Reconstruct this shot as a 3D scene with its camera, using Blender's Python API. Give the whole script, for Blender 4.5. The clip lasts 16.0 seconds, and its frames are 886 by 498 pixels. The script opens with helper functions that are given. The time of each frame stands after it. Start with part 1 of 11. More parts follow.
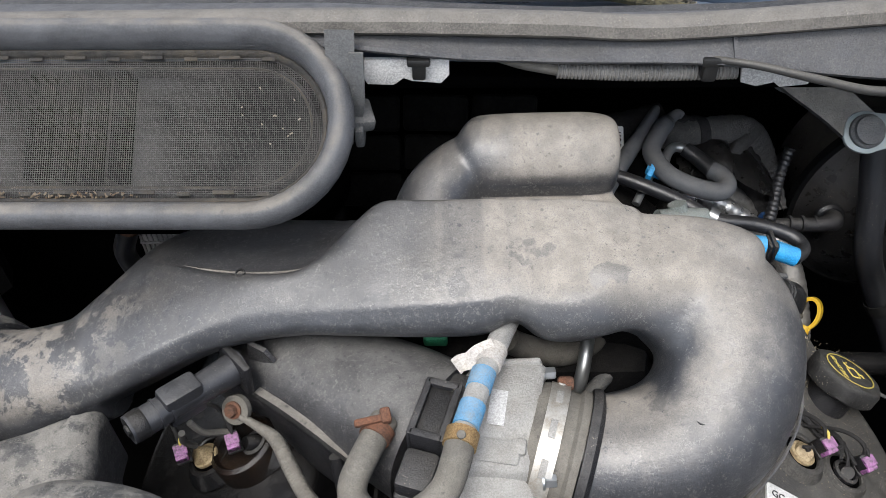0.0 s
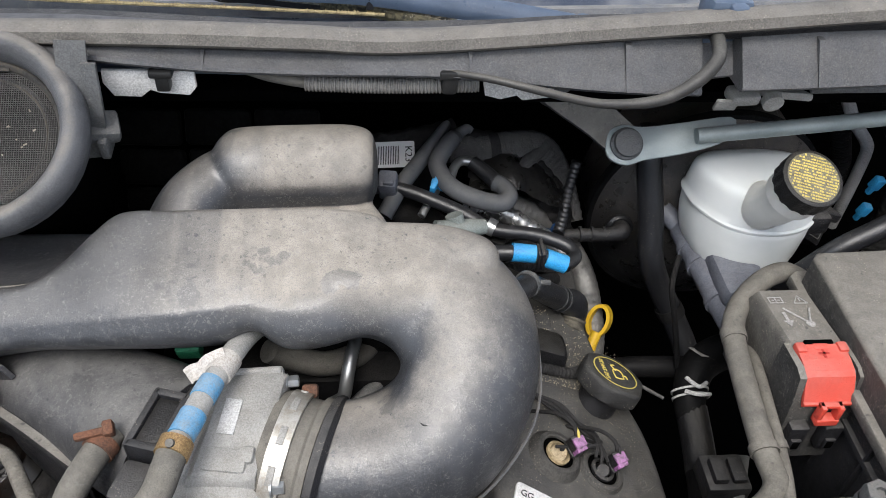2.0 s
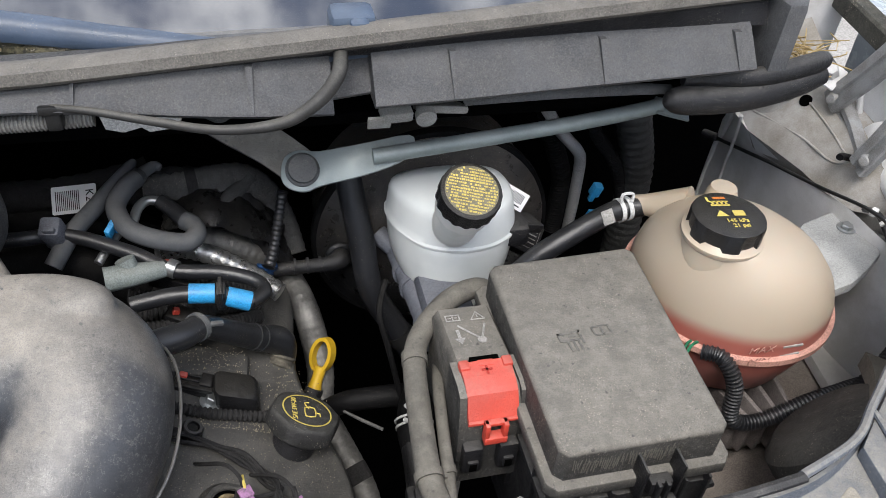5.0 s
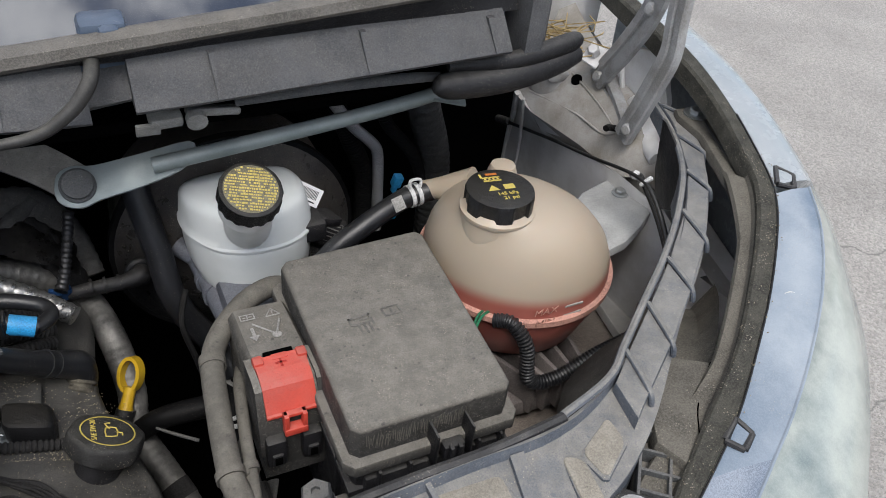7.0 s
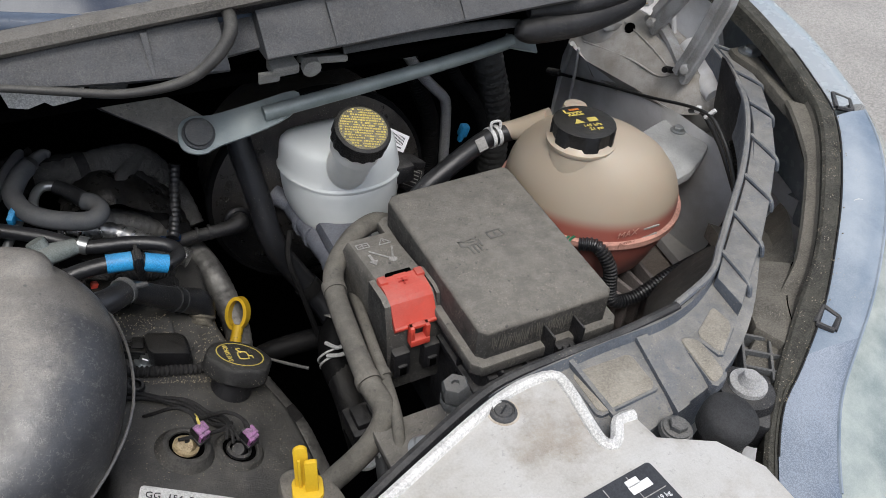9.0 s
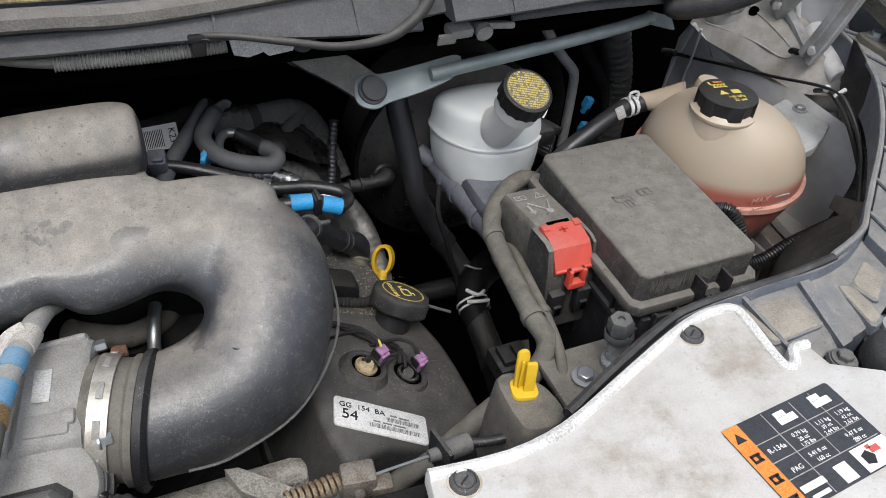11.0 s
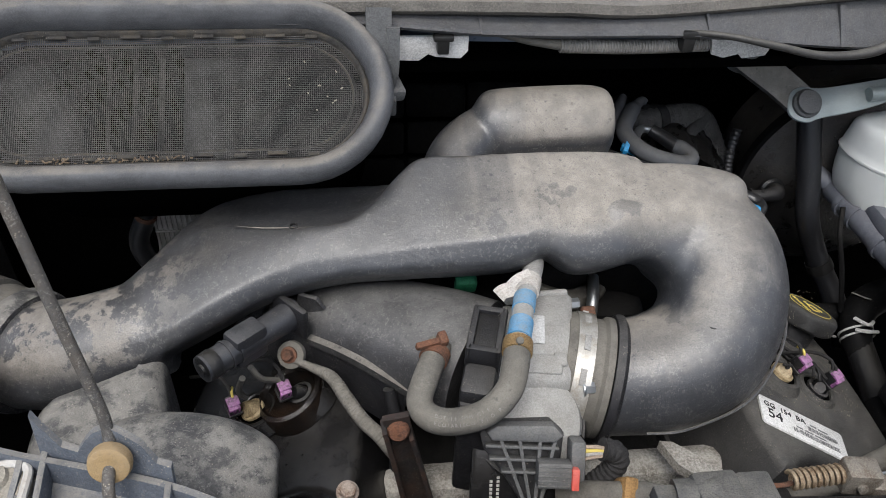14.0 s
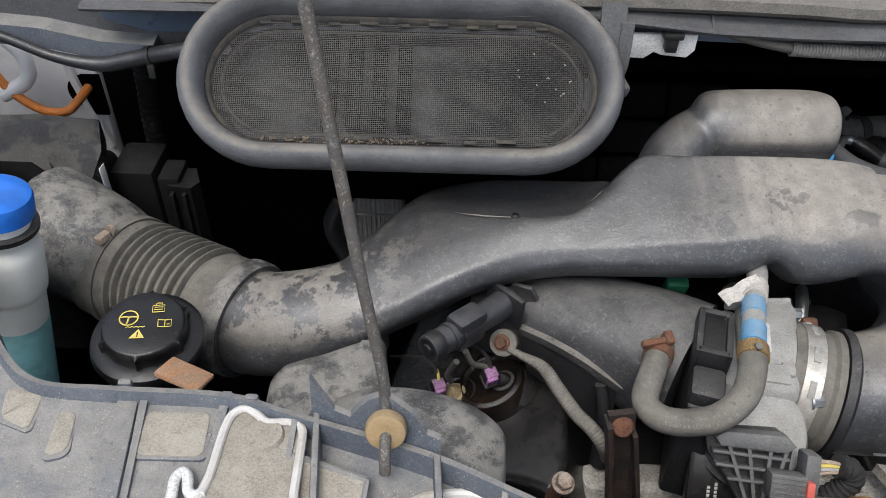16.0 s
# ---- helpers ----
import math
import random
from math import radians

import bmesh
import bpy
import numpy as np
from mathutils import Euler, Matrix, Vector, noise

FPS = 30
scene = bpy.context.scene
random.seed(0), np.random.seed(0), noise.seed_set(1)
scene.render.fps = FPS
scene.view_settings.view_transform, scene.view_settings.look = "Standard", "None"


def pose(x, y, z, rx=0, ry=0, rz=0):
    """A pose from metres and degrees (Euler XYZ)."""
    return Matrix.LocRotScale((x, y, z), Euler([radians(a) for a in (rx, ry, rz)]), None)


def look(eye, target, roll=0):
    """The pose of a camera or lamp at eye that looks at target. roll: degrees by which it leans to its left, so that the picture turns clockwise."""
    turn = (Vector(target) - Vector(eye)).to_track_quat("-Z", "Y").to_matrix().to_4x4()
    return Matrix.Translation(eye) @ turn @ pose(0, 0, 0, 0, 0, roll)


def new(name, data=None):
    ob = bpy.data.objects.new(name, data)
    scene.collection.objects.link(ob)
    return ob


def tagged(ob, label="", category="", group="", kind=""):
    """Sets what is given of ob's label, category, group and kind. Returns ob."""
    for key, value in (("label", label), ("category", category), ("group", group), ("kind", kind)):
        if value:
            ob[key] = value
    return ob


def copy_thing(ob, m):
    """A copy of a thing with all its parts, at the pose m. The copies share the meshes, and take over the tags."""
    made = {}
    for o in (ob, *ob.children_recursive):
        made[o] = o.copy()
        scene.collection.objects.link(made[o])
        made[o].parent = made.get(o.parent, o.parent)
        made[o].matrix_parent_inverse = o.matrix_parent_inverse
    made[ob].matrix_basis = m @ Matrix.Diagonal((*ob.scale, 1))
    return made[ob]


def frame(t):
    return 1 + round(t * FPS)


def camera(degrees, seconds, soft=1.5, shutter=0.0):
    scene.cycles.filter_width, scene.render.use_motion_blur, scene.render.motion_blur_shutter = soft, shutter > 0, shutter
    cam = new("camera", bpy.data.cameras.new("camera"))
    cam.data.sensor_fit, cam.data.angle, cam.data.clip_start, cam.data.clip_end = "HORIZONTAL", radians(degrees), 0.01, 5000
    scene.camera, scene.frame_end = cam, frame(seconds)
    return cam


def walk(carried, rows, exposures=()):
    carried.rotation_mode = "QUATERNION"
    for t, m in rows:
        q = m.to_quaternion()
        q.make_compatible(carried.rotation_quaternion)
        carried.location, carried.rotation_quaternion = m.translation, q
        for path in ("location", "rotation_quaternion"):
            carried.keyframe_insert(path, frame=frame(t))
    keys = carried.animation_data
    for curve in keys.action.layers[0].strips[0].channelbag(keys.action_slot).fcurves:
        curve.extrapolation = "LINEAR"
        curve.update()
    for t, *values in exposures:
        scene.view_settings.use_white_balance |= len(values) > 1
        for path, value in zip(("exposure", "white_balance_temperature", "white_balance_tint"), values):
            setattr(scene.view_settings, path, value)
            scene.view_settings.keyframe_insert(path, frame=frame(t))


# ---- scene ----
cam = camera(58.7, 16.0, soft=0.45)
PATH = [
    (0, (0.01, 0.009, 1.64), (-0.017, 1.423, 0.226), -0.7),
    (0.5, (0.047, -0.005, 1.643), (0.08, 1.422, 0.242), 0.8),
    (1, (0.089, -0.011, 1.644), (0.19, 1.422, 0.252), 2.4),
    (1.5, (0.124, -0.01, 1.642), (0.265, 1.429, 0.26), 3.3),
    (2, (0.162, -0.011, 1.64), (0.328, 1.44, 0.273), 3.7),
    (2.5, (0.194, -0.01, 1.641), (0.413, 1.452, 0.294), 4.6),
    (3, (0.229, -0.011, 1.641), (0.489, 1.457, 0.307), 4.9),
    (3.5, (0.27, -0.007, 1.635), (0.542, 1.469, 0.314), 4.3),
    (4, (0.308, -0.001, 1.629), (0.629, 1.474, 0.317), 4.9),
    (4.5, (0.338, -0.006, 1.627), (0.687, 1.473, 0.327), 4.6),
    (5, (0.383, -0.013, 1.625), (0.822, 1.451, 0.335), 5.3),
    (5.2, (0.397, -0.019, 1.626), (0.879, 1.434, 0.34), 5.7),
    (7.3, (0.444, -0.069, 1.63), (1.225, 1.286, 0.383), 6.7),
    (7.5, (0.433, -0.074, 1.629), (1.218, 1.274, 0.377), 6.5),
    (8, (0.409, -0.082, 1.621), (1.181, 1.257, 0.352), 5.9),
    (8.5, (0.355, -0.089, 1.628), (1.126, 1.243, 0.351), 5.4),
    (8.7, (0.334, -0.094, 1.626), (1.105, 1.238, 0.348), 5.2),
    (10.8, (0.166, -0.12, 1.632), (0.873, 1.216, 0.322), 5.9),
    (11, (0.146, -0.123, 1.634), (0.83, 1.227, 0.327), 5.9),
    (11.5, (0.087, -0.122, 1.639), (0.669, 1.274, 0.331), 4.7),
    (12, (0.032, -0.117, 1.637), (0.523, 1.316, 0.331), 4.1),
    (12.5, (-0.005, -0.118, 1.633), (0.422, 1.338, 0.331), 3.9),
    (13, (-0.038, -0.115, 1.628), (0.308, 1.363, 0.325), 3.4),
    (13.5, (-0.07, -0.106, 1.623), (0.205, 1.386, 0.32), 3.1),
    (14, (-0.11, -0.112, 1.622), (0.102, 1.39, 0.318), 2.9),
    (14.5, (-0.149, -0.12, 1.621), (0.005, 1.389, 0.317), 2.7),
    (15, (-0.178, -0.124, 1.619), (-0.074, 1.387, 0.313), 2.6),
    (15.5, (-0.206, -0.122, 1.615), (-0.158, 1.393, 0.31), 2.1),
    (16, (-0.231, -0.116, 1.614), (-0.243, 1.399, 0.308), 1.3),
]
walk(cam, [(t, look(eye, target, roll)) for t, eye, target, roll in PATH], [(0, 1.2), (2.5, 1.15), (5.0, 1.1), (7.5, 0.60), (8.5, 0.60), (11, 0.80), (12.5, 0.86), (16, 0.86)])

# ---- light ----
world = bpy.data.worlds.new("bright_cloudy_sky")
scene.world = world
world.use_nodes = True
wn, wl_ = world.node_tree.nodes, world.node_tree.links
sky = wn.new("ShaderNodeTexSky")
sky.sky_type = 'NISHITA'
sky.sun_disc = False
sky.sun_elevation = radians(62)
sky.sun_rotation = radians(195)
sky.air_density, sky.dust_density, sky.ozone_density = 1.0, 2.0, 1.0
wt = wn.new("ShaderNodeTexCoord")
cloud = wn.new("ShaderNodeTexNoise")
cloud.inputs["Scale"].default_value, cloud.inputs["Detail"].default_value, cloud.inputs["Roughness"].default_value = 3.2, 8, 0.6
wl_.new(wt.outputs["Generated"], cloud.inputs["Vector"])
cover = wn.new("ShaderNodeMapRange")
cover.interpolation_type = 'SMOOTHSTEP'
cover.inputs["From Min"].default_value, cover.inputs["From Max"].default_value = 0.40, 0.60
wl_.new(cloud.outputs["Fac"], cover.inputs["Value"])
wsep = wn.new("ShaderNodeSeparateXYZ")
wl_.new(wt.outputs["Generated"], wsep.inputs[0])
zen = wn.new("ShaderNodeMapRange")
zen.inputs["From Min"].default_value, zen.inputs["From Max"].default_value = 0.0, 1.0
zen.inputs["To Min"].default_value, zen.inputs["To Max"].default_value = 3.2, 11.0
wl_.new(wsep.outputs["Z"], zen.inputs["Value"])
wcol = wn.new("ShaderNodeMix")
wcol.data_type = 'RGBA'
wl_.new(cover.outputs[0], wcol.inputs[0])
wl_.new(sky.outputs[0], wcol.inputs[6])
wgrey = wn.new("ShaderNodeVectorMath")
wgrey.operation = 'SCALE'
wgrey.inputs[0].default_value = (0.98, 1.0, 1.06)
wl_.new(zen.outputs[0], wgrey.inputs["Scale"])
wl_.new(wgrey.outputs[0], wcol.inputs[7])
wl_.new(wcol.outputs[2], wn["Background"].inputs["Color"])
wn["Background"].inputs["Strength"].default_value = 0.12
sun_data = bpy.data.lights.new("sun", 'SUN')
sun_data.energy, sun_data.angle, sun_data.color = 1.5, radians(28), (1.0, 0.975, 0.94)
sun = new("sun", sun_data)
sun.matrix_world = look((-0.35, -0.75, 3.2), (0.1, 0.35, 1.1))
scene.view_settings.exposure = 0.75

# ---- mesh helpers ----
PLACE = {}


def thing(name, label, category, at=(0, 0, 0), group="", kind=""):
    """An empty at the base of a thing; its parts are built in world coordinates."""
    ob = new(name)
    ob.empty_display_size = 0.02
    ob.location = at
    PLACE[ob.name] = Matrix.Translation(at)
    return tagged(ob, label, category, group, kind)


def mesh_of(name, bm, material, smooth=True):
    me = bpy.data.meshes.new(name)
    bmesh.ops.recalc_face_normals(bm, faces=bm.faces)
    if smooth:
        for f in bm.faces:
            f.smooth = True
        for e in bm.edges:
            if len(e.link_faces) == 2 and e.calc_face_angle(0) > 0.7:
                e.smooth = False
    bm.to_mesh(me)
    bm.free()
    me.materials.append(material)
    return me


def part(name, bm, material, parent=None, label="", smooth=True):
    ob = new(name, mesh_of(name, bm, material, smooth))
    PLACE[ob.name] = Matrix.Identity(4)
    if parent is not None:
        ob.parent = parent
        ob.matrix_parent_inverse = PLACE[parent.name].inverted()
    return tagged(ob, label)


def solo(name, bm, material, label, category, group="", kind="", smooth=True):
    ob = part(name, bm, material, None, "", smooth)
    return tagged(ob, label, category, group, kind)


def join(*bms):
    out = bms[0]
    for b in bms[1:]:
        me = bpy.data.meshes.new("tmp")
        b.to_mesh(me)
        b.free()
        out.from_mesh(me)
        bpy.data.meshes.remove(me)
    return out


def spline(pts, res=6, closed=False):
    """Catmull-Rom through the points; each may carry further values."""
    p = [np.array(q, float) for q in pts]
    n = len(p)
    if n < 3 and not closed:
        return [p[0] + (p[-1] - p[0]) * k / res for k in range(res + 1)]
    out = []
    for i in range(n if closed else n - 1):
        if closed:
            a, b, c, d = p[i - 1], p[i], p[(i + 1) % n], p[(i + 2) % n]
        else:
            a, b, c, d = p[max(i - 1, 0)], p[i], p[i + 1], p[min(i + 2, n - 1)]
        for k in range(res):
            t = k / res
            out.append(0.5 * (2 * b + (c - a) * t + (2 * a - 5 * b + 4 * c - d) * t * t + (3 * b - a - 3 * c + d) * t ** 3))
    if not closed:
        out.append(p[-1])
    return out


def loft(rings, caps=True, closed_along=False):
    bm = bmesh.new()
    vs = [[bm.verts.new(tuple(map(float, q))) for q in r] for r in rings]
    n = len(vs[0])
    for i in range(len(vs) if closed_along else len(vs) - 1):
        a, b = vs[i], vs[(i + 1) % len(vs)]
        for j in range(n):
            bm.faces.new((a[j], a[(j + 1) % n], b[(j + 1) % n], b[j]))
    if caps and not closed_along:
        bm.faces.new(vs[0][::-1])
        bm.faces.new(vs[-1])
    return bm


def tube(pts, r, n=12, res=6, caps=True, corr=None, flat=1.0):
    """A hose along a smooth line. r: one radius or one a point. corr: (pitch, depth) of corrugation."""
    rr = r if isinstance(r, (list, tuple)) else [r] * len(pts)
    q = spline([(*p, w) for p, w in zip(pts, rr)], res)
    if corr:
        pos = np.array([v[:3] for v in q])
        s = np.concatenate([[0], np.cumsum(np.linalg.norm(np.diff(pos, axis=0), axis=1))])
        m = max(4, int(s[-1] / corr[0]) * 4)
        u = np.linspace(0, s[-1], m + 1)
        cols = [np.interp(u, s, np.array(q)[:, k]) for k in range(4)]
        q = [np.array([c[i] for c in cols]) for i in range(m + 1)]
        for i, v in enumerate(q):
            v[3] -= corr[1] * (1 if i % 4 in (2, 3) else 0)
    rings = []
    up = None
    for i, v in enumerate(q):
        t = Vector(q[min(i + 1, len(q) - 1)][:3] - q[max(i - 1, 0)][:3]).normalized()
        if up is None:
            up = t.orthogonal().normalized()
        up = (up - t * up.dot(t)).normalized()
        side = t.cross(up)
        c = Vector(v[:3])
        w = float(v[3])
        rings.append([c + w * (math.cos(a) * up + flat * math.sin(a) * side) for a in [2 * math.pi * k / n for k in range(n)]])
    return loft(rings, caps)


def lathe(profile, m=None, n=32, caps=True):
    """Revolve (radius, height) pairs round z, then place by m."""
    ringlike = len(profile) >= 4 and min(profile[0][0], profile[-1][0]) > 0.7 * max(profile[0][0], profile[-1][0]) and profile[0][0] > 0.5 * max(p[0] for p in profile)
    rings = [[Vector((max(r, 1e-4) * math.cos(2 * math.pi * k / n), max(r, 1e-4) * math.sin(2 * math.pi * k / n), z)) for k in range(n)] for r, z in profile]
    bm = loft(rings, caps, ringlike)
    if m is not None:
        bm.transform(m)
    return bm


def axis(p, d, spin=0):
    """A frame at p whose z runs along d."""
    return Matrix.Translation(p) @ Vector(d).to_track_quat("Z", "Y").to_matrix().to_4x4() @ Matrix.Rotation(radians(spin), 4, 'Z')


def rbox(size, m=None, b=0.004, seg=2):
    bm = bmesh.new()
    bmesh.ops.create_cube(bm, size=1)
    bm.transform(Matrix.Diagonal((*size, 1)))
    if b:
        bmesh.ops.bevel(bm, geom=bm.edges[:], offset=min(b, min(size) * 0.45), segments=seg, profile=0.5, affect='EDGES')
    if m is not None:
        bm.transform(m)
    return bm


def box(x0, x1, y0, y1, z0, z1, b=0.004, seg=2):
    return rbox((x1 - x0, y1 - y0, z1 - z0), Matrix.Translation(((x0 + x1) / 2, (y0 + y1) / 2, (z0 + z1) / 2)), b, seg)


def inset(poly, d):
    """The outline poly, drawn in by d."""
    p = [Vector((float(q[0]), float(q[1]))) for q in poly]
    n = len(p)
    out = []
    for i in range(n):
        e1, e2 = (p[i] - p[i - 1]).normalized(), (p[(i + 1) % n] - p[i]).normalized()
        n1, n2 = Vector((-e1.y, e1.x)), Vector((-e2.y, e2.x))
        m = n1 + n2
        m = m.normalized() if m.length > 1e-6 else n1
        out.append(p[i] + m * (d / max(0.5, m.dot(n1))))
    return out


def prism(poly, z0, z1, b=0.003, m=None, seg=2, top=True):
    """A slab with the outline poly (x, y) between two heights, its rims rounded."""
    p = [Vector((float(q[0]), float(q[1]))) for q in poly]
    area = sum(p[i - 1].x * p[i].y - p[i].x * p[i - 1].y for i in range(len(p)))
    if area < 0:
        p = p[::-1]
    rings = []
    if not top and b:
        for i in range(seg + 1):
            a = math.pi / 2 * i / seg
            rings.append([(q.x, q.y, z0 + b - b * math.cos(a)) for q in inset(p, b * (1 - math.sin(a)))])
    else:
        rings.append([(q.x, q.y, z0) for q in p])
    if b:
        for i in range(seg + 1):
            a = math.pi / 2 * i / seg
            rings.append([(q.x, q.y, z1 - b + b * math.sin(a)) for q in inset(p, b * (1 - math.cos(a)))])
    else:
        rings.append([(q.x, q.y, z1) for q in p])
    bm = loft(rings)
    if m is not None:
        bm.transform(m)
    return bm


def plane(p, u, v):
    """A frame at p with x along u and y nearly along v."""
    u = Vector(u).normalized()
    n = u.cross(Vector(v)).normalized()
    v = n.cross(u)
    m = Matrix((u, v, n)).transposed().to_4x4()
    m.translation = p
    return m


def rounded(w, h, r, k=4):
    """A rectangle round the origin with round corners."""
    out = []
    for cx, cy, a0 in ((w / 2 - r, h / 2 - r, 0), (-w / 2 + r, h / 2 - r, 90), (-w / 2 + r, -h / 2 + r, 180), (w / 2 - r, -h / 2 + r, 270)):
        for i in range(k + 1):
            a = radians(a0 + 90 * i / k)
            out.append((cx + r * math.cos(a), cy + r * math.sin(a)))
    return out


def ribbon(pts, width, thick, up=(0, 0, 1), res=6):
    """A strap along a line: width across, thick along up."""
    q = [Vector(v) for v in spline(pts, res)]
    u0 = Vector(up).normalized()
    rings = []
    for i, c in enumerate(q):
        t = (q[min(i + 1, len(q) - 1)] - q[max(i - 1, 0)]).normalized()
        s = t.cross(u0).normalized()
        u = s.cross(t).normalized()
        rings.append([c + s * width / 2 + u * thick / 2, c - s * width / 2 + u * thick / 2, c - s * width / 2 - u * thick / 2, c + s * width / 2 - u * thick / 2])
    return loft(rings)


def ring_at(c, tangent, w, hu, hd, e=2.6, k=28):
    """A rounded cross-section round c: w to the sides, hu up, hd down."""
    t = Vector(tangent).normalized()
    s = t.cross(Vector((0, 0, 1))).normalized()
    u = s.cross(t).normalized()
    out = []
    for i in range(k):
        a = 2 * math.pi * i / k
        ca, sa = math.cos(a), math.sin(a)
        x = math.copysign(abs(ca) ** (2 / e), ca) * w
        z = math.copysign(abs(sa) ** (2 / e), sa) * (hu if sa > 0 else hd)
        out.append(Vector(c) + s * x + u * z)
    return out


def duct(stations, res=5, k=28):
    """stations: x, y, z, half width, up, down, squareness."""
    q = spline(stations, res)
    rings = []
    for i, v in enumerate(q):
        t = q[min(i + 1, len(q) - 1)][:3] - q[max(i - 1, 0)][:3]
        w, hu, hd, e = map(float, v[3:7])
        rings.append(ring_at(v[:3], t, w, hu, hd, e, k))
    return loft(rings)


def lettering(text, size, m, material, parent, thick=0.0003, name="lettering"):
    cu = bpy.data.curves.new(name, 'FONT')
    cu.body, cu.size, cu.extrude = text, size, thick
    cu.align_x, cu.align_y = 'CENTER', 'CENTER'
    cu.resolution_u = 3
    ob = bpy.data.objects.new(name, cu)
    me = bpy.data.meshes.new_from_object(ob)
    bpy.data.objects.remove(ob)
    bpy.data.curves.remove(cu)
    me.transform(m)
    me.materials.append(material)
    o = new(name, me)
    PLACE[o.name] = Matrix.Identity(4)
    o.parent = parent
    o.matrix_parent_inverse = PLACE[parent.name].inverted()
    return o


def bars(spec, m, thick=0.0004):
    """Flat bars (x, y, width, height) in the plane of m."""
    out = bmesh.new()
    for x, y, w, h in spec:
        b = rbox((w, h, thick), m @ Matrix.Translation((x, y, thick / 2)), 0)
        out = join(out, b)
    return out


def hexbolt(p, d, r=0.007, h=0.006, washer=1.5):
    m = axis(p, d)
    return join(lathe([(0, 0), (r * washer, 0), (r * washer, 0.0018), (r * washer * 0.9, 0.0022), (0, 0.0022)], m, 20),
                lathe([(0, 0.002), (r, 0.002), (r, h), (r * 0.85, h + 0.001), (0, h + 0.001)], m, 6))


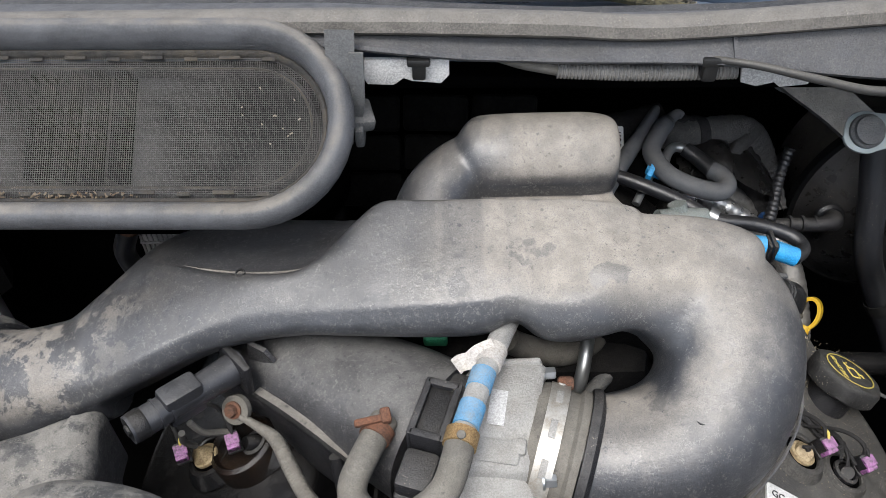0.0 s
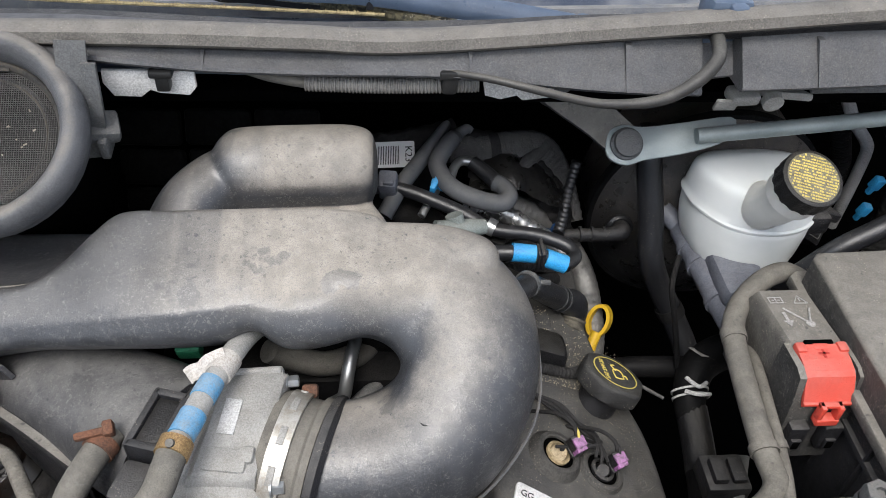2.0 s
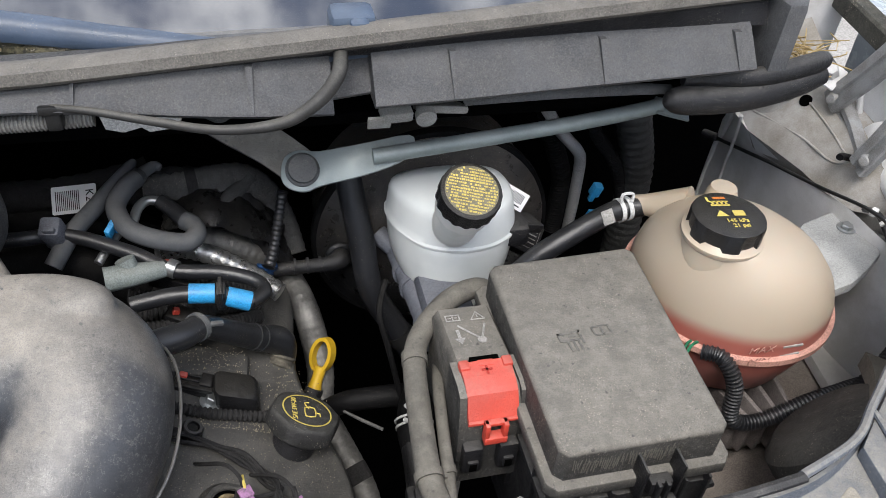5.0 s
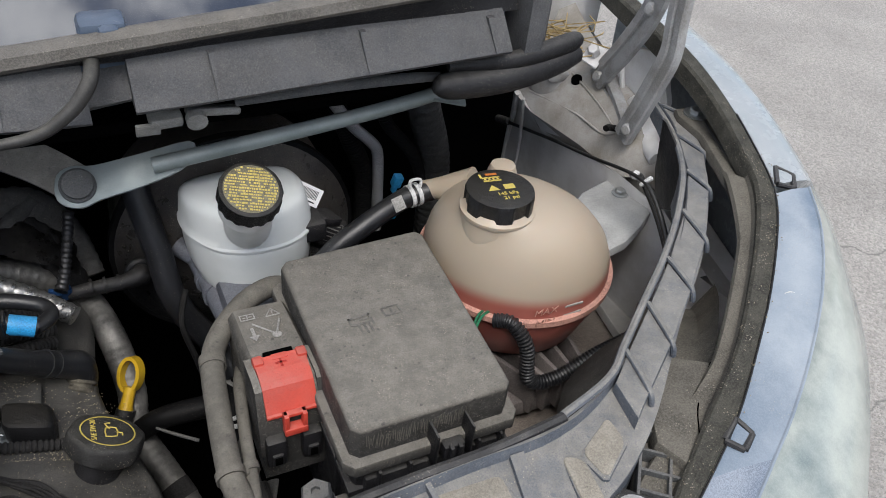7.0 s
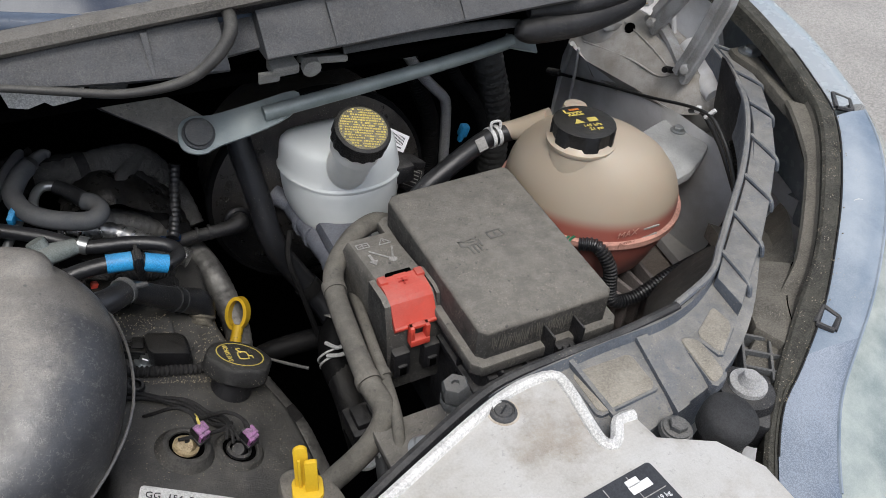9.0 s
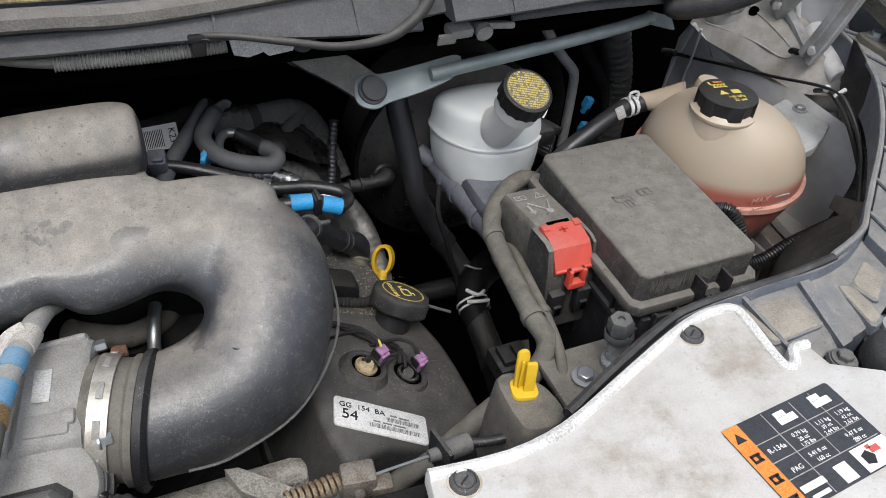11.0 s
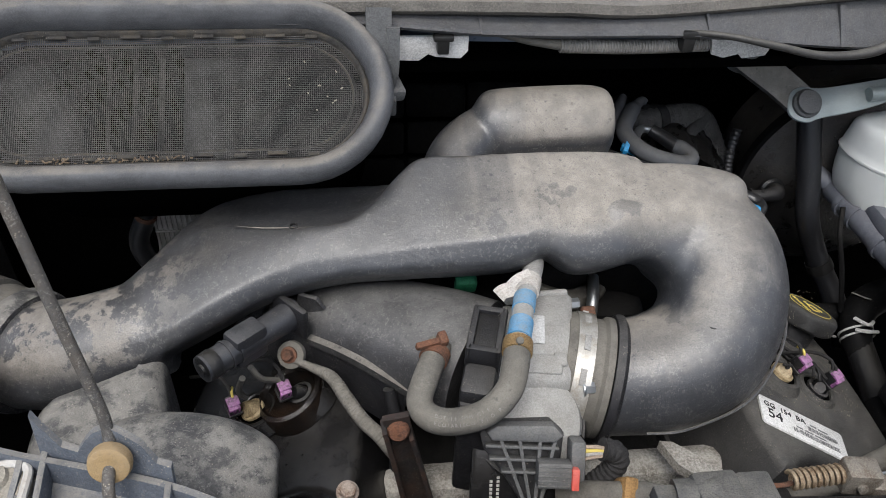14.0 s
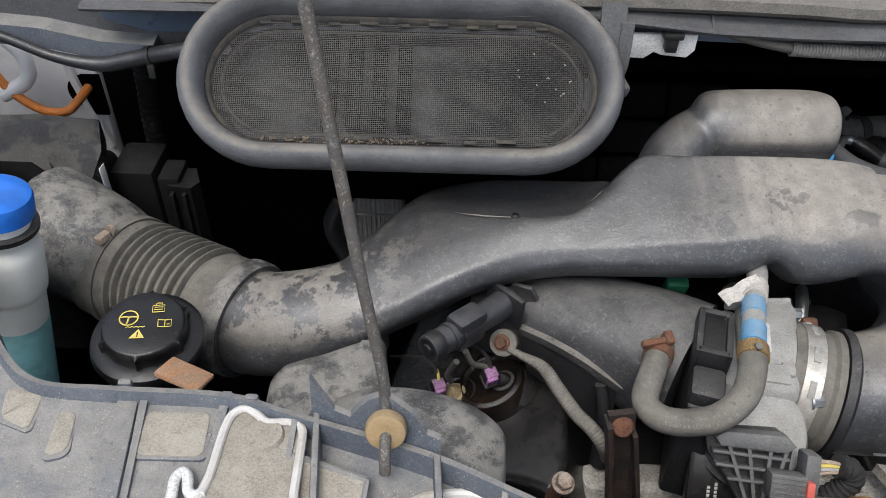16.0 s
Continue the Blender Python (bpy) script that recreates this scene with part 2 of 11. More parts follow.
# ---- materials ----
def surface(name, col, rough=0.5, metal=0.0, col2=None, scale=25.0, bump=0.5, grain=620.0, dust=0.0, dust_col=(0.34, 0.315, 0.275),
            dust_lo=0.25, dust_hi=0.95, dust_scale=18.0, speck=0.0, transmission=0.0, coat=0.0, dust_min=0.45, patchy_x=None, spec=0.4, fleck=0.45, flakes=0.0, ragged=0.25, blots=(0.40, 0.54), curls=0.0):
    """A worn surface: two scales of colour, fine relief, and dust that settles on what faces up."""
    mat = bpy.data.materials.new(name)
    mat.use_nodes = True
    nt = mat.node_tree
    N, L = nt.nodes, nt.links
    bs = N["Principled BSDF"]
    tc = N.new("ShaderNodeTexCoord")

    def tex(sc, detail=5, rgh=0.6):
        t = N.new("ShaderNodeTexNoise")
        t.inputs["Scale"].default_value, t.inputs["Detail"].default_value, t.inputs["Roughness"].default_value = sc, detail, rgh
        L.new(tc.outputs["Object"], t.inputs["Vector"])
        return t.outputs["Fac"]

    def ramp(v, a, b, ta=0.0, tb=1.0):
        r = N.new("ShaderNodeMapRange")
        r.interpolation_type = 'SMOOTHSTEP'
        for key, val in (("From Min", a), ("From Max", b), ("To Min", ta), ("To Max", tb)):
            r.inputs[key].default_value = val
        L.new(v, r.inputs["Value"])
        return r.outputs["Result"]

    def math2(op, a, b):
        m = N.new("ShaderNodeMath")
        m.operation = op
        for i, v in enumerate((a, b)):
            if isinstance(v, (int, float)):
                m.inputs[i].default_value = v
            else:
                L.new(v, m.inputs[i])
        return m.outputs[0]

    def mix(fac, a, b):
        m = N.new("ShaderNodeMix")
        m.data_type = 'RGBA'
        if isinstance(fac, (int, float)):
            m.inputs[0].default_value = fac
        else:
            L.new(fac, m.inputs[0])
        for i, v in ((6, a), (7, b)):
            if isinstance(v, tuple):
                m.inputs[i].default_value = (*v, 1)
            else:
                L.new(v, m.inputs[i])
        return m.outputs[2]

    col2 = col2 or tuple(c * 0.62 for c in col)
    fine = tex(grain, 7, 0.78)
    c = mix(ramp(tex(scale), 0.35, 0.68), col, col2)
    c = mix(ramp(fine, 0.46, 0.57, 0.0, fleck), c, tuple(min(1, v * 1.55 + 0.003) for v in col))
    c = mix(ramp(fine, 0.45, 0.38, 0.0, fleck), c, tuple(v * 0.5 for v in col))
    ro = ramp(tex(scale * 2.3), 0.3, 0.7, rough * 0.85, min(1, rough * 1.2))
    if dust:
        g = N.new("ShaderNodeNewGeometry")
        s = N.new("ShaderNodeSeparateXYZ")
        L.new(g.outputs["Normal"], s.inputs[0])
        up = ramp(math2('ADD', s.outputs["Z"], math2('MULTIPLY', math2('SUBTRACT', tex(38, 6, 0.7), 0.5), ragged)), dust_lo, dust_hi)
        blot = ramp(tex(dust_scale, 7, 0.7), *blots, dust_min, 1.0)
        if patchy_x is not None:
            sx = N.new("ShaderNodeSeparateXYZ")
            L.new(tc.outputs["Object"], sx.inputs[0])
            worn = ramp(sx.outputs["X"], patchy_x - 0.12, patchy_x, 1.0, 0.0)
            flake = ramp(tex(24, 7, 0.72), 0.475, 0.525, 0.08, 0.8)
            lower = ramp(s.outputs["Z"], 0.1, 0.7)
            blot = math2('MULTIPLY', blot, ramp(math2('ADD', sx.outputs["X"], math2('MULTIPLY', tex(30, 5, 0.65), 0.05)), -0.02, 0.085, 0.14, 1.0))
            blot = math2('MULTIPLY', blot, math2('MAXIMUM', ramp(sx.outputs["Y"], 0.455, 0.480, 1.0, 0.4), ramp(sx.outputs["X"], -0.10, -0.06)))
            blot = math2('MULTIPLY', blot, ramp(math2('ADD', sx.outputs["X"], math2('MULTIPLY', tex(20, 5, 0.65), 0.16)), 0.25, 0.36, 1.0, 0.48))
            front = math2('MAXIMUM', ramp(math2('ADD', sx.outputs["Y"], math2('MULTIPLY', tex(26, 5, 0.65), 0.05)), 0.350, 0.405, 0.42, 1.0), ramp(sx.outputs["X"], 0.02, 0.08, 1.0, 0.0))
            blot = math2('MULTIPLY', blot, front)
            wob = math2('MULTIPLY', math2('SUBTRACT', tex(60, 4, 0.6), 0.5), 0.010)
            bx_ = math2('ADD', sx.outputs["X"], wob)
            for x0, x1, keep in ((-0.028, -0.006, 0.80), (0.000, 0.034, 0.66), (0.052, 0.062, 0.85)):
                inside = math2('MULTIPLY', ramp(bx_, x0 - 0.002, x0 + 0.002), ramp(bx_, x1 - 0.002, x1 + 0.002, 1.0, 0.0))
                blot = math2('MULTIPLY', blot, math2('SUBTRACT', 1.0, math2('MULTIPLY', inside, 1 - keep)))
            blot = math2('ADD', math2('MULTIPLY', blot, math2('SUBTRACT', 1.0, worn)), math2('MULTIPLY', flake, worn))
            shelf = math2('MULTIPLY', ramp(s.outputs["Z"], 0.0, 0.4), ramp(sx.outputs["Y"], 0.409, 0.430))
            up = math2('MAXIMUM', up, math2('MULTIPLY', shelf, ramp(sx.outputs["X"], 0.02, 0.07)))
            up = math2('MAXIMUM', up, math2('MULTIPLY', lower, math2('MULTIPLY', worn, 0.9)))
        d = math2('MULTIPLY', math2('MULTIPLY', up, blot), dust)
        d = math2('MULTIPLY', d, ramp(tex(grain * 1.5, 6, 0.75), 0.40, 0.54, max(0.3, 1 - 1.7 * fleck), 1.0))
        spots = N.new("ShaderNodeTexVoronoi")
        spots.inputs["Scale"].default_value = 120
        L.new(tc.outputs["Object"], spots.inputs["Vector"])
        some = ramp(tex(28, 3), 0.48, 0.60)
        torn = math2('ADD', spots.outputs["Distance"], math2('MULTIPLY', math2('SUBTRACT', tex(260, 4, 0.7), 0.5), 0.75))
        hole = math2('MULTIPLY', ramp(torn, 0.10, 0.22, 1.0, 0.0), some)
        d = math2('MULTIPLY', d, math2('SUBTRACT', 1.0, math2('MULTIPLY', hole, 0.6)))
        if flakes:
            worn_off = math2('MULTIPLY', ramp(tex(120, 5, 0.7), 0.61, 0.64), ramp(tex(11, 3), 0.52, 0.64))
            wiped = math2('MULTIPLY', ramp(tex(22, 5, 0.5), 0.615, 0.645), 0.55)
            d = math2('MULTIPLY', d, math2('SUBTRACT', 1.0, math2('MULTIPLY', math2('MAXIMUM', worn_off, wiped), flakes)))
        c = mix(d, c, mix(ramp(tex(60), 0.3, 0.7), dust_col, tuple(v * 0.72 for v in dust_col)))
        ro = math2('MAXIMUM', ro, math2('MULTIPLY', d, 0.95))
    if curls:
        thin = math2('ABSOLUTE', math2('SUBTRACT', tex(230, 3, 0.6), 0.5), 0.0)
        curl = math2('MULTIPLY', ramp(thin, 0.006, 0.03, 1.0, 0.0), ramp(tex(140, 4, 0.7), 0.50, 0.58, 0.0, curls * 0.85))
        chip = math2('MULTIPLY', ramp(tex(330, 4, 0.7), 0.585, 0.615), ramp(tex(16, 4, 0.6), 0.46, 0.60, 0.15, 1.0))
        c = mix(math2('MAXIMUM', curl, math2('MULTIPLY', chip, curls * 0.8)), c, (0.30, 0.29, 0.265))
        scar = math2('MULTIPLY', ramp(tex(210, 5, 0.7), 0.39, 0.36), ramp(tex(13, 3), 0.45, 0.6, 0.1, 1.0))
        c = mix(math2('MULTIPLY', scar, min(1.0, curls * 1.3)), c, (0.022, 0.023, 0.026))
    if speck:
        v = N.new("ShaderNodeTexVoronoi")
        v.inputs["Scale"].default_value = 420
        L.new(tc.outputs["Object"], v.inputs["Vector"])
        sp = math2('MULTIPLY', ramp(v.outputs["Distance"], 0.12, 0.28, 1.0, 0.0), ramp(tex(45, 6, 0.7), 0.49, 0.60, 0.0, speck))
        c = mix(sp, c, (0.44, 0.39, 0.31))
    L.new(c, bs.inputs["Base Color"])
    L.new(ro, bs.inputs["Roughness"])
    bs.inputs["Metallic"].default_value = metal
    bs.inputs["Specular IOR Level"].default_value = spec
    bs.inputs["Transmission Weight"].default_value = transmission
    bs.inputs["Coat Weight"].default_value = coat
    if bump:
        bp = N.new("ShaderNodeBump")
        bp.inputs["Strength"].default_value = bump
        bp.inputs["Distance"].default_value = 0.0015
        L.new(math2('ADD', fine, math2('MULTIPLY', tex(grain * 0.25, 4), 1.5)), bp.inputs["Height"])
        L.new(bp.outputs[0], bs.inputs["Normal"])
    return mat


M_DUCT = surface("dusty_black_plastic", (0.036, 0.038, 0.043), 0.40, bump=0.2, spec=0.85, curls=0.34, flakes=0.95, dust=0.97, dust_lo=0.63, dust_hi=0.96, dust_col=(0.315, 0.285, 0.243), speck=0.14, dust_min=0.88, fleck=0.24, patchy_x=-0.22, ragged=0.45)
M_BANDSTEEL = surface("dulled_band_steel", (0.50, 0.49, 0.46), 0.42, metal=0.6, col2=(0.33, 0.30, 0.25), scale=60, bump=0.06, fleck=0.15)
M_MOTTLED = surface("mottled_dusty_plastic", (0.042, 0.043, 0.046), 0.4, bump=0.3, curls=0.6, flakes=0.9, dust=0.8, dust_lo=-0.1, dust_hi=0.5, dust_scale=48, dust_min=0.22, dust_col=(0.30, 0.285, 0.255), speck=0.6, fleck=0.22)
M_PLASTIC = surface("black_plastic", (0.014, 0.014, 0.016), 0.45, spec=0.4, dust=0.35, dust_lo=0.45, dust_col=(0.18, 0.172, 0.158), speck=0.4, fleck=0.25)
M_DUSTY = surface("dust_laden_plastic", (0.03, 0.03, 0.031), 0.6, curls=0.35, dust=0.95, dust_lo=-0.1, dust_hi=0.6, dust_min=0.85, dust_col=(0.235, 0.22, 0.192), speck=0.6, fleck=0.22)
# Black metal taken down to near black: deep-bay shade is in the colour
M_DARK = surface("black_metal_with_shade", (0.005, 0.005, 0.0055), 0.7, dust=0.05, spec=0.15)
# Near-zero black without gloss: stands in for full shade
M_VOID = surface("shade_black", (0.0015, 0.0015, 0.0015), 0.95, bump=0.0, spec=0.0)
M_RUBBER = surface("black_rubber_hose", (0.016, 0.017, 0.020), 0.33, bump=0.2, spec=0.6, dust=0.10, dust_lo=0.3, speck=0.35, dust_col=(0.2, 0.19, 0.175), fleck=0.2)
M_GREYHOSE = surface("dusty_grey_hose", (0.07, 0.067, 0.061), 0.8, curls=0.2, dust=0.8, dust_lo=-0.5, dust_hi=0.6, dust_min=0.6, dust_col=(0.215, 0.2, 0.17), fleck=0.2)
M_SEAL = surface("grey_rubber_seal", (0.15, 0.14, 0.125), 0.7, dust=0.7, dust_lo=0.6, dust_hi=0.98, dust_col=(0.22, 0.2, 0.17), dust_scale=35, speck=0.5)
M_COWL = surface("grey_cowl_plastic", (0.078, 0.080, 0.086), 0.58, curls=0.2, col2=(0.046, 0.048, 0.053), scale=20, dust=0.35, dust_scale=30, speck=0.10, dust_lo=-0.6, dust_hi=0.9, dust_col=(0.17, 0.16, 0.145))
M_BAND = surface("blue_grey_scuttle_plastic", (0.085, 0.115, 0.165), 0.32, col2=(0.065, 0.09, 0.13), bump=0.08, fleck=0.1, speck=0.3, spec=0.5)
M_SUPPORT = surface("blue_grey_support_plastic", (0.10, 0.112, 0.132), 0.5, curls=0.3, col2=(0.065, 0.076, 0.095), dust=0.85, dust_lo=0.25, dust_scale=20, dust_min=0.55, speck=0.7, fleck=0.3, dust_col=(0.29, 0.275, 0.245))
M_WHITE = surface("dirty_white_panel", (0.52, 0.51, 0.49), 0.5, col2=(0.44, 0.425, 0.395), scale=16, dust=0.8, dust_scale=17, dust_min=0.03, blots=(0.44, 0.74), curls=0.16, dust_col=(0.30, 0.25, 0.19), fleck=0.10, bump=0.1)
M_TANK = surface("milky_white_plastic", (0.66, 0.68, 0.67), 0.52, spec=0.3, col2=(0.60, 0.63, 0.62), bump=0.03, scale=14, fleck=0.0)
M_TANK.node_tree.nodes["Principled BSDF"].inputs["Subsurface Weight"].default_value = 0.4
M_TANK.node_tree.nodes["Principled BSDF"].inputs["Subsurface Radius"].default_value = (0.03, 0.03, 0.03)
M_TANK.node_tree.nodes["Principled BSDF"].inputs["Subsurface Scale"].default_value = 0.6
M_RED = surface("red_plastic", (0.62, 0.07, 0.045), 0.45, col2=(0.5, 0.07, 0.05), dust=0.25, fleck=0.08)
M_YELLOW = surface("yellow_plastic", (0.62, 0.40, 0.022), 0.45, col2=(0.54, 0.33, 0.02), bump=0.05, fleck=0.08)
M_BLUE = surface("blue_plastic", (0.035, 0.33, 0.66), 0.4, col2=(0.02, 0.24, 0.54), bump=0.08, dust=0.2)
M_ALU = surface("cast_aluminium", (0.34, 0.337, 0.322), 0.7, metal=0.2, col2=(0.25, 0.245, 0.23), scale=45, speck=0.2, bump=0.6, grain=700, fleck=0.35, dust=0.35, dust_lo=-0.4, dust_col=(0.34, 0.32, 0.28))
M_STEEL = surface("zinc_steel", (0.42, 0.43, 0.43), 0.38, metal=0.85, col2=(0.36, 0.38, 0.39), bump=0.06, fleck=0.08)
M_GALV = surface("galvanised_bar", (0.27, 0.31, 0.31), 0.5, metal=0.3, col2=(0.21, 0.245, 0.245), bump=0.06, dust=0.2, fleck=0.08)
M_RUST = surface("rusted_steel", (0.13, 0.058, 0.033), 0.9, col2=(0.06, 0.035, 0.025), scale=60, bump=0.5)
M_BODY = surface("white_body_paint", (0.72, 0.715, 0.72), 0.45, col2=(0.52, 0.51, 0.49), scale=11, bump=0.06, dust=0.45, dust_lo=-0.4, dust_col=(0.4, 0.37, 0.31), dust_scale=7, fleck=0.08)
M_PAINT = surface("glossy_silver_white_paint", (0.34, 0.36, 0.37), 0.25, col2=(0.30, 0.33, 0.34), bump=0.0, coat=0.5, fleck=0.08)
# Opaque; pale and dark tones stand in for streaky reflections on the lens
M_LAMP = surface("greenish_lamp_with_streaks", (0.40, 0.43, 0.39), 0.14, col2=(0.15, 0.185, 0.18), scale=9, bump=0.0, coat=0.8, fleck=0.08)
M_BEZEL = surface("fine_ribbed_lamp_bezel", (0.19, 0.22, 0.265), 0.2, col2=(0.08, 0.105, 0.145), scale=9, bump=0.03, grain=900, coat=1.0)
# Opaque; the reflected sky's sheen is put into these blue-grey tones
M_LENS = surface("sheen_toned_lamp_cover", (0.27, 0.31, 0.35), 0.12, col2=(0.13, 0.17, 0.22), scale=8, bump=0.02, coat=0.8, speck=0.25, fleck=0.08)
M_STICKER = surface("white_sticker", (0.8, 0.8, 0.8), 0.45, bump=0.03, col2=(0.72, 0.72, 0.71), fleck=0.08)
M_INK = surface("black_ink", (0.02, 0.02, 0.022), 0.5, bump=0.0, fleck=0.08)
M_YINK = surface("yellow_print", (0.62, 0.50, 0.12), 0.6, bump=0.0, col2=(0.45, 0.36, 0.09), fleck=0.08)
M_CAP = surface("black_cap_plastic", (0.012, 0.012, 0.013), 0.35, fleck=0.15, dust=0.12, dust_lo=0.6, dust_col=(0.16, 0.14, 0.1))
M_WHITECLIP = surface("white_clip_plastic", (0.55, 0.55, 0.54), 0.45, bump=0.05)
M_FOIL = surface("crinkled_silver_wrap", (0.20, 0.195, 0.185), 0.45, metal=0.45, col2=(0.05, 0.05, 0.05), scale=28, bump=0.7, grain=110, fleck=0.15, dust=0.25, dust_lo=0.2, dust_col=(0.3, 0.29, 0.26))
M_ORANGE = surface("orange_cable", (0.5, 0.16, 0.03), 0.5)
M_PURPLE = surface("purple_plastic", (0.34, 0.13, 0.33), 0.5, col2=(0.05, 0.03, 0.055), scale=240, dust=0.3)
M_TAN = surface("tan_grommet_rubber", (0.31, 0.205, 0.085), 0.5, fleck=0.15, dust=0.3, dust_lo=-0.5)
M_GREY = surface("grey_cast_plastic", (0.085, 0.088, 0.09), 0.55, dust=0.3, speck=0.3)
M_TEAL = surface("teal_washer_fluid_bottle", (0.27, 0.58, 0.58), 0.4, bump=0.03, fleck=0.0)
M_PATCH = surface("dust_filled_recess", (0.30, 0.275, 0.23), 0.95, curls=0.3, col2=(0.22, 0.20, 0.165), scale=40, bump=0.6, speck=0.5, fleck=0.3)
M_PRINT = surface("pale_moulded_print", (0.34, 0.33, 0.31), 0.7, bump=0.0)
M_BEIGE = surface("dusty_pinkish_screw", (0.32, 0.255, 0.20), 0.8, col2=(0.22, 0.17, 0.13), scale=90)
M_TAPE = surface("black_cloth_tape", (0.028, 0.027, 0.027), 0.8, bump=0.6, grain=500, spec=0.25)
M_OIL = surface("wet_black_plastic", (0.008, 0.008, 0.009), 0.2, bump=0.15, dust=0.06, spec=0.5, fleck=0.15)
M_TIE = surface("black_cable_tie", (0.015, 0.015, 0.015), 0.4, bump=0.0)
M_GREEN = surface("green_plastic", (0.02, 0.16, 0.08), 0.5)


def coolant_material():
    mat = bpy.data.materials.new("amber_tank_with_pink_coolant")
    mat.use_nodes = True
    N, L = mat.node_tree.nodes, mat.node_tree.links
    bs = N["Principled BSDF"]
    tc = N.new("ShaderNodeTexCoord")
    sp = N.new("ShaderNodeSeparateXYZ")
    L.new(tc.outputs["Object"], sp.inputs[0])
    nz = N.new("ShaderNodeTexNoise")
    nz.inputs["Scale"].default_value = 9
    L.new(tc.outputs["Object"], nz.inputs["Vector"])
    ad = N.new("ShaderNodeMath")
    ad.operation = 'MULTIPLY_ADD'
    ad.inputs[1].default_value = 0.012
    L.new(nz.outputs["Fac"], ad.inputs[0])
    L.new(sp.outputs["Z"], ad.inputs[2])
    rp = N.new("ShaderNodeMapRange")
    rp.interpolation_type = 'SMOOTHSTEP'
    rp.inputs["From Min"].default_value, rp.inputs["From Max"].default_value = 1.088, 1.106
    L.new(ad.outputs[0], rp.inputs["Value"])
    m = N.new("ShaderNodeMix")
    m.data_type = 'RGBA'
    L.new(rp.outputs[0], m.inputs[0])
    m.inputs[6].default_value = (0.36, 0.115, 0.09, 1)
    m.inputs[7].default_value = (0.46, 0.39, 0.32, 1)
    m3 = N.new("ShaderNodeMix")
    m3.data_type = 'RGBA'
    m3.inputs[6].default_value = (0.475, 0.408, 0.325, 1)
    m3.inputs[7].default_value = (0.415, 0.335, 0.245, 1)
    L.new(nz.outputs["Fac"], m3.inputs[0])
    L.new(m3.outputs[2], m.inputs[7])
    L.new(m.outputs[2], bs.inputs["Base Color"])
    bs.inputs["Roughness"].default_value = 0.38
    bs.inputs["Subsurface Weight"].default_value = 0.25
    bs.inputs["Subsurface Radius"].default_value = (0.02, 0.012, 0.008)
    bs.inputs["Subsurface Scale"].default_value = 0.5
    return mat


M_COOL = coolant_material()
M_SHELL = surface("dusty_brown_shell", (0.125, 0.115, 0.097), 0.9, col2=(0.075, 0.07, 0.06), scale=30, bump=0.4, speck=0.5, spec=0.2)
M_GRIT = surface("gritty_seal_strip", (0.075, 0.072, 0.06), 0.9, col2=(0.035, 0.034, 0.03), scale=60, bump=0.9, grain=700, speck=0.9, spec=0.2)
M_DEEP = surface("dull_black_hose", (0.005, 0.005, 0.0055), 0.6, bump=0.1, spec=0.12, speck=0.15)
M_GSEAL = surface("grey_intake_seal", (0.105, 0.108, 0.115), 0.5, dust=0.75, dust_lo=0.45, dust_hi=0.98, dust_col=(0.235, 0.212, 0.178), dust_scale=14, dust_min=0.35, speck=0.06, fleck=0.2)
M_CYL = surface("blue_grey_casting", (0.13, 0.14, 0.165), 0.5, col2=(0.09, 0.095, 0.115), scale=40, bump=0.2, dust=0.15)
M_LOOP = surface("blue_grey_rubber", (0.085, 0.09, 0.098), 0.7, col2=(0.065, 0.07, 0.077), bump=0.12, fleck=0.1, dust=0.2)
M_GRIME = surface("dirty_painted_steel", (0.40, 0.385, 0.365), 0.55, col2=(0.24, 0.22, 0.19), scale=16, bump=0.25, dust=0.5, dust_lo=-0.2, dust_scale=20, dust_min=0.1, dust_col=(0.23, 0.2, 0.15), fleck=0.15)
M_BLACKCAP = surface("clean_black_cap", (0.009, 0.009, 0.010), 0.32, bump=0.15, fleck=0.1, spec=0.45, speck=0.12)

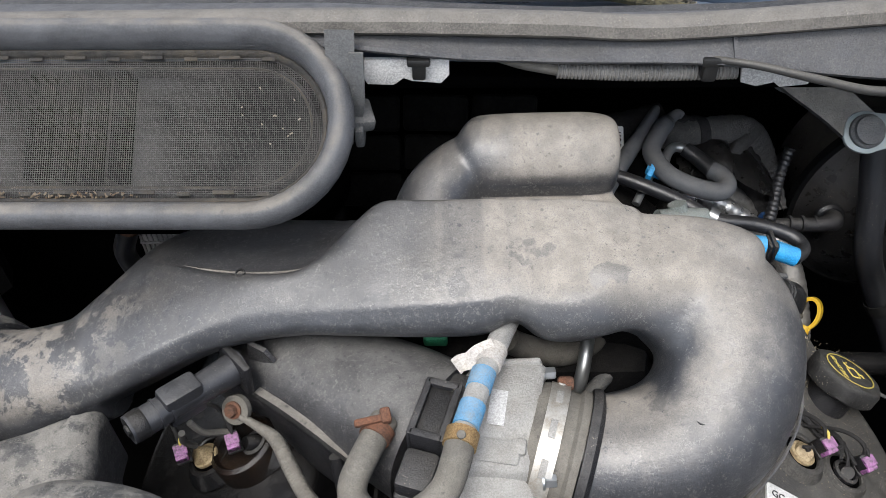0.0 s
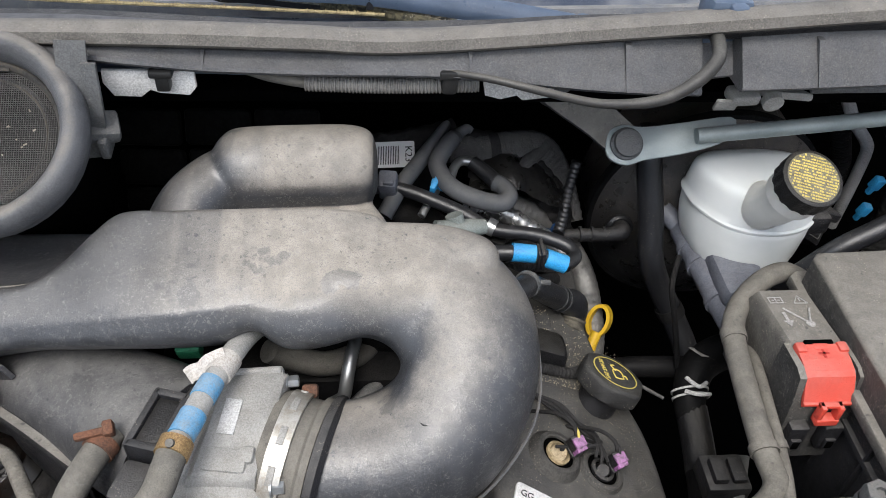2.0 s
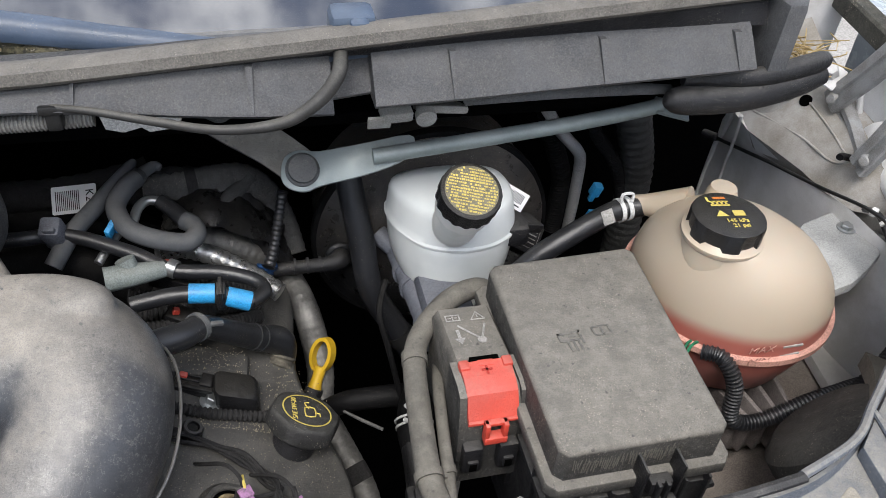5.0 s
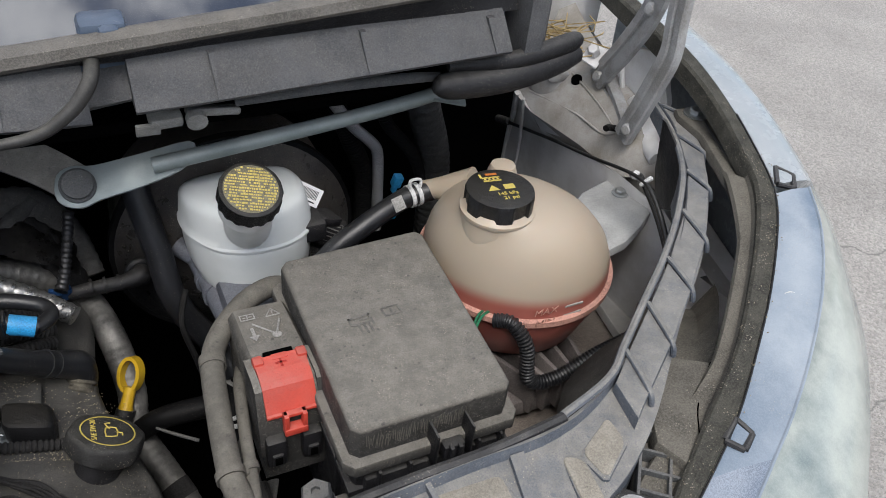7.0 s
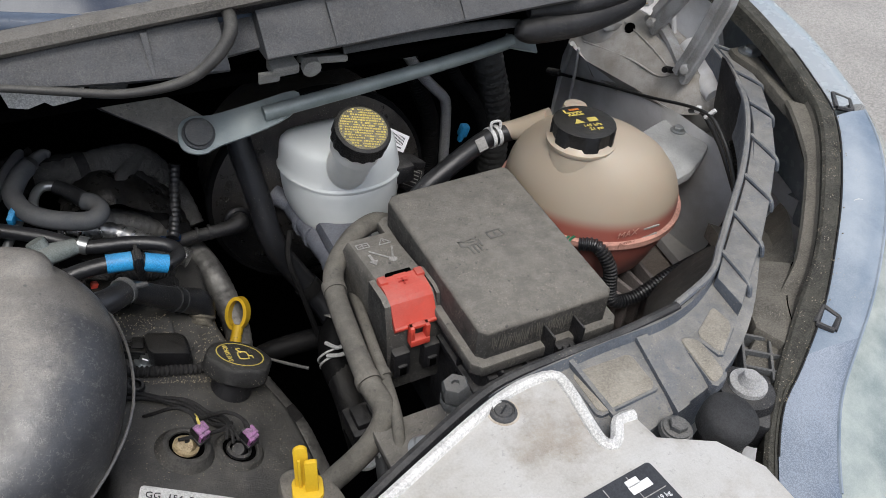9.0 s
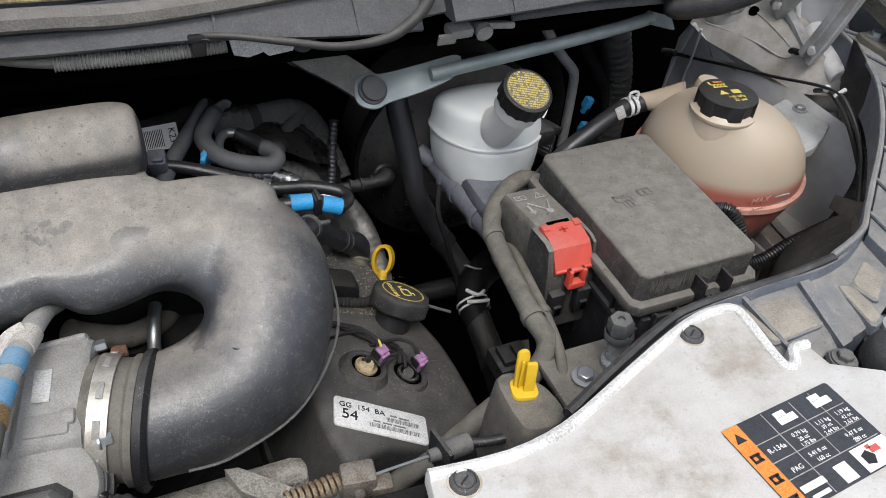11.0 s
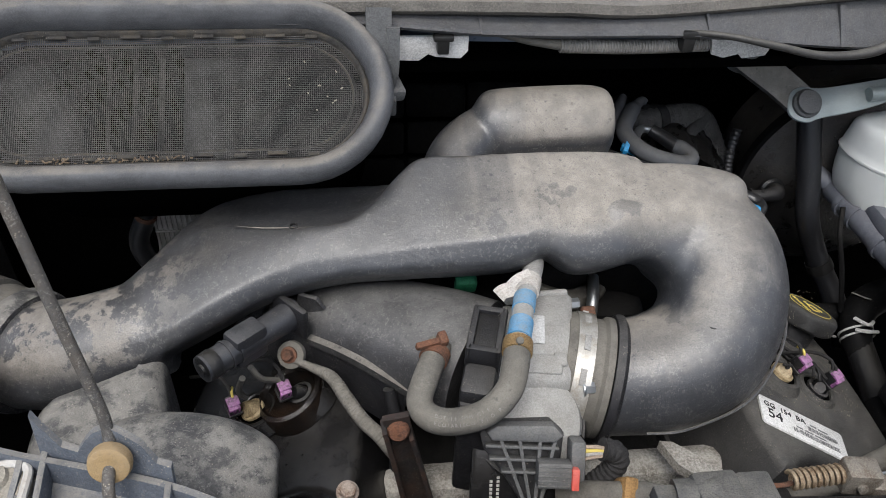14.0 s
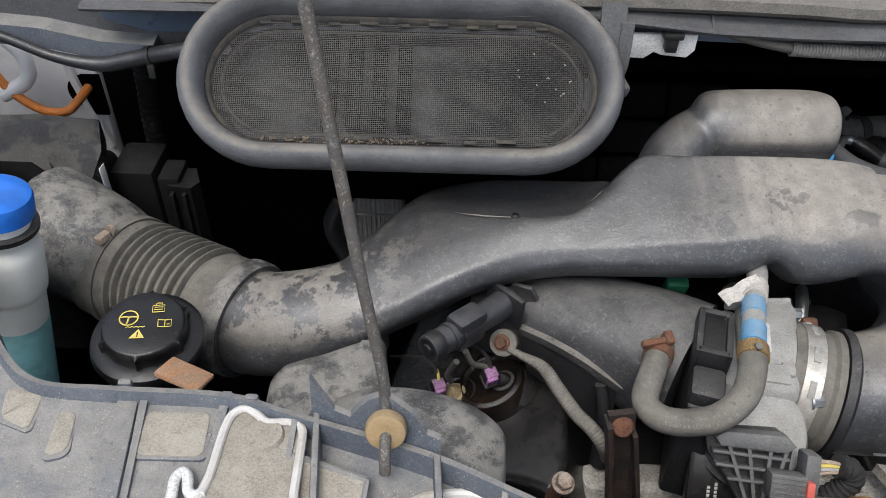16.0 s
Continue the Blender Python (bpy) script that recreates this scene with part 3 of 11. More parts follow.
# ---- ground ----
def asphalt():
    mat = bpy.data.materials.new("worn_asphalt")
    mat.use_nodes = True
    N, L = mat.node_tree.nodes, mat.node_tree.links
    bs = N["Principled BSDF"]
    tc = N.new("ShaderNodeTexCoord")
    st = N.new("ShaderNodeTexVoronoi")
    st.inputs["Scale"].default_value = 150
    big = N.new("ShaderNodeTexNoise")
    big.inputs["Scale"].default_value, big.inputs["Detail"].default_value = 2.2, 8
    cr = N.new("ShaderNodeTexVoronoi")
    cr.feature = 'DISTANCE_TO_EDGE'
    cr.inputs["Scale"].default_value = 0.6
    wob = N.new("ShaderNodeTexNoise")
    wob.inputs["Scale"].default_value, wob.inputs["Detail"].default_value = 4, 6
    mv = N.new("ShaderNodeMix")
    mv.data_type = 'VECTOR'
    mv.inputs[0].default_value = 0.25
    for t in (st, big, wob):
        L.new(tc.outputs["Object"], t.inputs["Vector"])
    L.new(tc.outputs["Object"], mv.inputs[4])
    L.new(wob.outputs["Color"], mv.inputs[5])
    L.new(mv.outputs[1], cr.inputs["Vector"])
    rp = N.new("ShaderNodeValToRGB")
    rp.color_ramp.elements[0].color = (0.25, 0.238, 0.22, 1)
    rp.color_ramp.elements[1].color = (0.52, 0.49, 0.45, 1)
    L.new(st.outputs["Color"], rp.inputs[0])
    m1 = N.new("ShaderNodeMix")
    m1.data_type = 'RGBA'
    m1.blend_type = 'MULTIPLY'
    m1.inputs[0].default_value = 0.5
    L.new(rp.outputs[0], m1.inputs[6])
    L.new(big.outputs["Fac"], m1.inputs[7])
    ck = N.new("ShaderNodeMapRange")
    ck.inputs["From Max"].default_value = 0.004
    L.new(cr.outputs["Distance"], ck.inputs["Value"])
    m2 = N.new("ShaderNodeMix")
    m2.data_type = 'RGBA'
    L.new(ck.outputs[0], m2.inputs[0])
    m2.inputs[6].default_value = (0.14, 0.135, 0.125, 1)
    L.new(m1.outputs[2], m2.inputs[7])
    L.new(m2.outputs[2], bs.inputs["Base Color"])
    bs.inputs["Roughness"].default_value = 0.9
    bp = N.new("ShaderNodeBump")
    bp.inputs["Strength"].default_value, bp.inputs["Distance"].default_value = 0.6, 0.006
    L.new(st.outputs["Distance"], bp.inputs["Height"])
    L.new(bp.outputs[0], bs.inputs["Normal"])
    return mat


bm = bmesh.new()
bmesh.ops.create_grid(bm, x_segments=1, y_segments=1, size=400)
solo("ground", bm, asphalt(), "worn pale grey asphalt with fine cracks", "asphalt", kind="structure")

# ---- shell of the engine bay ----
# Dark box closing the bay; its shade is put into the colour
solo("wall_firewall", box(-0.95, 1.25, 0.98, 1.0, 0.35, 1.22, 0.003), M_VOID, "firewall behind the engine, near-zero black for deep shade", "firewall", kind="structure")
solo("wall_bay_floor", box(-0.95, 1.2, -0.15, 0.99, 0.33, 0.36, 0.003), M_VOID, "undertray under the engine, near-zero black for deep shade", "undertray", kind="structure")
# Radiator and inner wing carry the bay's shade in their near-black colour
solo("wall_radiator", box(-0.6, 0.8, -0.02, 0.02, 0.35, 1.12, 0.004), M_DARK, "radiator pack behind the grille, darkened for shade", "radiator", kind="structure")
solo("wall_inner_left", box(-0.97, -0.95, -0.1, 1.0, 0.35, 1.2, 0.003), M_DARK, "inner wing darkened for the shade of the engine bay", "inner wing", kind="structure")

# driver-side inner wing: painted sheet metal with the hinge tower
def sheet(rows, thick=(0.012, 0, 0)):
    """A skin through rows of points, closed at its back."""
    t = Vector(thick)
    return loft([[Vector(p) for p in r] + [Vector(p) + t for p in r[::-1]] for r in rows])


wing = thing("wall_inner_wing", "white painted inner wing, dusty sheet metal", "inner wing", (1.1, 0.6, 0.9), kind="structure")
part("sheet", sheet([[(1.046, 0.852, z), (1.043, 0.74, z), (1.040, 0.66, z), (1.040, 0.58, z), (1.045, 0.50, z), (1.06, 0.42, z), (1.08, 0.30, z)] for z in (0.6, 0.98, 1.06)] +
                    [[(1.005, 0.79, 1.118), (1.012, 0.75, 1.106), (1.034, 0.66, 1.104), (1.036, 0.565, 1.112), (1.055, 0.50, 1.10), (1.07, 0.42, 1.06), (1.09, 0.30, 1.0)]], (0.05, 0.0, 0)), M_BODY, wing)
part("flange", tube([(1.046, 0.853, 0.62), (1.047, 0.852, 0.98), (1.03, 0.82, 1.06), (1.006, 0.782, 1.12)], 0.004, 8, 4), M_BODY, wing)
part("flange", tube([(1.044, 0.815, 0.62), (1.044, 0.812, 0.98), (1.028, 0.79, 1.05), (1.006, 0.765, 1.12)], 0.0025, 8, 4), M_BODY, wing)
# folded shoulder above it, rising to the hinge
part("shoulder", sheet([[(1.012, 0.80, 1.114), (1.012, 0.75, 1.106), (1.033, 0.66, 1.104), (1.035, 0.60, 1.106), (1.037, 0.565, 1.112), (1.07, 0.535, 1.12)],
                        [(1.018, 0.80, 1.124), (1.018, 0.75, 1.117), (1.036, 0.66, 1.115), (1.038, 0.60, 1.117), (1.040, 0.562, 1.122), (1.072, 0.53, 1.13)],
                        [(1.042, 0.81, 1.165), (1.044, 0.755, 1.155), (1.050, 0.68, 1.148), (1.050, 0.615, 1.150), (1.050, 0.575, 1.150), (1.08, 0.535, 1.15)],
                        [(1.070, 0.82, 1.20), (1.072, 0.76, 1.185), (1.070, 0.69, 1.172), (1.062, 0.62, 1.165), (1.060, 0.58, 1.160), (1.09, 0.54, 1.165)],
                        [(1.10, 0.84, 1.24), (1.10, 0.78, 1.21), (1.10, 0.70, 1.18), (1.10, 0.62, 1.165), (1.10, 0.58, 1.165), (1.12, 0.55, 1.17)]], (0.02, 0, -0.03)), M_GRIME, wing)
part("shoulder_fold", tube([(1.020, 0.775, 1.125), (1.040, 0.69, 1.133), (1.044, 0.63, 1.135), (1.052, 0.605, 1.152)], 0.0016, 8, 5), M_GRIME, wing)
part("shoulder_fold", tube([(1.056, 0.735, 1.168), (1.058, 0.69, 1.160), (1.054, 0.65, 1.155), (1.052, 0.635, 1.152), (1.05, 0.62, 1.15)], 0.0013, 8, 5), M_GRIME, wing)
part("sealer_bulge", lathe([(0, 0.020), (0.018, 0.017), (0.032, 0.008), (0.040, -0.008)], axis((1.045, 0.770, 1.152), (-0.75, -0.25, 0.55)), 24), M_GRIME, wing, "seam-sealed bulge with yellowed dirt")
# No real opening: a black disc holds the hole's darkness
part("drain_hole", lathe([(0, 0.002), (0.007, 0.002), (0.009, -0.004)], axis((1.056, 0.722, 1.164), (-0.7, -0.2, 0.65)), 16), M_VOID, wing, "rough hole drawn as a black disc")
part("weld_stud", tube([(1.048, 0.612, 1.152), (1.030, 0.606, 1.160), (1.024, 0.603, 1.161)], 0.0042, 10, 2), M_DARK, wing)
part("shelf", prism([(1.00, 0.36), (1.03, 0.58), (1.13, 0.60), (1.15, 0.46), (1.06, 0.36)], 0.92, 0.935, 0.004), M_BODY, wing)
part("apron", prism([(0.76, 0.26), (0.80, 0.56), (1.04, 0.56), (1.06, 0.40), (0.96, 0.28)], 0.905, 0.915, 0.004), surface("dusty_beige_apron", (0.27, 0.23, 0.20), 0.8, col2=(0.17, 0.14, 0.12), scale=14, bump=0.3), wing, "dusty beige apron panel")
part("back_panel", sheet([[(0.93, 0.90, z), (1.03, 0.86, z), (1.13, 0.80, z)] for z in (1.16, 1.26, 1.50)], (0, 0.03, 0)), M_BODY, wing, "yellowed bodywork behind the hinge")
part("hinge_plate", sheet([[(1.098, 0.70, 1.16), (1.10, 0.655, 1.145), (1.106, 0.60, 1.15)], [(1.100, 0.70, 1.19), (1.102, 0.65, 1.19), (1.108, 0.60, 1.185)], [(1.102, 0.68, 1.225), (1.104, 0.655, 1.232), (1.108, 0.63, 1.236)]], (0.008, 0, 0)), M_BODY, wing, "white upright hinge plate")
part("plate_fold", tube([(1.097, 0.70, 1.222), (1.095, 0.682, 1.19), (1.094, 0.662, 1.155), (1.096, 0.64, 1.148), (1.10, 0.615, 1.15)], 0.004, 8, 5), M_BODY, wing)
part("inner_rail", tube([(1.10, 0.64, 1.165), (1.085, 0.60, 1.155), (1.07, 0.565, 1.15), (1.066, 0.545, 1.145)], [0.018, 0.016, 0.014, 0.012], 12, 4), M_BODY, wing)

# ---- cowl along the windscreen ----
LIP = [(-0.60, 0.635, 1.285), (-0.35, 0.612, 1.30), (-0.08, 0.602, 1.308), (0.09, 0.60, 1.306), (0.19, 0.60, 1.303), (0.38, 0.60, 1.318),
       (0.575, 0.60, 1.335), (0.766, 0.605, 1.349), (0.90, 0.625, 1.35)]
cowl = thing("trim_cowl", "grey plastic cowl with ribbed front, dusty", "cowl", (0.2, 0.66, 1.25), kind="structure")
lipq = spline(LIP, 6)


def lip_at(x):
    xs = [q[0] for q in lipq]
    return [float(np.interp(x, xs, [q[k] for q in lipq])) for k in (1, 2)]


rings = []
for q in lipq:
    x, y, z = q
    prof = [(-0.006, -0.002), (-0.004, 0.007), (0.006, 0.011), (0.018, 0.008), (0.026, 0.0), (0.02, -0.008), (0.004, -0.010)]
    rings.append([(x, y + a, z + b) for a, b in prof])
part("seal_lip", loft(rings), M_SEAL, cowl, "dusty grey rubber sealing lip")
# shelf behind the lip, down to the glass
rings = []
for q in lipq:
    x, y, z = q
    rings.append([(x, y + 0.015, z - 0.004), (x, y + 0.05, z - 0.022), (x, 0.70, 1.265), (x, 0.80, 1.245), (x, 0.80, 1.215), (x, y + 0.03, z - 0.05)])
part("top_grille", loft(rings), M_BAND, cowl, "blue-grey cowl top moulding")
# front of the cowl under the lip: shallow on the passenger side, deep and ribbed on the driver side
COWL_X = (-0.62, -0.10, -0.031, 0.02, 0.11, 0.20, 0.27, 0.33, 0.386, 0.45, 0.49, 0.56, 0.69, 0.88)
COWL_T = (1.290, 1.304, 1.301, 1.298, 1.294, 1.297, 1.301, 1.306, 1.308, 1.308, 1.309, 1.314, 1.318, 1.319)
COWL_B = (1.280, 1.295, 1.288, 1.283, 1.280, 1.281, 1.280, 1.275, 1.271, 1.270, 1.275, 1.277, 1.282, 1.288)
COWL_Y = (0.615, 0.592, 0.590, 0.590, 0.590, 0.588, 0.582, 0.578, 0.577, 0.576, 0.576, 0.577, 0.580, 0.585)


def front_at(x):
    return [float(np.interp(x, COWL_X, v)) for v in (COWL_T, COWL_B, COWL_Y)]


def front_skin(x0, x1, n, back=0.0):
    rr = []
    for x in np.linspace(x0, x1, n):
        zt, zb, yb = front_at(x)
        yt = yb + 0.016 + 0.35 * (zt - zb)
        rr.append([(x, y + back, z) for y, z in ((yt + 0.012, zt + 0.006), (yt + 0.002, zt), (yt - 0.001, zt - 0.003), (yb + 0.002, zb + 0.004), (yb + 0.0005, zb + 0.001), (yb + 0.004, zb - 0.003), (yb + 0.04, zb - 0.004), (yb + 0.06, zt))])
    return loft(rr)


rings = []
for x in np.linspace(-0.60, 0.88, 50):
    y, z = lip_at(x)
    zt, zb, yb = front_at(x)
    yt = yb + 0.016 + 0.35 * (zt - zb)
    rings.append([(x, y + 0.002, z - 0.009), (x, y + 0.006, z - 0.012), (x, yt + 0.006, zt - 0.001), (x, yt + 0.05, zt), (x, y + 0.05, z - 0.012)])
# Shade under the overhanging lip is painted in with the black plastic
part("under_lip", loft(rings), M_PLASTIC, cowl, "return under the sealing lip, black for the overhang's shade")
part("ribbed_front", front_skin(-0.60, 0.452, 40), M_COWL, cowl)
part("ribbed_front", front_skin(0.488, 0.86, 24), M_COWL, cowl)
part("front_recess", front_skin(0.452, 0.488, 4, 0.026), M_COWL, cowl)
for x, w in ((0.016, 0.0016), (0.245, 0.0016), (0.384, 0.003), (0.559, 0.003), (0.702, 0.003), (0.842, 0.004)):
    zt, zb, yb = front_at(x)
    yt = yb + 0.016 + 0.35 * (zt - zb)
    part("rib", loft([[(x - w, yt - 0.006, zt - 0.001), (x + w, yt - 0.006, zt - 0.001), (x + w, yt + 0.008, zt - 0.001), (x - w, yt + 0.008, zt - 0.001)],
                      [(x - w * 0.4, yb - 0.001, zb + 0.002), (x + w * 0.4, yb - 0.001, zb + 0.002), (x + w * 0.4, yb + 0.01, zb + 0.002), (x - w * 0.4, yb + 0.01, zb + 0.002)]]), M_COWL, cowl)
part("end_cap", join(tube([(0.782, 0.602, 1.252), (0.788, 0.602, 1.250), (0.81, 0.604, 1.247), (0.87, 0.606, 1.247), (0.93, 0.612, 1.254), (0.965, 0.62, 1.26)], [0.004, 0.011, 0.0155, 0.016, 0.015, 0.013], 16, 5), tube([(0.80, 0.610, 1.267), (0.88, 0.606, 1.268), (0.95, 0.614, 1.276), (0.965, 0.62, 1.278)], [0.006, 0.010, 0.011, 0.007], 14, 5)), M_PLASTIC, cowl, "black rubber end of the cowl seal")
part("end_wall", prism([(0.885, 0.60), (0.905, 0.60), (0.95, 0.66), (0.94, 0.72), (0.885, 0.70)], 1.25, 1.345, 0.006), M_COWL, cowl)
# Shade under the cowl is put into this near-zero black
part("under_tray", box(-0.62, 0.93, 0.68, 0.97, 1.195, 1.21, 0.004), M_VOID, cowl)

# ---- windscreen ----
glass = bpy.data.materials.new("dark_windscreen_glass")
glass.use_nodes = True
g = glass.node_tree.nodes["Principled BSDF"]
g.inputs["Base Color"].default_value = (0.012, 0.014, 0.017, 1)
g.inputs["Roughness"].default_value = 0.03
g.inputs["IOR"].default_value = 2.4
screen = thing("window_windscreen", "dark windscreen glass reflecting the cloudy sky", "windscreen", (0.2, 0.8, 1.25), kind="structure")
rings = []
for x in np.linspace(-0.75, 1.05, 16):
    bow = 0.09 * ((x - 0.15) / 0.9) ** 2
    rings.append([(x, 0.755 + bow, 1.255), (x, 0.755 + bow + 0.7, 1.255 + 0.42), (x, 0.755 + bow + 0.7, 1.255 + 0.414), (x, 0.755 + bow, 1.249)])
part("pane", loft(rings), glass, screen)
rings = []
for x in np.linspace(-0.75, 1.05, 16):
    bow = 0.09 * ((x - 0.15) / 0.9) ** 2
    rings.append([(x, 0.738 + bow, 1.252), (x, 0.748 + bow, 1.264), (x, 0.760 + bow, 1.262), (x, 0.76 + bow, 1.245)])
part("gasket", loft(rings), M_SUPPORT, screen, "dusty grit-filled rubber strip under the glass")

# ---- bonnet held open over the bay ----
hood = thing("bonnet", "open white bonnet held up by a prop rod", "bonnet", (0.15, 0.58, 1.45), kind="structure")
rings = []
for k in range(9):
    u = k / 8
    y, z = 0.585 - 0.30 * u - 0.05 * u * u, 1.46 + 0.80 * u
    rings.append([(-0.72 + 0.1 * u, y, z), (0.15, y - 0.03, z + 0.01), (1.02 - 0.1 * u, y, z), (1.02 - 0.1 * u, y + 0.03, z + 0.01), (0.15, y, z + 0.03), (-0.72 + 0.1 * u, y + 0.03, z + 0.01)])
part("panel", loft(rings), M_BODY, hood)

# ---- driver-side front wing ----
fender = thing("front_wing", "pale silver-white front wing beside the open bay", "front wing", (1.2, 0.5, 0.7), kind="structure")
GUT_OUT = [(0.690, 0.045, 1.127), (0.726, 0.090, 1.138), (0.759, 0.121, 1.147), (0.795, 0.141, 1.154), (0.856, 0.179, 1.168), (0.910, 0.222, 1.181), (0.964, 0.269, 1.194), (1.018, 0.324, 1.208), (1.048, 0.364, 1.218), (1.068, 0.409, 1.226), (1.097, 0.503, 1.242), (1.113, 0.605, 1.258), (1.13, 0.80, 1.275)]
GUT_IN = [(0.682, 0.049, 1.127), (0.718, 0.094, 1.138), (0.752, 0.125, 1.147), (0.786, 0.152, 1.155), (0.841, 0.191, 1.167), (0.896, 0.229, 1.180), (0.948, 0.276, 1.193), (1.003, 0.332, 1.207), (1.038, 0.378, 1.218), (1.058, 0.425, 1.226), (1.082, 0.510, 1.242), (1.094, 0.605, 1.256), (1.11, 0.80, 1.272)]
CREASE = [(0.738, 0.03, 1.125), (0.772, 0.072, 1.137), (0.810, 0.108, 1.147), (0.855, 0.137, 1.157), (0.900, 0.165, 1.167), (0.950, 0.201, 1.178), (1.010, 0.252, 1.193), (1.062, 0.310, 1.207), (1.092, 0.362, 1.218), (1.110, 0.405, 1.227), (1.136, 0.495, 1.242), (1.150, 0.605, 1.256), (1.165, 0.80, 1.268)]
SIDE = [(0.845, -0.02, 1.085), (0.880, 0.035, 1.10), (0.921, 0.078, 1.11), (0.965, 0.120, 1.122), (1.010, 0.165, 1.135), (1.053, 0.215, 1.148), (1.086, 0.268, 1.162), (1.118, 0.325, 1.175), (1.140, 0.378, 1.186), (1.156, 0.425, 1.195), (1.182, 0.520, 1.210), (1.202, 0.640, 1.225), (1.215, 0.80, 1.24)]
go, gi, cr, sd = (spline(q, 4) for q in (GUT_OUT, GUT_IN, CREASE, SIDE))
SPLIT = 33  # where the headlamp ends and the painted wing begins


def wing_skin(i0, i1, drop=0.55):
    rr = []
    for i in range(i0, i1 + 1):
        g0, c, s = np.array(go[i]), np.array(cr[i]), np.array(sd[i])
        d = (s - c) * np.array((1, 1, 0))
        d /= np.linalg.norm(d)
        dn = np.array((0, 0, 1.0))
        m = (g0 + c) / 2 + dn * 0.002
        rr.append([g0 - dn * 0.02, g0 + dn * 0.001, m, c, c * 0.5 + s * 0.5 + dn * 0.004, s, s + d * 0.008 - dn * 0.03, s + d * 0.016 - dn * 0.12, s + d * 0.02 - dn * drop, s - d * 0.03 - dn * drop, c - dn * 0.05])
    return loft(rr)


part("panel", wing_skin(SPLIT, len(go) - 1), M_PAINT, fender)
# dirty sealing strip along its inner edge
rings = []
for e, f in zip(go, gi):
    e, f = np.array(e), np.array(f)
    d = (e - f) / np.linalg.norm(e - f)
    up = np.array((0, 0, 1.0))
    rings.append([e - d * 0.001 - up * 0.02, e - d * 0.001 + up * 0.001, e - d * 0.004 + up * 0.004, (e + f) / 2 + up * 0.003, f + up * 0.004, f - d * 0.003 + up * 0.001, f - d * 0.003 - up * 0.02])
part("gutter", loft(rings), M_GRIT, fender, "gritty grey sealing strip")
part("gutter_line", tube([tuple(np.array(q) + np.array((0, 0, 0.002))) for q in go[4:40]], 0.0009, 6, 1), M_TIE, fender)
# ledge of the headlamp housing between the strip and the support
rings = []
for i in range(10, 35):
    f, e = np.array(gi[i]), np.array(go[i])
    d = (e - f) / np.linalg.norm(e - f)
    up = np.array((0, 0, 1.0))
    w = float(np.interp(i, (10, 16, 20, 28, 32, 40), (0.030, 0.022, 0.016, 0.014, 0.022, 0.03)))
    rings.append([f - d * 0.002 - up * 0.002, f - d * 0.005 - up * 0.009, f - d * w - up * 0.010, f - d * (w + 0.002) - up * 0.014, f - d * (w - 0.006) - up * 0.03, f - up * 0.04])
part("ledge", loft(rings), M_SHELL, fender, "dusty moulded ledge inside the wing")
# bowl of the housing, full of dust
rings = []
for k, i in enumerate(range(19, 30)):
    f, e = np.array(gi[i]), np.array(go[i])
    d = (e - f) / np.linalg.norm(e - f)
    up = np.array((0, 0, 1.0))
    deep = 0.034 + 0.09 * (k / 10) ** 1.8
    rings.append([f - d * 0.016 - up * (deep * 0.7), f - d * 0.03 - up * deep, f - d * 0.055 - up * (deep * 1.05), f - d * 0.085 - up * deep, f - d * 0.085 - up * (deep + 0.02), f - d * 0.016 - up * (deep + 0.02)])
part("bowl", loft(rings), M_SHELL, fender, "dust-covered bowl of the headlamp housing")
part("bowl_sill", prism([(0.892, 0.240), (0.872, 0.252), (0.852, 0.262), (0.812, 0.232), (0.79, 0.19), (0.80, 0.165), (0.835, 0.185), (0.865, 0.205), (0.893, 0.228)], 1.140, 1.160, 0.004), M_SHELL, fender)
# Slot drawn as a black bar standing in for its shade
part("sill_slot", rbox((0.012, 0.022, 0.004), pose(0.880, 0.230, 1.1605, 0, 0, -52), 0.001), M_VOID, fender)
part("sill_crack", tube([(0.862, 0.222, 1.1598), (0.842, 0.205, 1.1598), (0.825, 0.182, 1.1598)], 0.0007, 6, 4), M_VOID, fender)
for p, d, s in (((0.847, 0.172, 1.167), (0.82, 0.57, 0.1), 0.8), ((1.069, 0.382, 1.223), (0.55, 0.83, 0.1), 0.95)):
    v = Vector(d).normalized()
    n = Vector((v.y, -v.x, -0.15)).normalized()
    c = Vector(p)
    q = [c - v * 0.014 * s - n * 0.004, c - v * 0.012 * s + n * 0.015 * s, c + v * 0.010 * s + n * 0.017 * s, c + v * 0.016 * s - n * 0.002, c - v * 0.014 * s - n * 0.004]
    part("clip_loop", join(*[tube([q[k], q[k + 1]], 0.0028, 8, 1) for k in range(4)]), M_PLASTIC, fender, "black clip loop")
part("scratch", tube([(0.972, 0.262, 1.1945), (0.980, 0.262, 1.1955), (0.988, 0.256, 1.195)], [0.0003, 0.0008, 0.0003], 6, 3), M_WHITECLIP, fender)

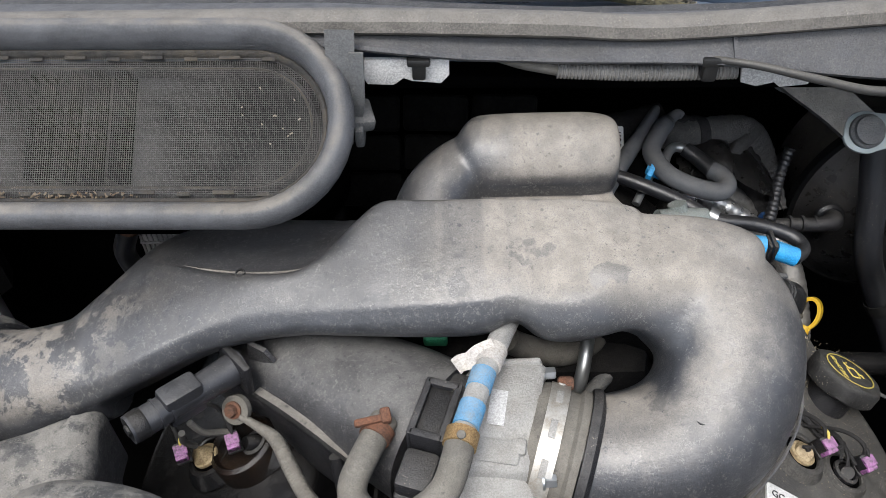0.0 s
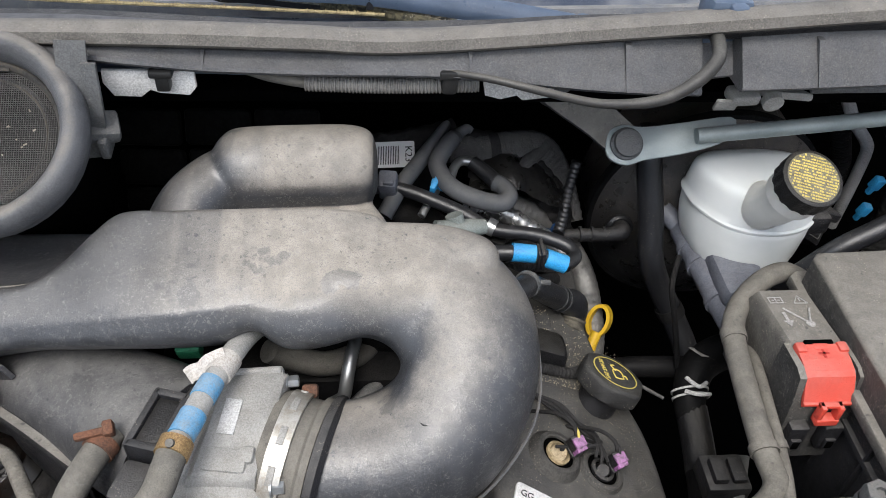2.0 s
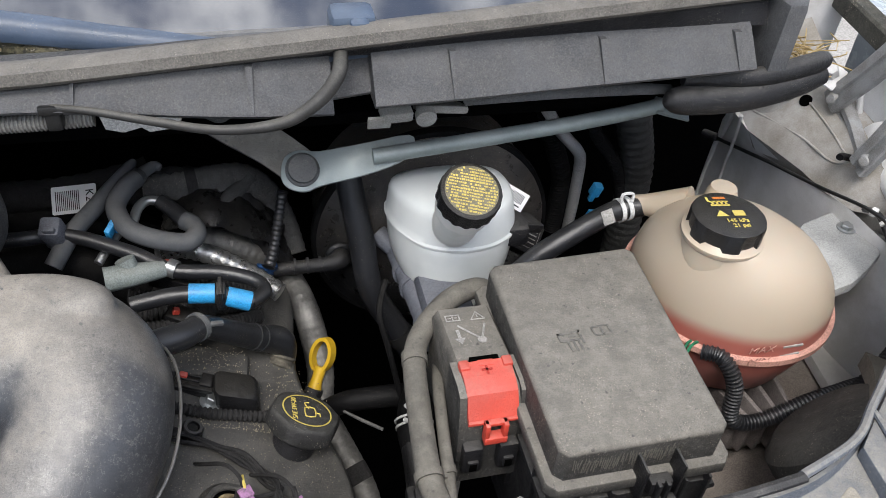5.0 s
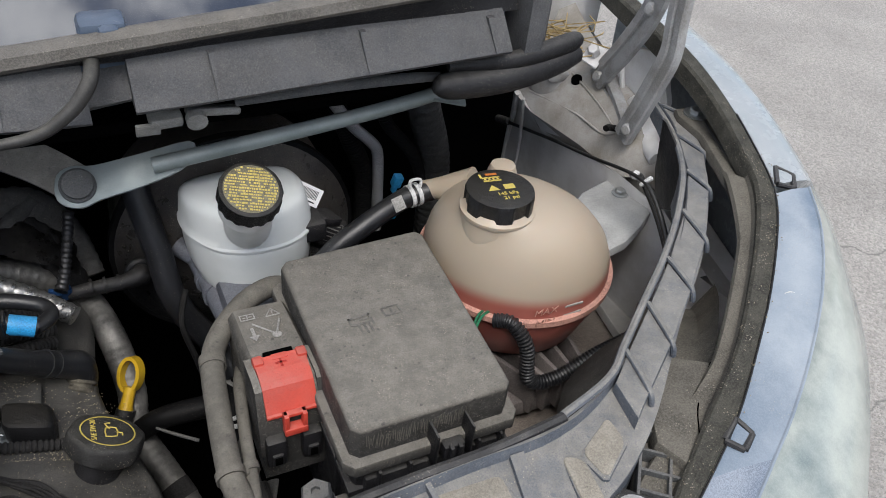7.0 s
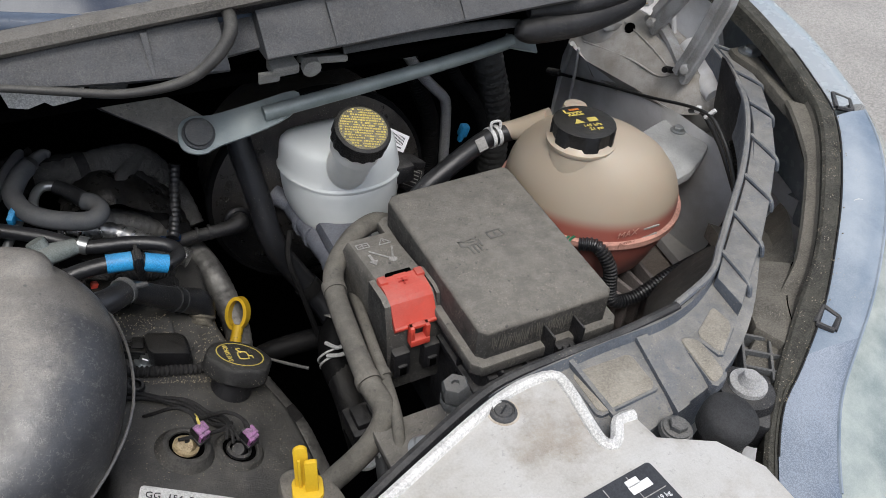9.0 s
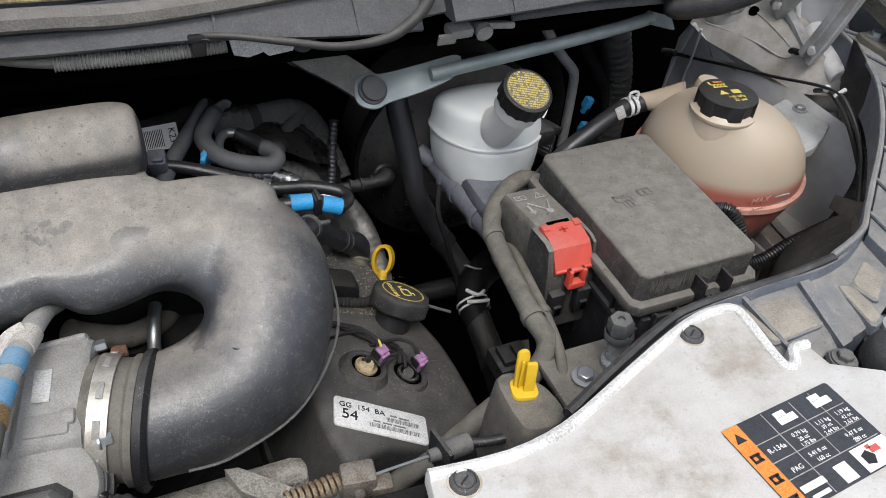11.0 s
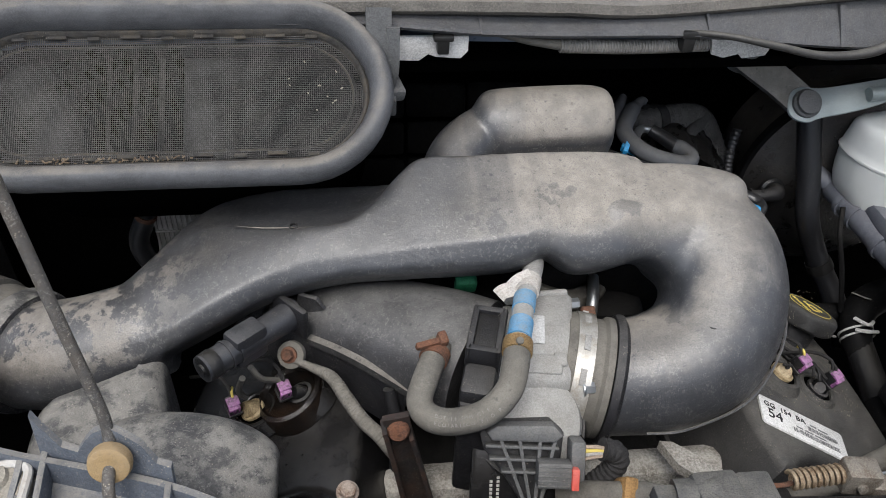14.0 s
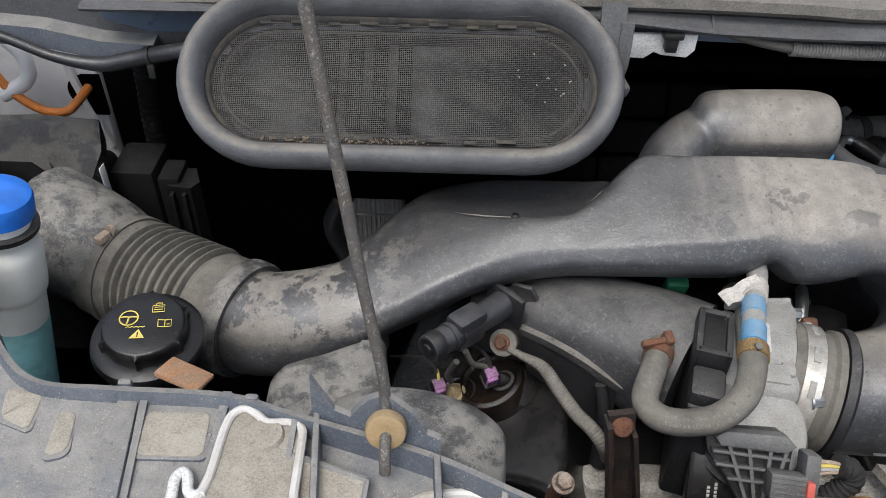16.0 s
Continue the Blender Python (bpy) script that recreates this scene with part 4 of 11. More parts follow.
# ---- front support rail ----
INNER = [(-0.80, 0.62, 1.18), (-0.70, 0.45, 1.18), (-0.60, 0.325, 1.18), (-0.555, 0.268, 1.18), (-0.515, 0.234, 1.18), (-0.46, 0.229, 1.18), (-0.38, 0.226, 1.18), (-0.33, 0.211, 1.18),
         (-0.24, 0.185, 1.178), (-0.178, 0.158, 1.175), (-0.10, 0.132, 1.16), (0.05, 0.12, 1.14), (0.20, 0.12, 1.14), (0.28, 0.135, 1.15), (0.39, 0.150, 1.165),
         (0.452, 0.175, 1.17), (0.52, 0.204, 1.178), (0.624, 0.213, 1.18), (0.711, 0.216, 1.18), (0.785, 0.247, 1.18), (0.89, 0.321, 1.184), (0.992, 0.421, 1.188), (1.062, 0.53, 1.19), (1.085, 0.60, 1.19)]
OUTER = [(-0.87, 0.58, 1.18), (-0.78, 0.40, 1.18), (-0.66, 0.26, 1.175), (-0.60, 0.205, 1.175), (-0.55, 0.165, 1.174), (-0.47, 0.140, 1.174), (-0.385, 0.138, 1.174), (-0.33, 0.13, 1.170),
         (-0.25, 0.10, 1.16), (-0.18, 0.08, 1.155), (-0.10, 0.06, 1.13), (0.05, 0.05, 1.11), (0.20, 0.05, 1.11), (0.30, 0.05, 1.13), (0.40, 0.06, 1.15),
         (0.46, 0.08, 1.16), (0.53, 0.11, 1.170), (0.630, 0.135, 1.173), (0.715, 0.155, 1.174), (0.785, 0.195, 1.176), (0.875, 0.276, 1.178), (0.968, 0.357, 1.184), (1.064, 0.475, 1.188), (1.095, 0.59, 1.19)]
rail = thing("support_rail", "blue-grey ribbed plastic support rail, dusty", "support rail", (0.2, 0.12, 1.1), kind="structure")
qi, qo = spline(INNER, 5), spline(OUTER, 5)
rings = []
for a, b in zip(qi, qo):
    a, b = np.array(a), np.array(b)
    dn = np.array((0, 0, 1.0))
    drop = float(np.interp(a[0], (-0.36, -0.31, 0.2, 0.45), (0.003, 0.011, 0.011, 0.002)))
    rings.append([a - dn * 0.05, a + dn * 0.004, a + (b - a) * 0.06 + dn * 0.006, a + (b - a) * 0.10 - dn * drop, a + (b - a) * 0.85 - dn * drop, b - dn * 0.004, b - dn * 0.05])
part("rail_body", loft(rings), M_SUPPORT, rail)

# ---- intake duct ----
intake = thing("intake_duct", "black plastic intake duct, bent back on itself, thick with dust", "intake duct", (0.1, 0.42, 1.05))
bend = duct([
    (0.105, 0.347, 1.056, 0.053, 0.053, 0.053, 2.0), (0.130, 0.346, 1.056, 0.053, 0.054, 0.054, 2.0), (0.165, 0.347, 1.061, 0.057, 0.056, 0.056, 2.0),
    (0.205, 0.364, 1.076, 0.064, 0.060, 0.060, 2.1), (0.233, 0.402, 1.100, 0.064, 0.063, 0.060, 2.0), (0.232, 0.442, 1.120, 0.066, 0.064, 0.060, 2.0),
    (0.204, 0.467, 1.135, 0.061, 0.058, 0.050, 2.2), (0.165, 0.466, 1.145, 0.049, 0.050, 0.034, 2.8), (0.120, 0.464, 1.148, 0.048, 0.046, 0.030, 3.2)], 6, 36)
tail = duct([
    (-0.300, 0.434, 1.068, 0.050, 0.045, 0.045, 2.0), (-0.360, 0.426, 1.050, 0.053, 0.050, 0.050, 2.0), (-0.405, 0.432, 1.036, 0.053, 0.052, 0.052, 2.0),
    (-0.432, 0.442, 1.030, 0.055, 0.055, 0.055, 2.0)], 5, 32)


def plate_section(x, seam, crest, slope, ridge, foot, rear, edge):
    """One section across the upper arm: seam in front, over the crest to the ridge, down its foot to the rear edge."""
    pts = [seam, (seam[0] - 0.011, seam[1] + 0.014), ((seam[0] + crest[0]) / 2 - 0.0135, (seam[1] + crest[1]) / 2 + 0.004), (crest[0] - 0.004, crest[1] - 0.004), crest, slope, ridge, foot, rear, edge,
           (edge[0] + 0.002, edge[1] - 0.028), (edge[0] - 0.03, edge[1] - 0.045), ((seam[0] + edge[0]) / 2, seam[1] - 0.018), (seam[0] + 0.010, seam[1] - 0.008)]
    return [(x, y, z) for y, z in spline(pts, 4, True)]


ARM = [
    (0.165, (0.430, 1.124), (0.432, 1.166), (0.455, 1.186), (0.494, 1.198), (0.504, 1.192), (0.510, 1.174), (0.512, 1.150)),
    (0.145, (0.421, 1.126), (0.423, 1.173), (0.450, 1.191), (0.496, 1.202), (0.507, 1.197), (0.512, 1.178), (0.514, 1.150)),
    (0.120, (0.416, 1.126), (0.419, 1.176), (0.449, 1.193), (0.497, 1.204), (0.508, 1.199), (0.513, 1.180), (0.515, 1.150)),
    (0.085, (0.418, 1.125), (0.418, 1.174), (0.449, 1.193), (0.497, 1.205), (0.508, 1.200), (0.513, 1.180), (0.515, 1.150)),
    (0.060, (0.428, 1.136), (0.422, 1.179), (0.449, 1.193), (0.497, 1.205), (0.508, 1.200), (0.513, 1.180), (0.515, 1.150)),
    (0.035, (0.421, 1.128), (0.419, 1.177), (0.449, 1.192), (0.497, 1.204), (0.508, 1.200), (0.513, 1.180), (0.515, 1.150)),
    (-0.010, (0.420, 1.126), (0.418, 1.173), (0.449, 1.188), (0.497, 1.203), (0.508, 1.199), (0.513, 1.180), (0.516, 1.150)),
    (-0.050, (0.422, 1.124), (0.420, 1.168), (0.450, 1.184), (0.495, 1.202), (0.507, 1.198), (0.514, 1.178), (0.520, 1.150)),
    (-0.072, (0.424, 1.122), (0.421, 1.164), (0.450, 1.179), (0.486, 1.193), (0.502, 1.177), (0.526, 1.153), (0.543, 1.143)),
    (-0.094, (0.427, 1.119), (0.423, 1.160), (0.446, 1.172), (0.469, 1.179), (0.484, 1.163), (0.516, 1.146), (0.547, 1.140)),
    (-0.120, (0.430, 1.115), (0.425, 1.156), (0.440, 1.165), (0.454, 1.170), (0.466, 1.156), (0.510, 1.143), (0.550, 1.138)),
    (-0.160, (0.431, 1.106), (0.426, 1.149), (0.441, 1.159), (0.456, 1.163), (0.467, 1.152), (0.510, 1.141), (0.552, 1.136)),
    (-0.200, (0.427, 1.094), (0.420, 1.138), (0.442, 1.149), (0.465, 1.154), (0.477, 1.146), (0.515, 1.138), (0.555, 1.131)),
    (-0.245, (0.413, 1.076), (0.407, 1.121), (0.440, 1.136), (0.481, 1.142), (0.495, 1.139), (0.525, 1.133), (0.550, 1.122)),
    (-0.275, (0.404, 1.064), (0.399, 1.107), (0.435, 1.124), (0.476, 1.130), (0.500, 1.127), (0.522, 1.121), (0.537, 1.109)),
    (-0.306, (0.396, 1.052), (0.393, 1.094), (0.425, 1.112), (0.453, 1.116), (0.473, 1.114), (0.490, 1.108), (0.503, 1.096)),
    (-0.343, (0.392, 1.036), (0.390, 1.077), (0.416, 1.094), (0.434, 1.098), (0.448, 1.096), (0.460, 1.090), (0.471, 1.077)),
    (-0.375, (0.395, 1.022), (0.393, 1.058), (0.414, 1.079), (0.430, 1.084), (0.443, 1.082), (0.455, 1.075), (0.466, 1.060)),
]
ARMQ = spline([[x] + [v for p in sec for v in p] for x, *sec in ARM], 4)
arm = loft([plate_section(q[0], *[(q[1 + 2 * k], q[2 + 2 * k]) for k in range(7)]) for q in ARMQ])
part("dust_ridge", tube([(-0.235, 0.4865, 1.1415), (-0.20, 0.475, 1.1475), (-0.172, 0.4685, 1.1515), (-0.145, 0.4665, 1.1535), (-0.118, 0.468, 1.1565), (-0.10, 0.480, 1.159), (-0.085, 0.494, 1.166)], 0.0013, 8, 5), M_DUSTY, intake)
lobe = prism(spline([(0.06, 0.500), (0.12, 0.508), (0.20, 0.507), (0.240, 0.497), (0.264, 0.478), (0.258, 0.455), (0.20, 0.45), (0.10, 0.46)], 5, True), 1.11, 1.193, 0.016, seg=4)
saddle = lathe([(0.0, -0.05), (0.020, -0.045), (0.031, -0.015), (0.033, 0.0), (0.0315, 0.014), (0.027, 0.027), (0.019, 0.038), (0.010, 0.044), (0.0, 0.046)], Matrix.Translation((0.176, 0.434, 1.130)), 28)
body = part("duct_body", join(bend, arm, tail, lobe, saddle), M_DUCT, intake)
rem = body.modifiers.new("blend", 'REMESH')
rem.mode, rem.voxel_size, rem.use_smooth_shade = 'VOXEL', 0.0026, True
smo = body.modifiers.new("soften", 'SMOOTH')
smo.factor, smo.iterations = 0.5, 10
bpy.context.view_layer.update()
me = bpy.data.meshes.new_from_object(body.evaluated_get(bpy.context.evaluated_depsgraph_get()))
body.modifiers.clear()
body.data = me
# the inside of the bend is one soft hollow
co = np.zeros(len(me.vertices) * 3)
me.vertices.foreach_get("co", co)
co = co.reshape(-1, 3)
ed = np.zeros(len(me.edges) * 2, int)
me.edges.foreach_get("vertices", ed)
ed = ed.reshape(-1, 2)
deg = np.bincount(ed.ravel(), minlength=len(co))[:, None]


def bell(c, r):
    return np.exp(-(((co - np.array(c)) / np.array(r)) ** 2).sum(1))[:, None]


def relax(weight, rounds):
    for _ in range(rounds):
        acc = np.zeros_like(co)
        for k in range(3):
            acc[:, k] = np.bincount(ed[:, 0], co[ed[:, 1], k], len(co)) + np.bincount(ed[:, 1], co[ed[:, 0], k], len(co))
        co[:] += 0.6 * weight * (acc / deg - co)


relax(bell((0.172, 0.432, 1.150), (0.040, 0.034, 0.045)), 110)
co += bell((0.160, 0.392, 1.112), (0.026, 0.034, 0.030)) * np.array((0.016, 0.0, 0.0))
co += bell((0.150, 0.404, 1.117), (0.026, 0.024, 0.026)) * np.array((0.008, 0.004, 0.013))
co += bell((0.162, 0.426, 1.090), (0.026, 0.026, 0.026)) * np.array((0.020, 0.006, 0.004))
relax(bell((0.158, 0.398, 1.115), (0.032, 0.030, 0.024)), 60)
relax(bell((0.176, 0.424, 1.094), (0.030, 0.030, 0.030)), 50)
me.vertices.foreach_set("co", co.ravel())
me.update()
# moulding seam round the duct
seam = []
for c, w in (((0.135, 0.347, 1.045), 0.0575), ((0.165, 0.349, 1.048), 0.061), ((0.205, 0.364, 1.062), 0.0655), ((0.234, 0.402, 1.085), 0.0675), ((0.236, 0.444, 1.105), 0.0675), ((0.205, 0.472, 1.113), 0.0635)):
    seam.append((c, w))
pts = [Vector(c) for c, w in seam]
line = []
for k, (c, w) in enumerate(seam):
    t = (pts[min(k + 1, len(pts) - 1)] - pts[max(k - 1, 0)]).normalized()
    s = t.cross(Vector((0, 0, 1))).normalized()
    line.append(tuple(Vector(c) + s * w))
part("mould_seam", tube(line, 0.0014, 6, 6), M_DUCT, intake)
for x, y, z, r in ((-0.169, 0.4605, 1.1608, 0.0042), (0.197, 0.339, 1.1285, 0.0044)):
    part("moulded_mark", lathe([(r * 0.75, -0.002), (r, -0.002), (r, 0.0002), (r * 0.75, 0.0002)], Matrix.Translation((x, y, z)), 20), M_PLASTIC, intake)

# resonator on its neck
pod = duct([(0.018, 0.592, 1.174, 0.022, 0.022, 0.022, 2.0), (0.026, 0.590, 1.176, 0.035, 0.038, 0.034, 2.0), (0.042, 0.590, 1.177, 0.040, 0.043, 0.040, 2.0),
            (0.100, 0.591, 1.179, 0.040, 0.043, 0.040, 2.0), (0.140, 0.592, 1.179, 0.039, 0.042, 0.040, 2.0), (0.157, 0.593, 1.178, 0.032, 0.035, 0.032, 2.0), (0.163, 0.593, 1.178, 0.018, 0.018, 0.018, 2.2)], 4, 26)
neck = tube([(-0.010, 0.505, 1.125), (-0.013, 0.528, 1.146), (-0.004, 0.556, 1.163), (0.020, 0.582, 1.172), (0.05, 0.592, 1.176)], [0.038, 0.036, 0.033, 0.031, 0.030], 22, 6)
web = prism([(-0.02, 0.505), (0.168, 0.510), (0.172, 0.548), (0.155, 0.58), (0.03, 0.58), (-0.02, 0.55)], 1.10, 1.160, 0.012)
pb = part("resonator", join(pod, neck, web), M_DUCT, intake, "bulbous dusty resonator")
rem = pb.modifiers.new("blend", 'REMESH')
rem.mode, rem.voxel_size, rem.use_smooth_shade = 'VOXEL', 0.003, True
smo = pb.modifiers.new("soften", 'SMOOTH')
smo.factor, smo.iterations = 0.5, 5
# second box hanging at the front, by the rod
blob = duct([(-0.315, 0.262, 1.075, 0.036, 0.030, 0.04, 2.4), (-0.29, 0.262, 1.08, 0.045, 0.036, 0.04, 2.5), (-0.25, 0.258, 1.08, 0.047, 0.037, 0.04, 2.5), (-0.215, 0.250, 1.075, 0.045, 0.034, 0.04, 2.4), (-0.19, 0.243, 1.068, 0.034, 0.024, 0.03, 2.2), (-0.182, 0.242, 1.066, 0.016, 0.01, 0.015, 2)], 4, 26)
leg = prism(spline([(-0.385, 0.330), (-0.340, 0.362), (-0.290, 0.384), (-0.284, 0.360), (-0.272, 0.310), (-0.255, 0.265), (-0.27, 0.22), (-0.36, 0.22)], 3, True), 1.00, 1.086, 0.022, seg=5)
bb = part("lower_resonator", join(blob, leg), M_MOTTLED, intake, "mottled dusty lower resonator")
rem = bb.modifiers.new("blend", 'REMESH')
rem.mode, rem.voxel_size, rem.use_smooth_shade = 'VOXEL', 0.003, True
smo = bb.modifiers.new("soften", 'SMOOTH')
smo.factor, smo.iterations = 0.5, 4
# collar and bellows
A = Vector((-0.432, 0.442, 1.030))
B = Vector((-0.590, 0.520, 1.028))
d = (B - A).normalized()
part("collar", lathe([(0.05, -0.006), (0.060, -0.006), (0.062, 0.0), (0.062, 0.012), (0.059, 0.016), (0.05, 0.016)], axis(A, d), 40), M_MOTTLED, intake)
bel = thing("air_hose_bellows", "ribbed grey rubber bellows joining the intake duct", "air hose", A)
L0 = (B - A).length
prof = [(0.054, 0.0), (0.058, 0.004), (0.058, 0.030)]
for k in range(9):
    z = 0.032 + k * 0.0108
    prof += [(0.0528, z + 0.0004), (0.0516, z + 0.0022), (0.0528, z + 0.0048), (0.0588, z + 0.0060), (0.0610, z + 0.0066), (0.0616, z + 0.0076), (0.0608, z + 0.0088), (0.0580, z + 0.0098)]
prof += [(0.058, 0.131), (0.060, 0.134), (0.060, L0), (0.055, L0)]
part("bellows", lathe(prof, axis(A + d * 0.012, d), 44), M_GREYHOSE, bel)
part("hose_clamp", lathe([(0.0605, 0.0), (0.0625, 0.0), (0.0625, 0.011), (0.0605, 0.011)], axis(A + d * 0.152, d), 44), M_GREYHOSE, bel, "dusty hose clamp band")
part("clamp_screw", join(lathe([(0, 0.004), (0.0055, 0.004), (0.006, 0.0), (0.0, 0.0)], axis(A + d * 0.157, d) @ Matrix.Translation((0.012, 0.066, 0)) @ Matrix.Rotation(radians(-90), 4, "Y"), 16), rbox((0.016, 0.009, 0.009), axis(A + d * 0.157, d) @ Matrix.Translation((0.022, 0.064, 0)), 0.002)), M_BEIGE, bel, "dusty tan clamp screw")

# ---- throttle body ----
throttle = thing("throttle_unit", "weathered cast aluminium throttle body with a hose clamp", "throttle body", (0.06, 0.345, 1.0))
tax = Vector((1, -0.28, -0.08)).normalized()
BC = Vector((0.086, 0.354, 1.058))
HOUSE = [(0.024, 0.000), (0.024, 0.107), (0.029, 0.112), (0.070, 0.112), (0.076, 0.107), (0.076, 0.000)]
HOUSING = loft([[(x + 0.22 * (y - 0.354), y, 1.0 + z * (1 + 1.7 * (y - 0.36)) * (1 if f else 0.95)) for x, z in HOUSE] for y, f in ((0.310, 0), (0.314, 1), (0.345, 1), (0.394, 1), (0.402, 0))])
part("housing", join(HOUSING, lathe([(0.04, 0), (0.053, 0.0), (0.053, 0.028), (0.050, 0.030), (0.04, 0.030)], axis(BC - tax * 0.042, tax), 36)), M_ALU, throttle)
part("casting_pad", join(rbox((0.034, 0.020, 0.010), pose(0.044, 0.326, 1.103, 11, 0, -8), 0.003), rbox((0.012, 0.014, 0.014), pose(0.060, 0.329, 1.103, 11, 0, -8), 0.003), rbox((0.014, 0.010, 0.010), pose(0.072, 0.352, 1.106, 11, 0, 0), 0.003)), M_ALU, throttle)
part("rear_ear", join(rbox((0.014, 0.022, 0.030), pose(0.077, 0.398, 1.100, 0, 0, 4), 0.004), rbox((0.060, 0.006, 0.012), pose(0.052, 0.401, 1.113, 0, 0, 3), 0.003)), M_ALU, throttle)
DOME = axis((0.032, 0.300, 1.059), (0.05, -0.55, 0.83))
part("motor_cover", lathe([(0.0, 0.024), (0.030, 0.0235), (0.040, 0.020), (0.0435, 0.014), (0.044, -0.02), (0.0, -0.02)], DOME, 44), M_ALU, throttle)
part("cover_step", lathe([(0.040, -0.02), (0.0465, -0.02), (0.0465, 0.0075), (0.0455, 0.009), (0.0425, 0.009)], DOME, 44), M_GREY, throttle, "grey moulded step round the motor")
part("cover_step", lathe([(0.044, -0.02), (0.0515, -0.02), (0.0515, 0.0005), (0.0505, 0.002), (0.045, 0.002)], DOME, 44), M_PLASTIC, throttle)
part("mount_flange", join(rbox((0.014, 0.092, 0.11), pose(0.018, 0.357, 1.05, 0, 0, -12), 0.005)), M_ALU, throttle)
for p, d in (((0.084, 0.401, 1.101), (1, 0.05, 0.05)), ((0.078, 0.310, 1.088), (1, 0, 0.1))):
    part("bolt", hexbolt(p, d, 0.0055, 0.010, 1.25), M_STEEL, throttle)
part("cuff", lathe([(0.048, 0), (0.054, 0), (0.056, 0.006), (0.056, 0.012), (0.0535, 0.015), (0.0535, 0.033), (0.057, 0.036), (0.057, 0.042), (0.05, 0.042)], axis(BC - tax * 0.016, tax), 44), M_GREYHOSE, throttle, "dusty rubber cuff")
part("clamp_band", join(lathe([(0.0545, -0.008), (0.0572, -0.008), (0.0572, 0.008), (0.0545, 0.008)], axis(BC, tax), 44)), M_BANDSTEEL, throttle, "bright steel clamp band")
part("clamp_screw", rbox((0.014, 0.012, 0.010), pose(0.104, 0.397, 1.093, 40), 0.003), M_RUST, throttle)
for a in range(7):
    part("band_slot", rbox((0.0055, 0.015, 0.0016), axis(BC, tax) @ Matrix.Rotation(radians(-25 + 32 * a), 4, 'Z') @ Matrix.Translation((0.0572, 0, 0)) @ Matrix.Rotation(radians(90), 4, 'Y'), 0.0002), M_ALU, throttle)
part("duct_lip", lathe([(0.052, 0), (0.060, 0), (0.0615, 0.004), (0.0615, 0.007), (0.056, 0.011)], axis(BC + tax * 0.027, tax), 44), M_PLASTIC, throttle)

# ---- fuse box ----
fuse = thing("fuse_box", "dusty black fuse box with a clipped lid", "fuse box", (0.665, 0.42, 0.95))
LID = [(0.590, 0.315), (0.593, 0.524), (0.600, 0.532), (0.742, 0.538), (0.749, 0.530), (0.738, 0.315), (0.731, 0.308), (0.597, 0.308)]
lid = part("lid", prism(LID, 1.082, 1.119, 0.006, seg=3), M_DUSTY, fuse, "dusty lid with moulded symbols")
part("lid_rim", prism([(0.582, 0.308), (0.585, 0.534), (0.594, 0.541), (0.75, 0.547), (0.757, 0.536), (0.747, 0.308), (0.739, 0.299), (0.590, 0.299)], 1.071, 1.083, 0.003), M_DUSTY, fuse)
part("base", join(box(0.592, 0.742, 0.306, 0.535, 0.90, 1.072, 0.008), box(0.600, 0.735, 0.300, 0.31, 1.0, 1.06, 0.003)), M_PLASTIC, fuse)
random.seed(17)
part("edge_scuff", join(*[rbox((0.0007, 0.0006, random.uniform(0.008, 0.018)), pose(0.602 + 0.0021 * k + random.uniform(-0.0006, 0.0006), 0.3076, 1.101 + random.uniform(-0.004, 0.002), 0, random.uniform(-6, 6), 0), 0) for k in range(46)]), surface("pale_scuffed_plastic", (0.15, 0.142, 0.125), 0.9, bump=0.0), lid, "pale vertical scuffs along the lid's front edge")
for x in (0.612, 0.640, 0.706, 0.728):
    part("base_rib", box(x - 0.0015, x + 0.0015, 0.296, 0.304, 0.96, 1.070, 0.0008), M_PLASTIC, fuse)
for y in (0.34, 0.39, 0.44, 0.49):
    part("base_rib", box(0.587, 0.594, y - 0.0015, y + 0.0015, 0.96, 1.070, 0.0008), M_PLASTIC, fuse)
part("base_lip", prism([(0.586, 0.303), (0.589, 0.537), (0.745, 0.541), (0.752, 0.533), (0.743, 0.303)], 1.040, 1.046, 0.002), M_PLASTIC, fuse)
latch = part("latch", join(box(0.667, 0.687, 0.290, 0.301, 1.068, 1.084, 0.002), box(0.658, 0.6605, 0.289, 0.31, 1.062, 1.104, 0.001), box(0.691, 0.6935, 0.289, 0.31, 1.062, 1.104, 0.001),
                           box(0.660, 0.692, 0.283, 0.292, 1.060, 1.0655, 0.0015), box(0.671, 0.675, 0.286, 0.292, 1.064, 1.086, 0.001), box(0.679, 0.683, 0.286, 0.292, 1.064, 1.086, 0.001)), M_PLASTIC, fuse, "black snap latch")
M_SYMBOL = surface("worn_moulded_mark", (0.10, 0.096, 0.088), 0.8, col2=(0.19, 0.18, 0.16), scale=120, bump=0.4)
FM = plane((0.652, 0.425, 1.1192), (1, 0.06, 0), (0, 1, 0))
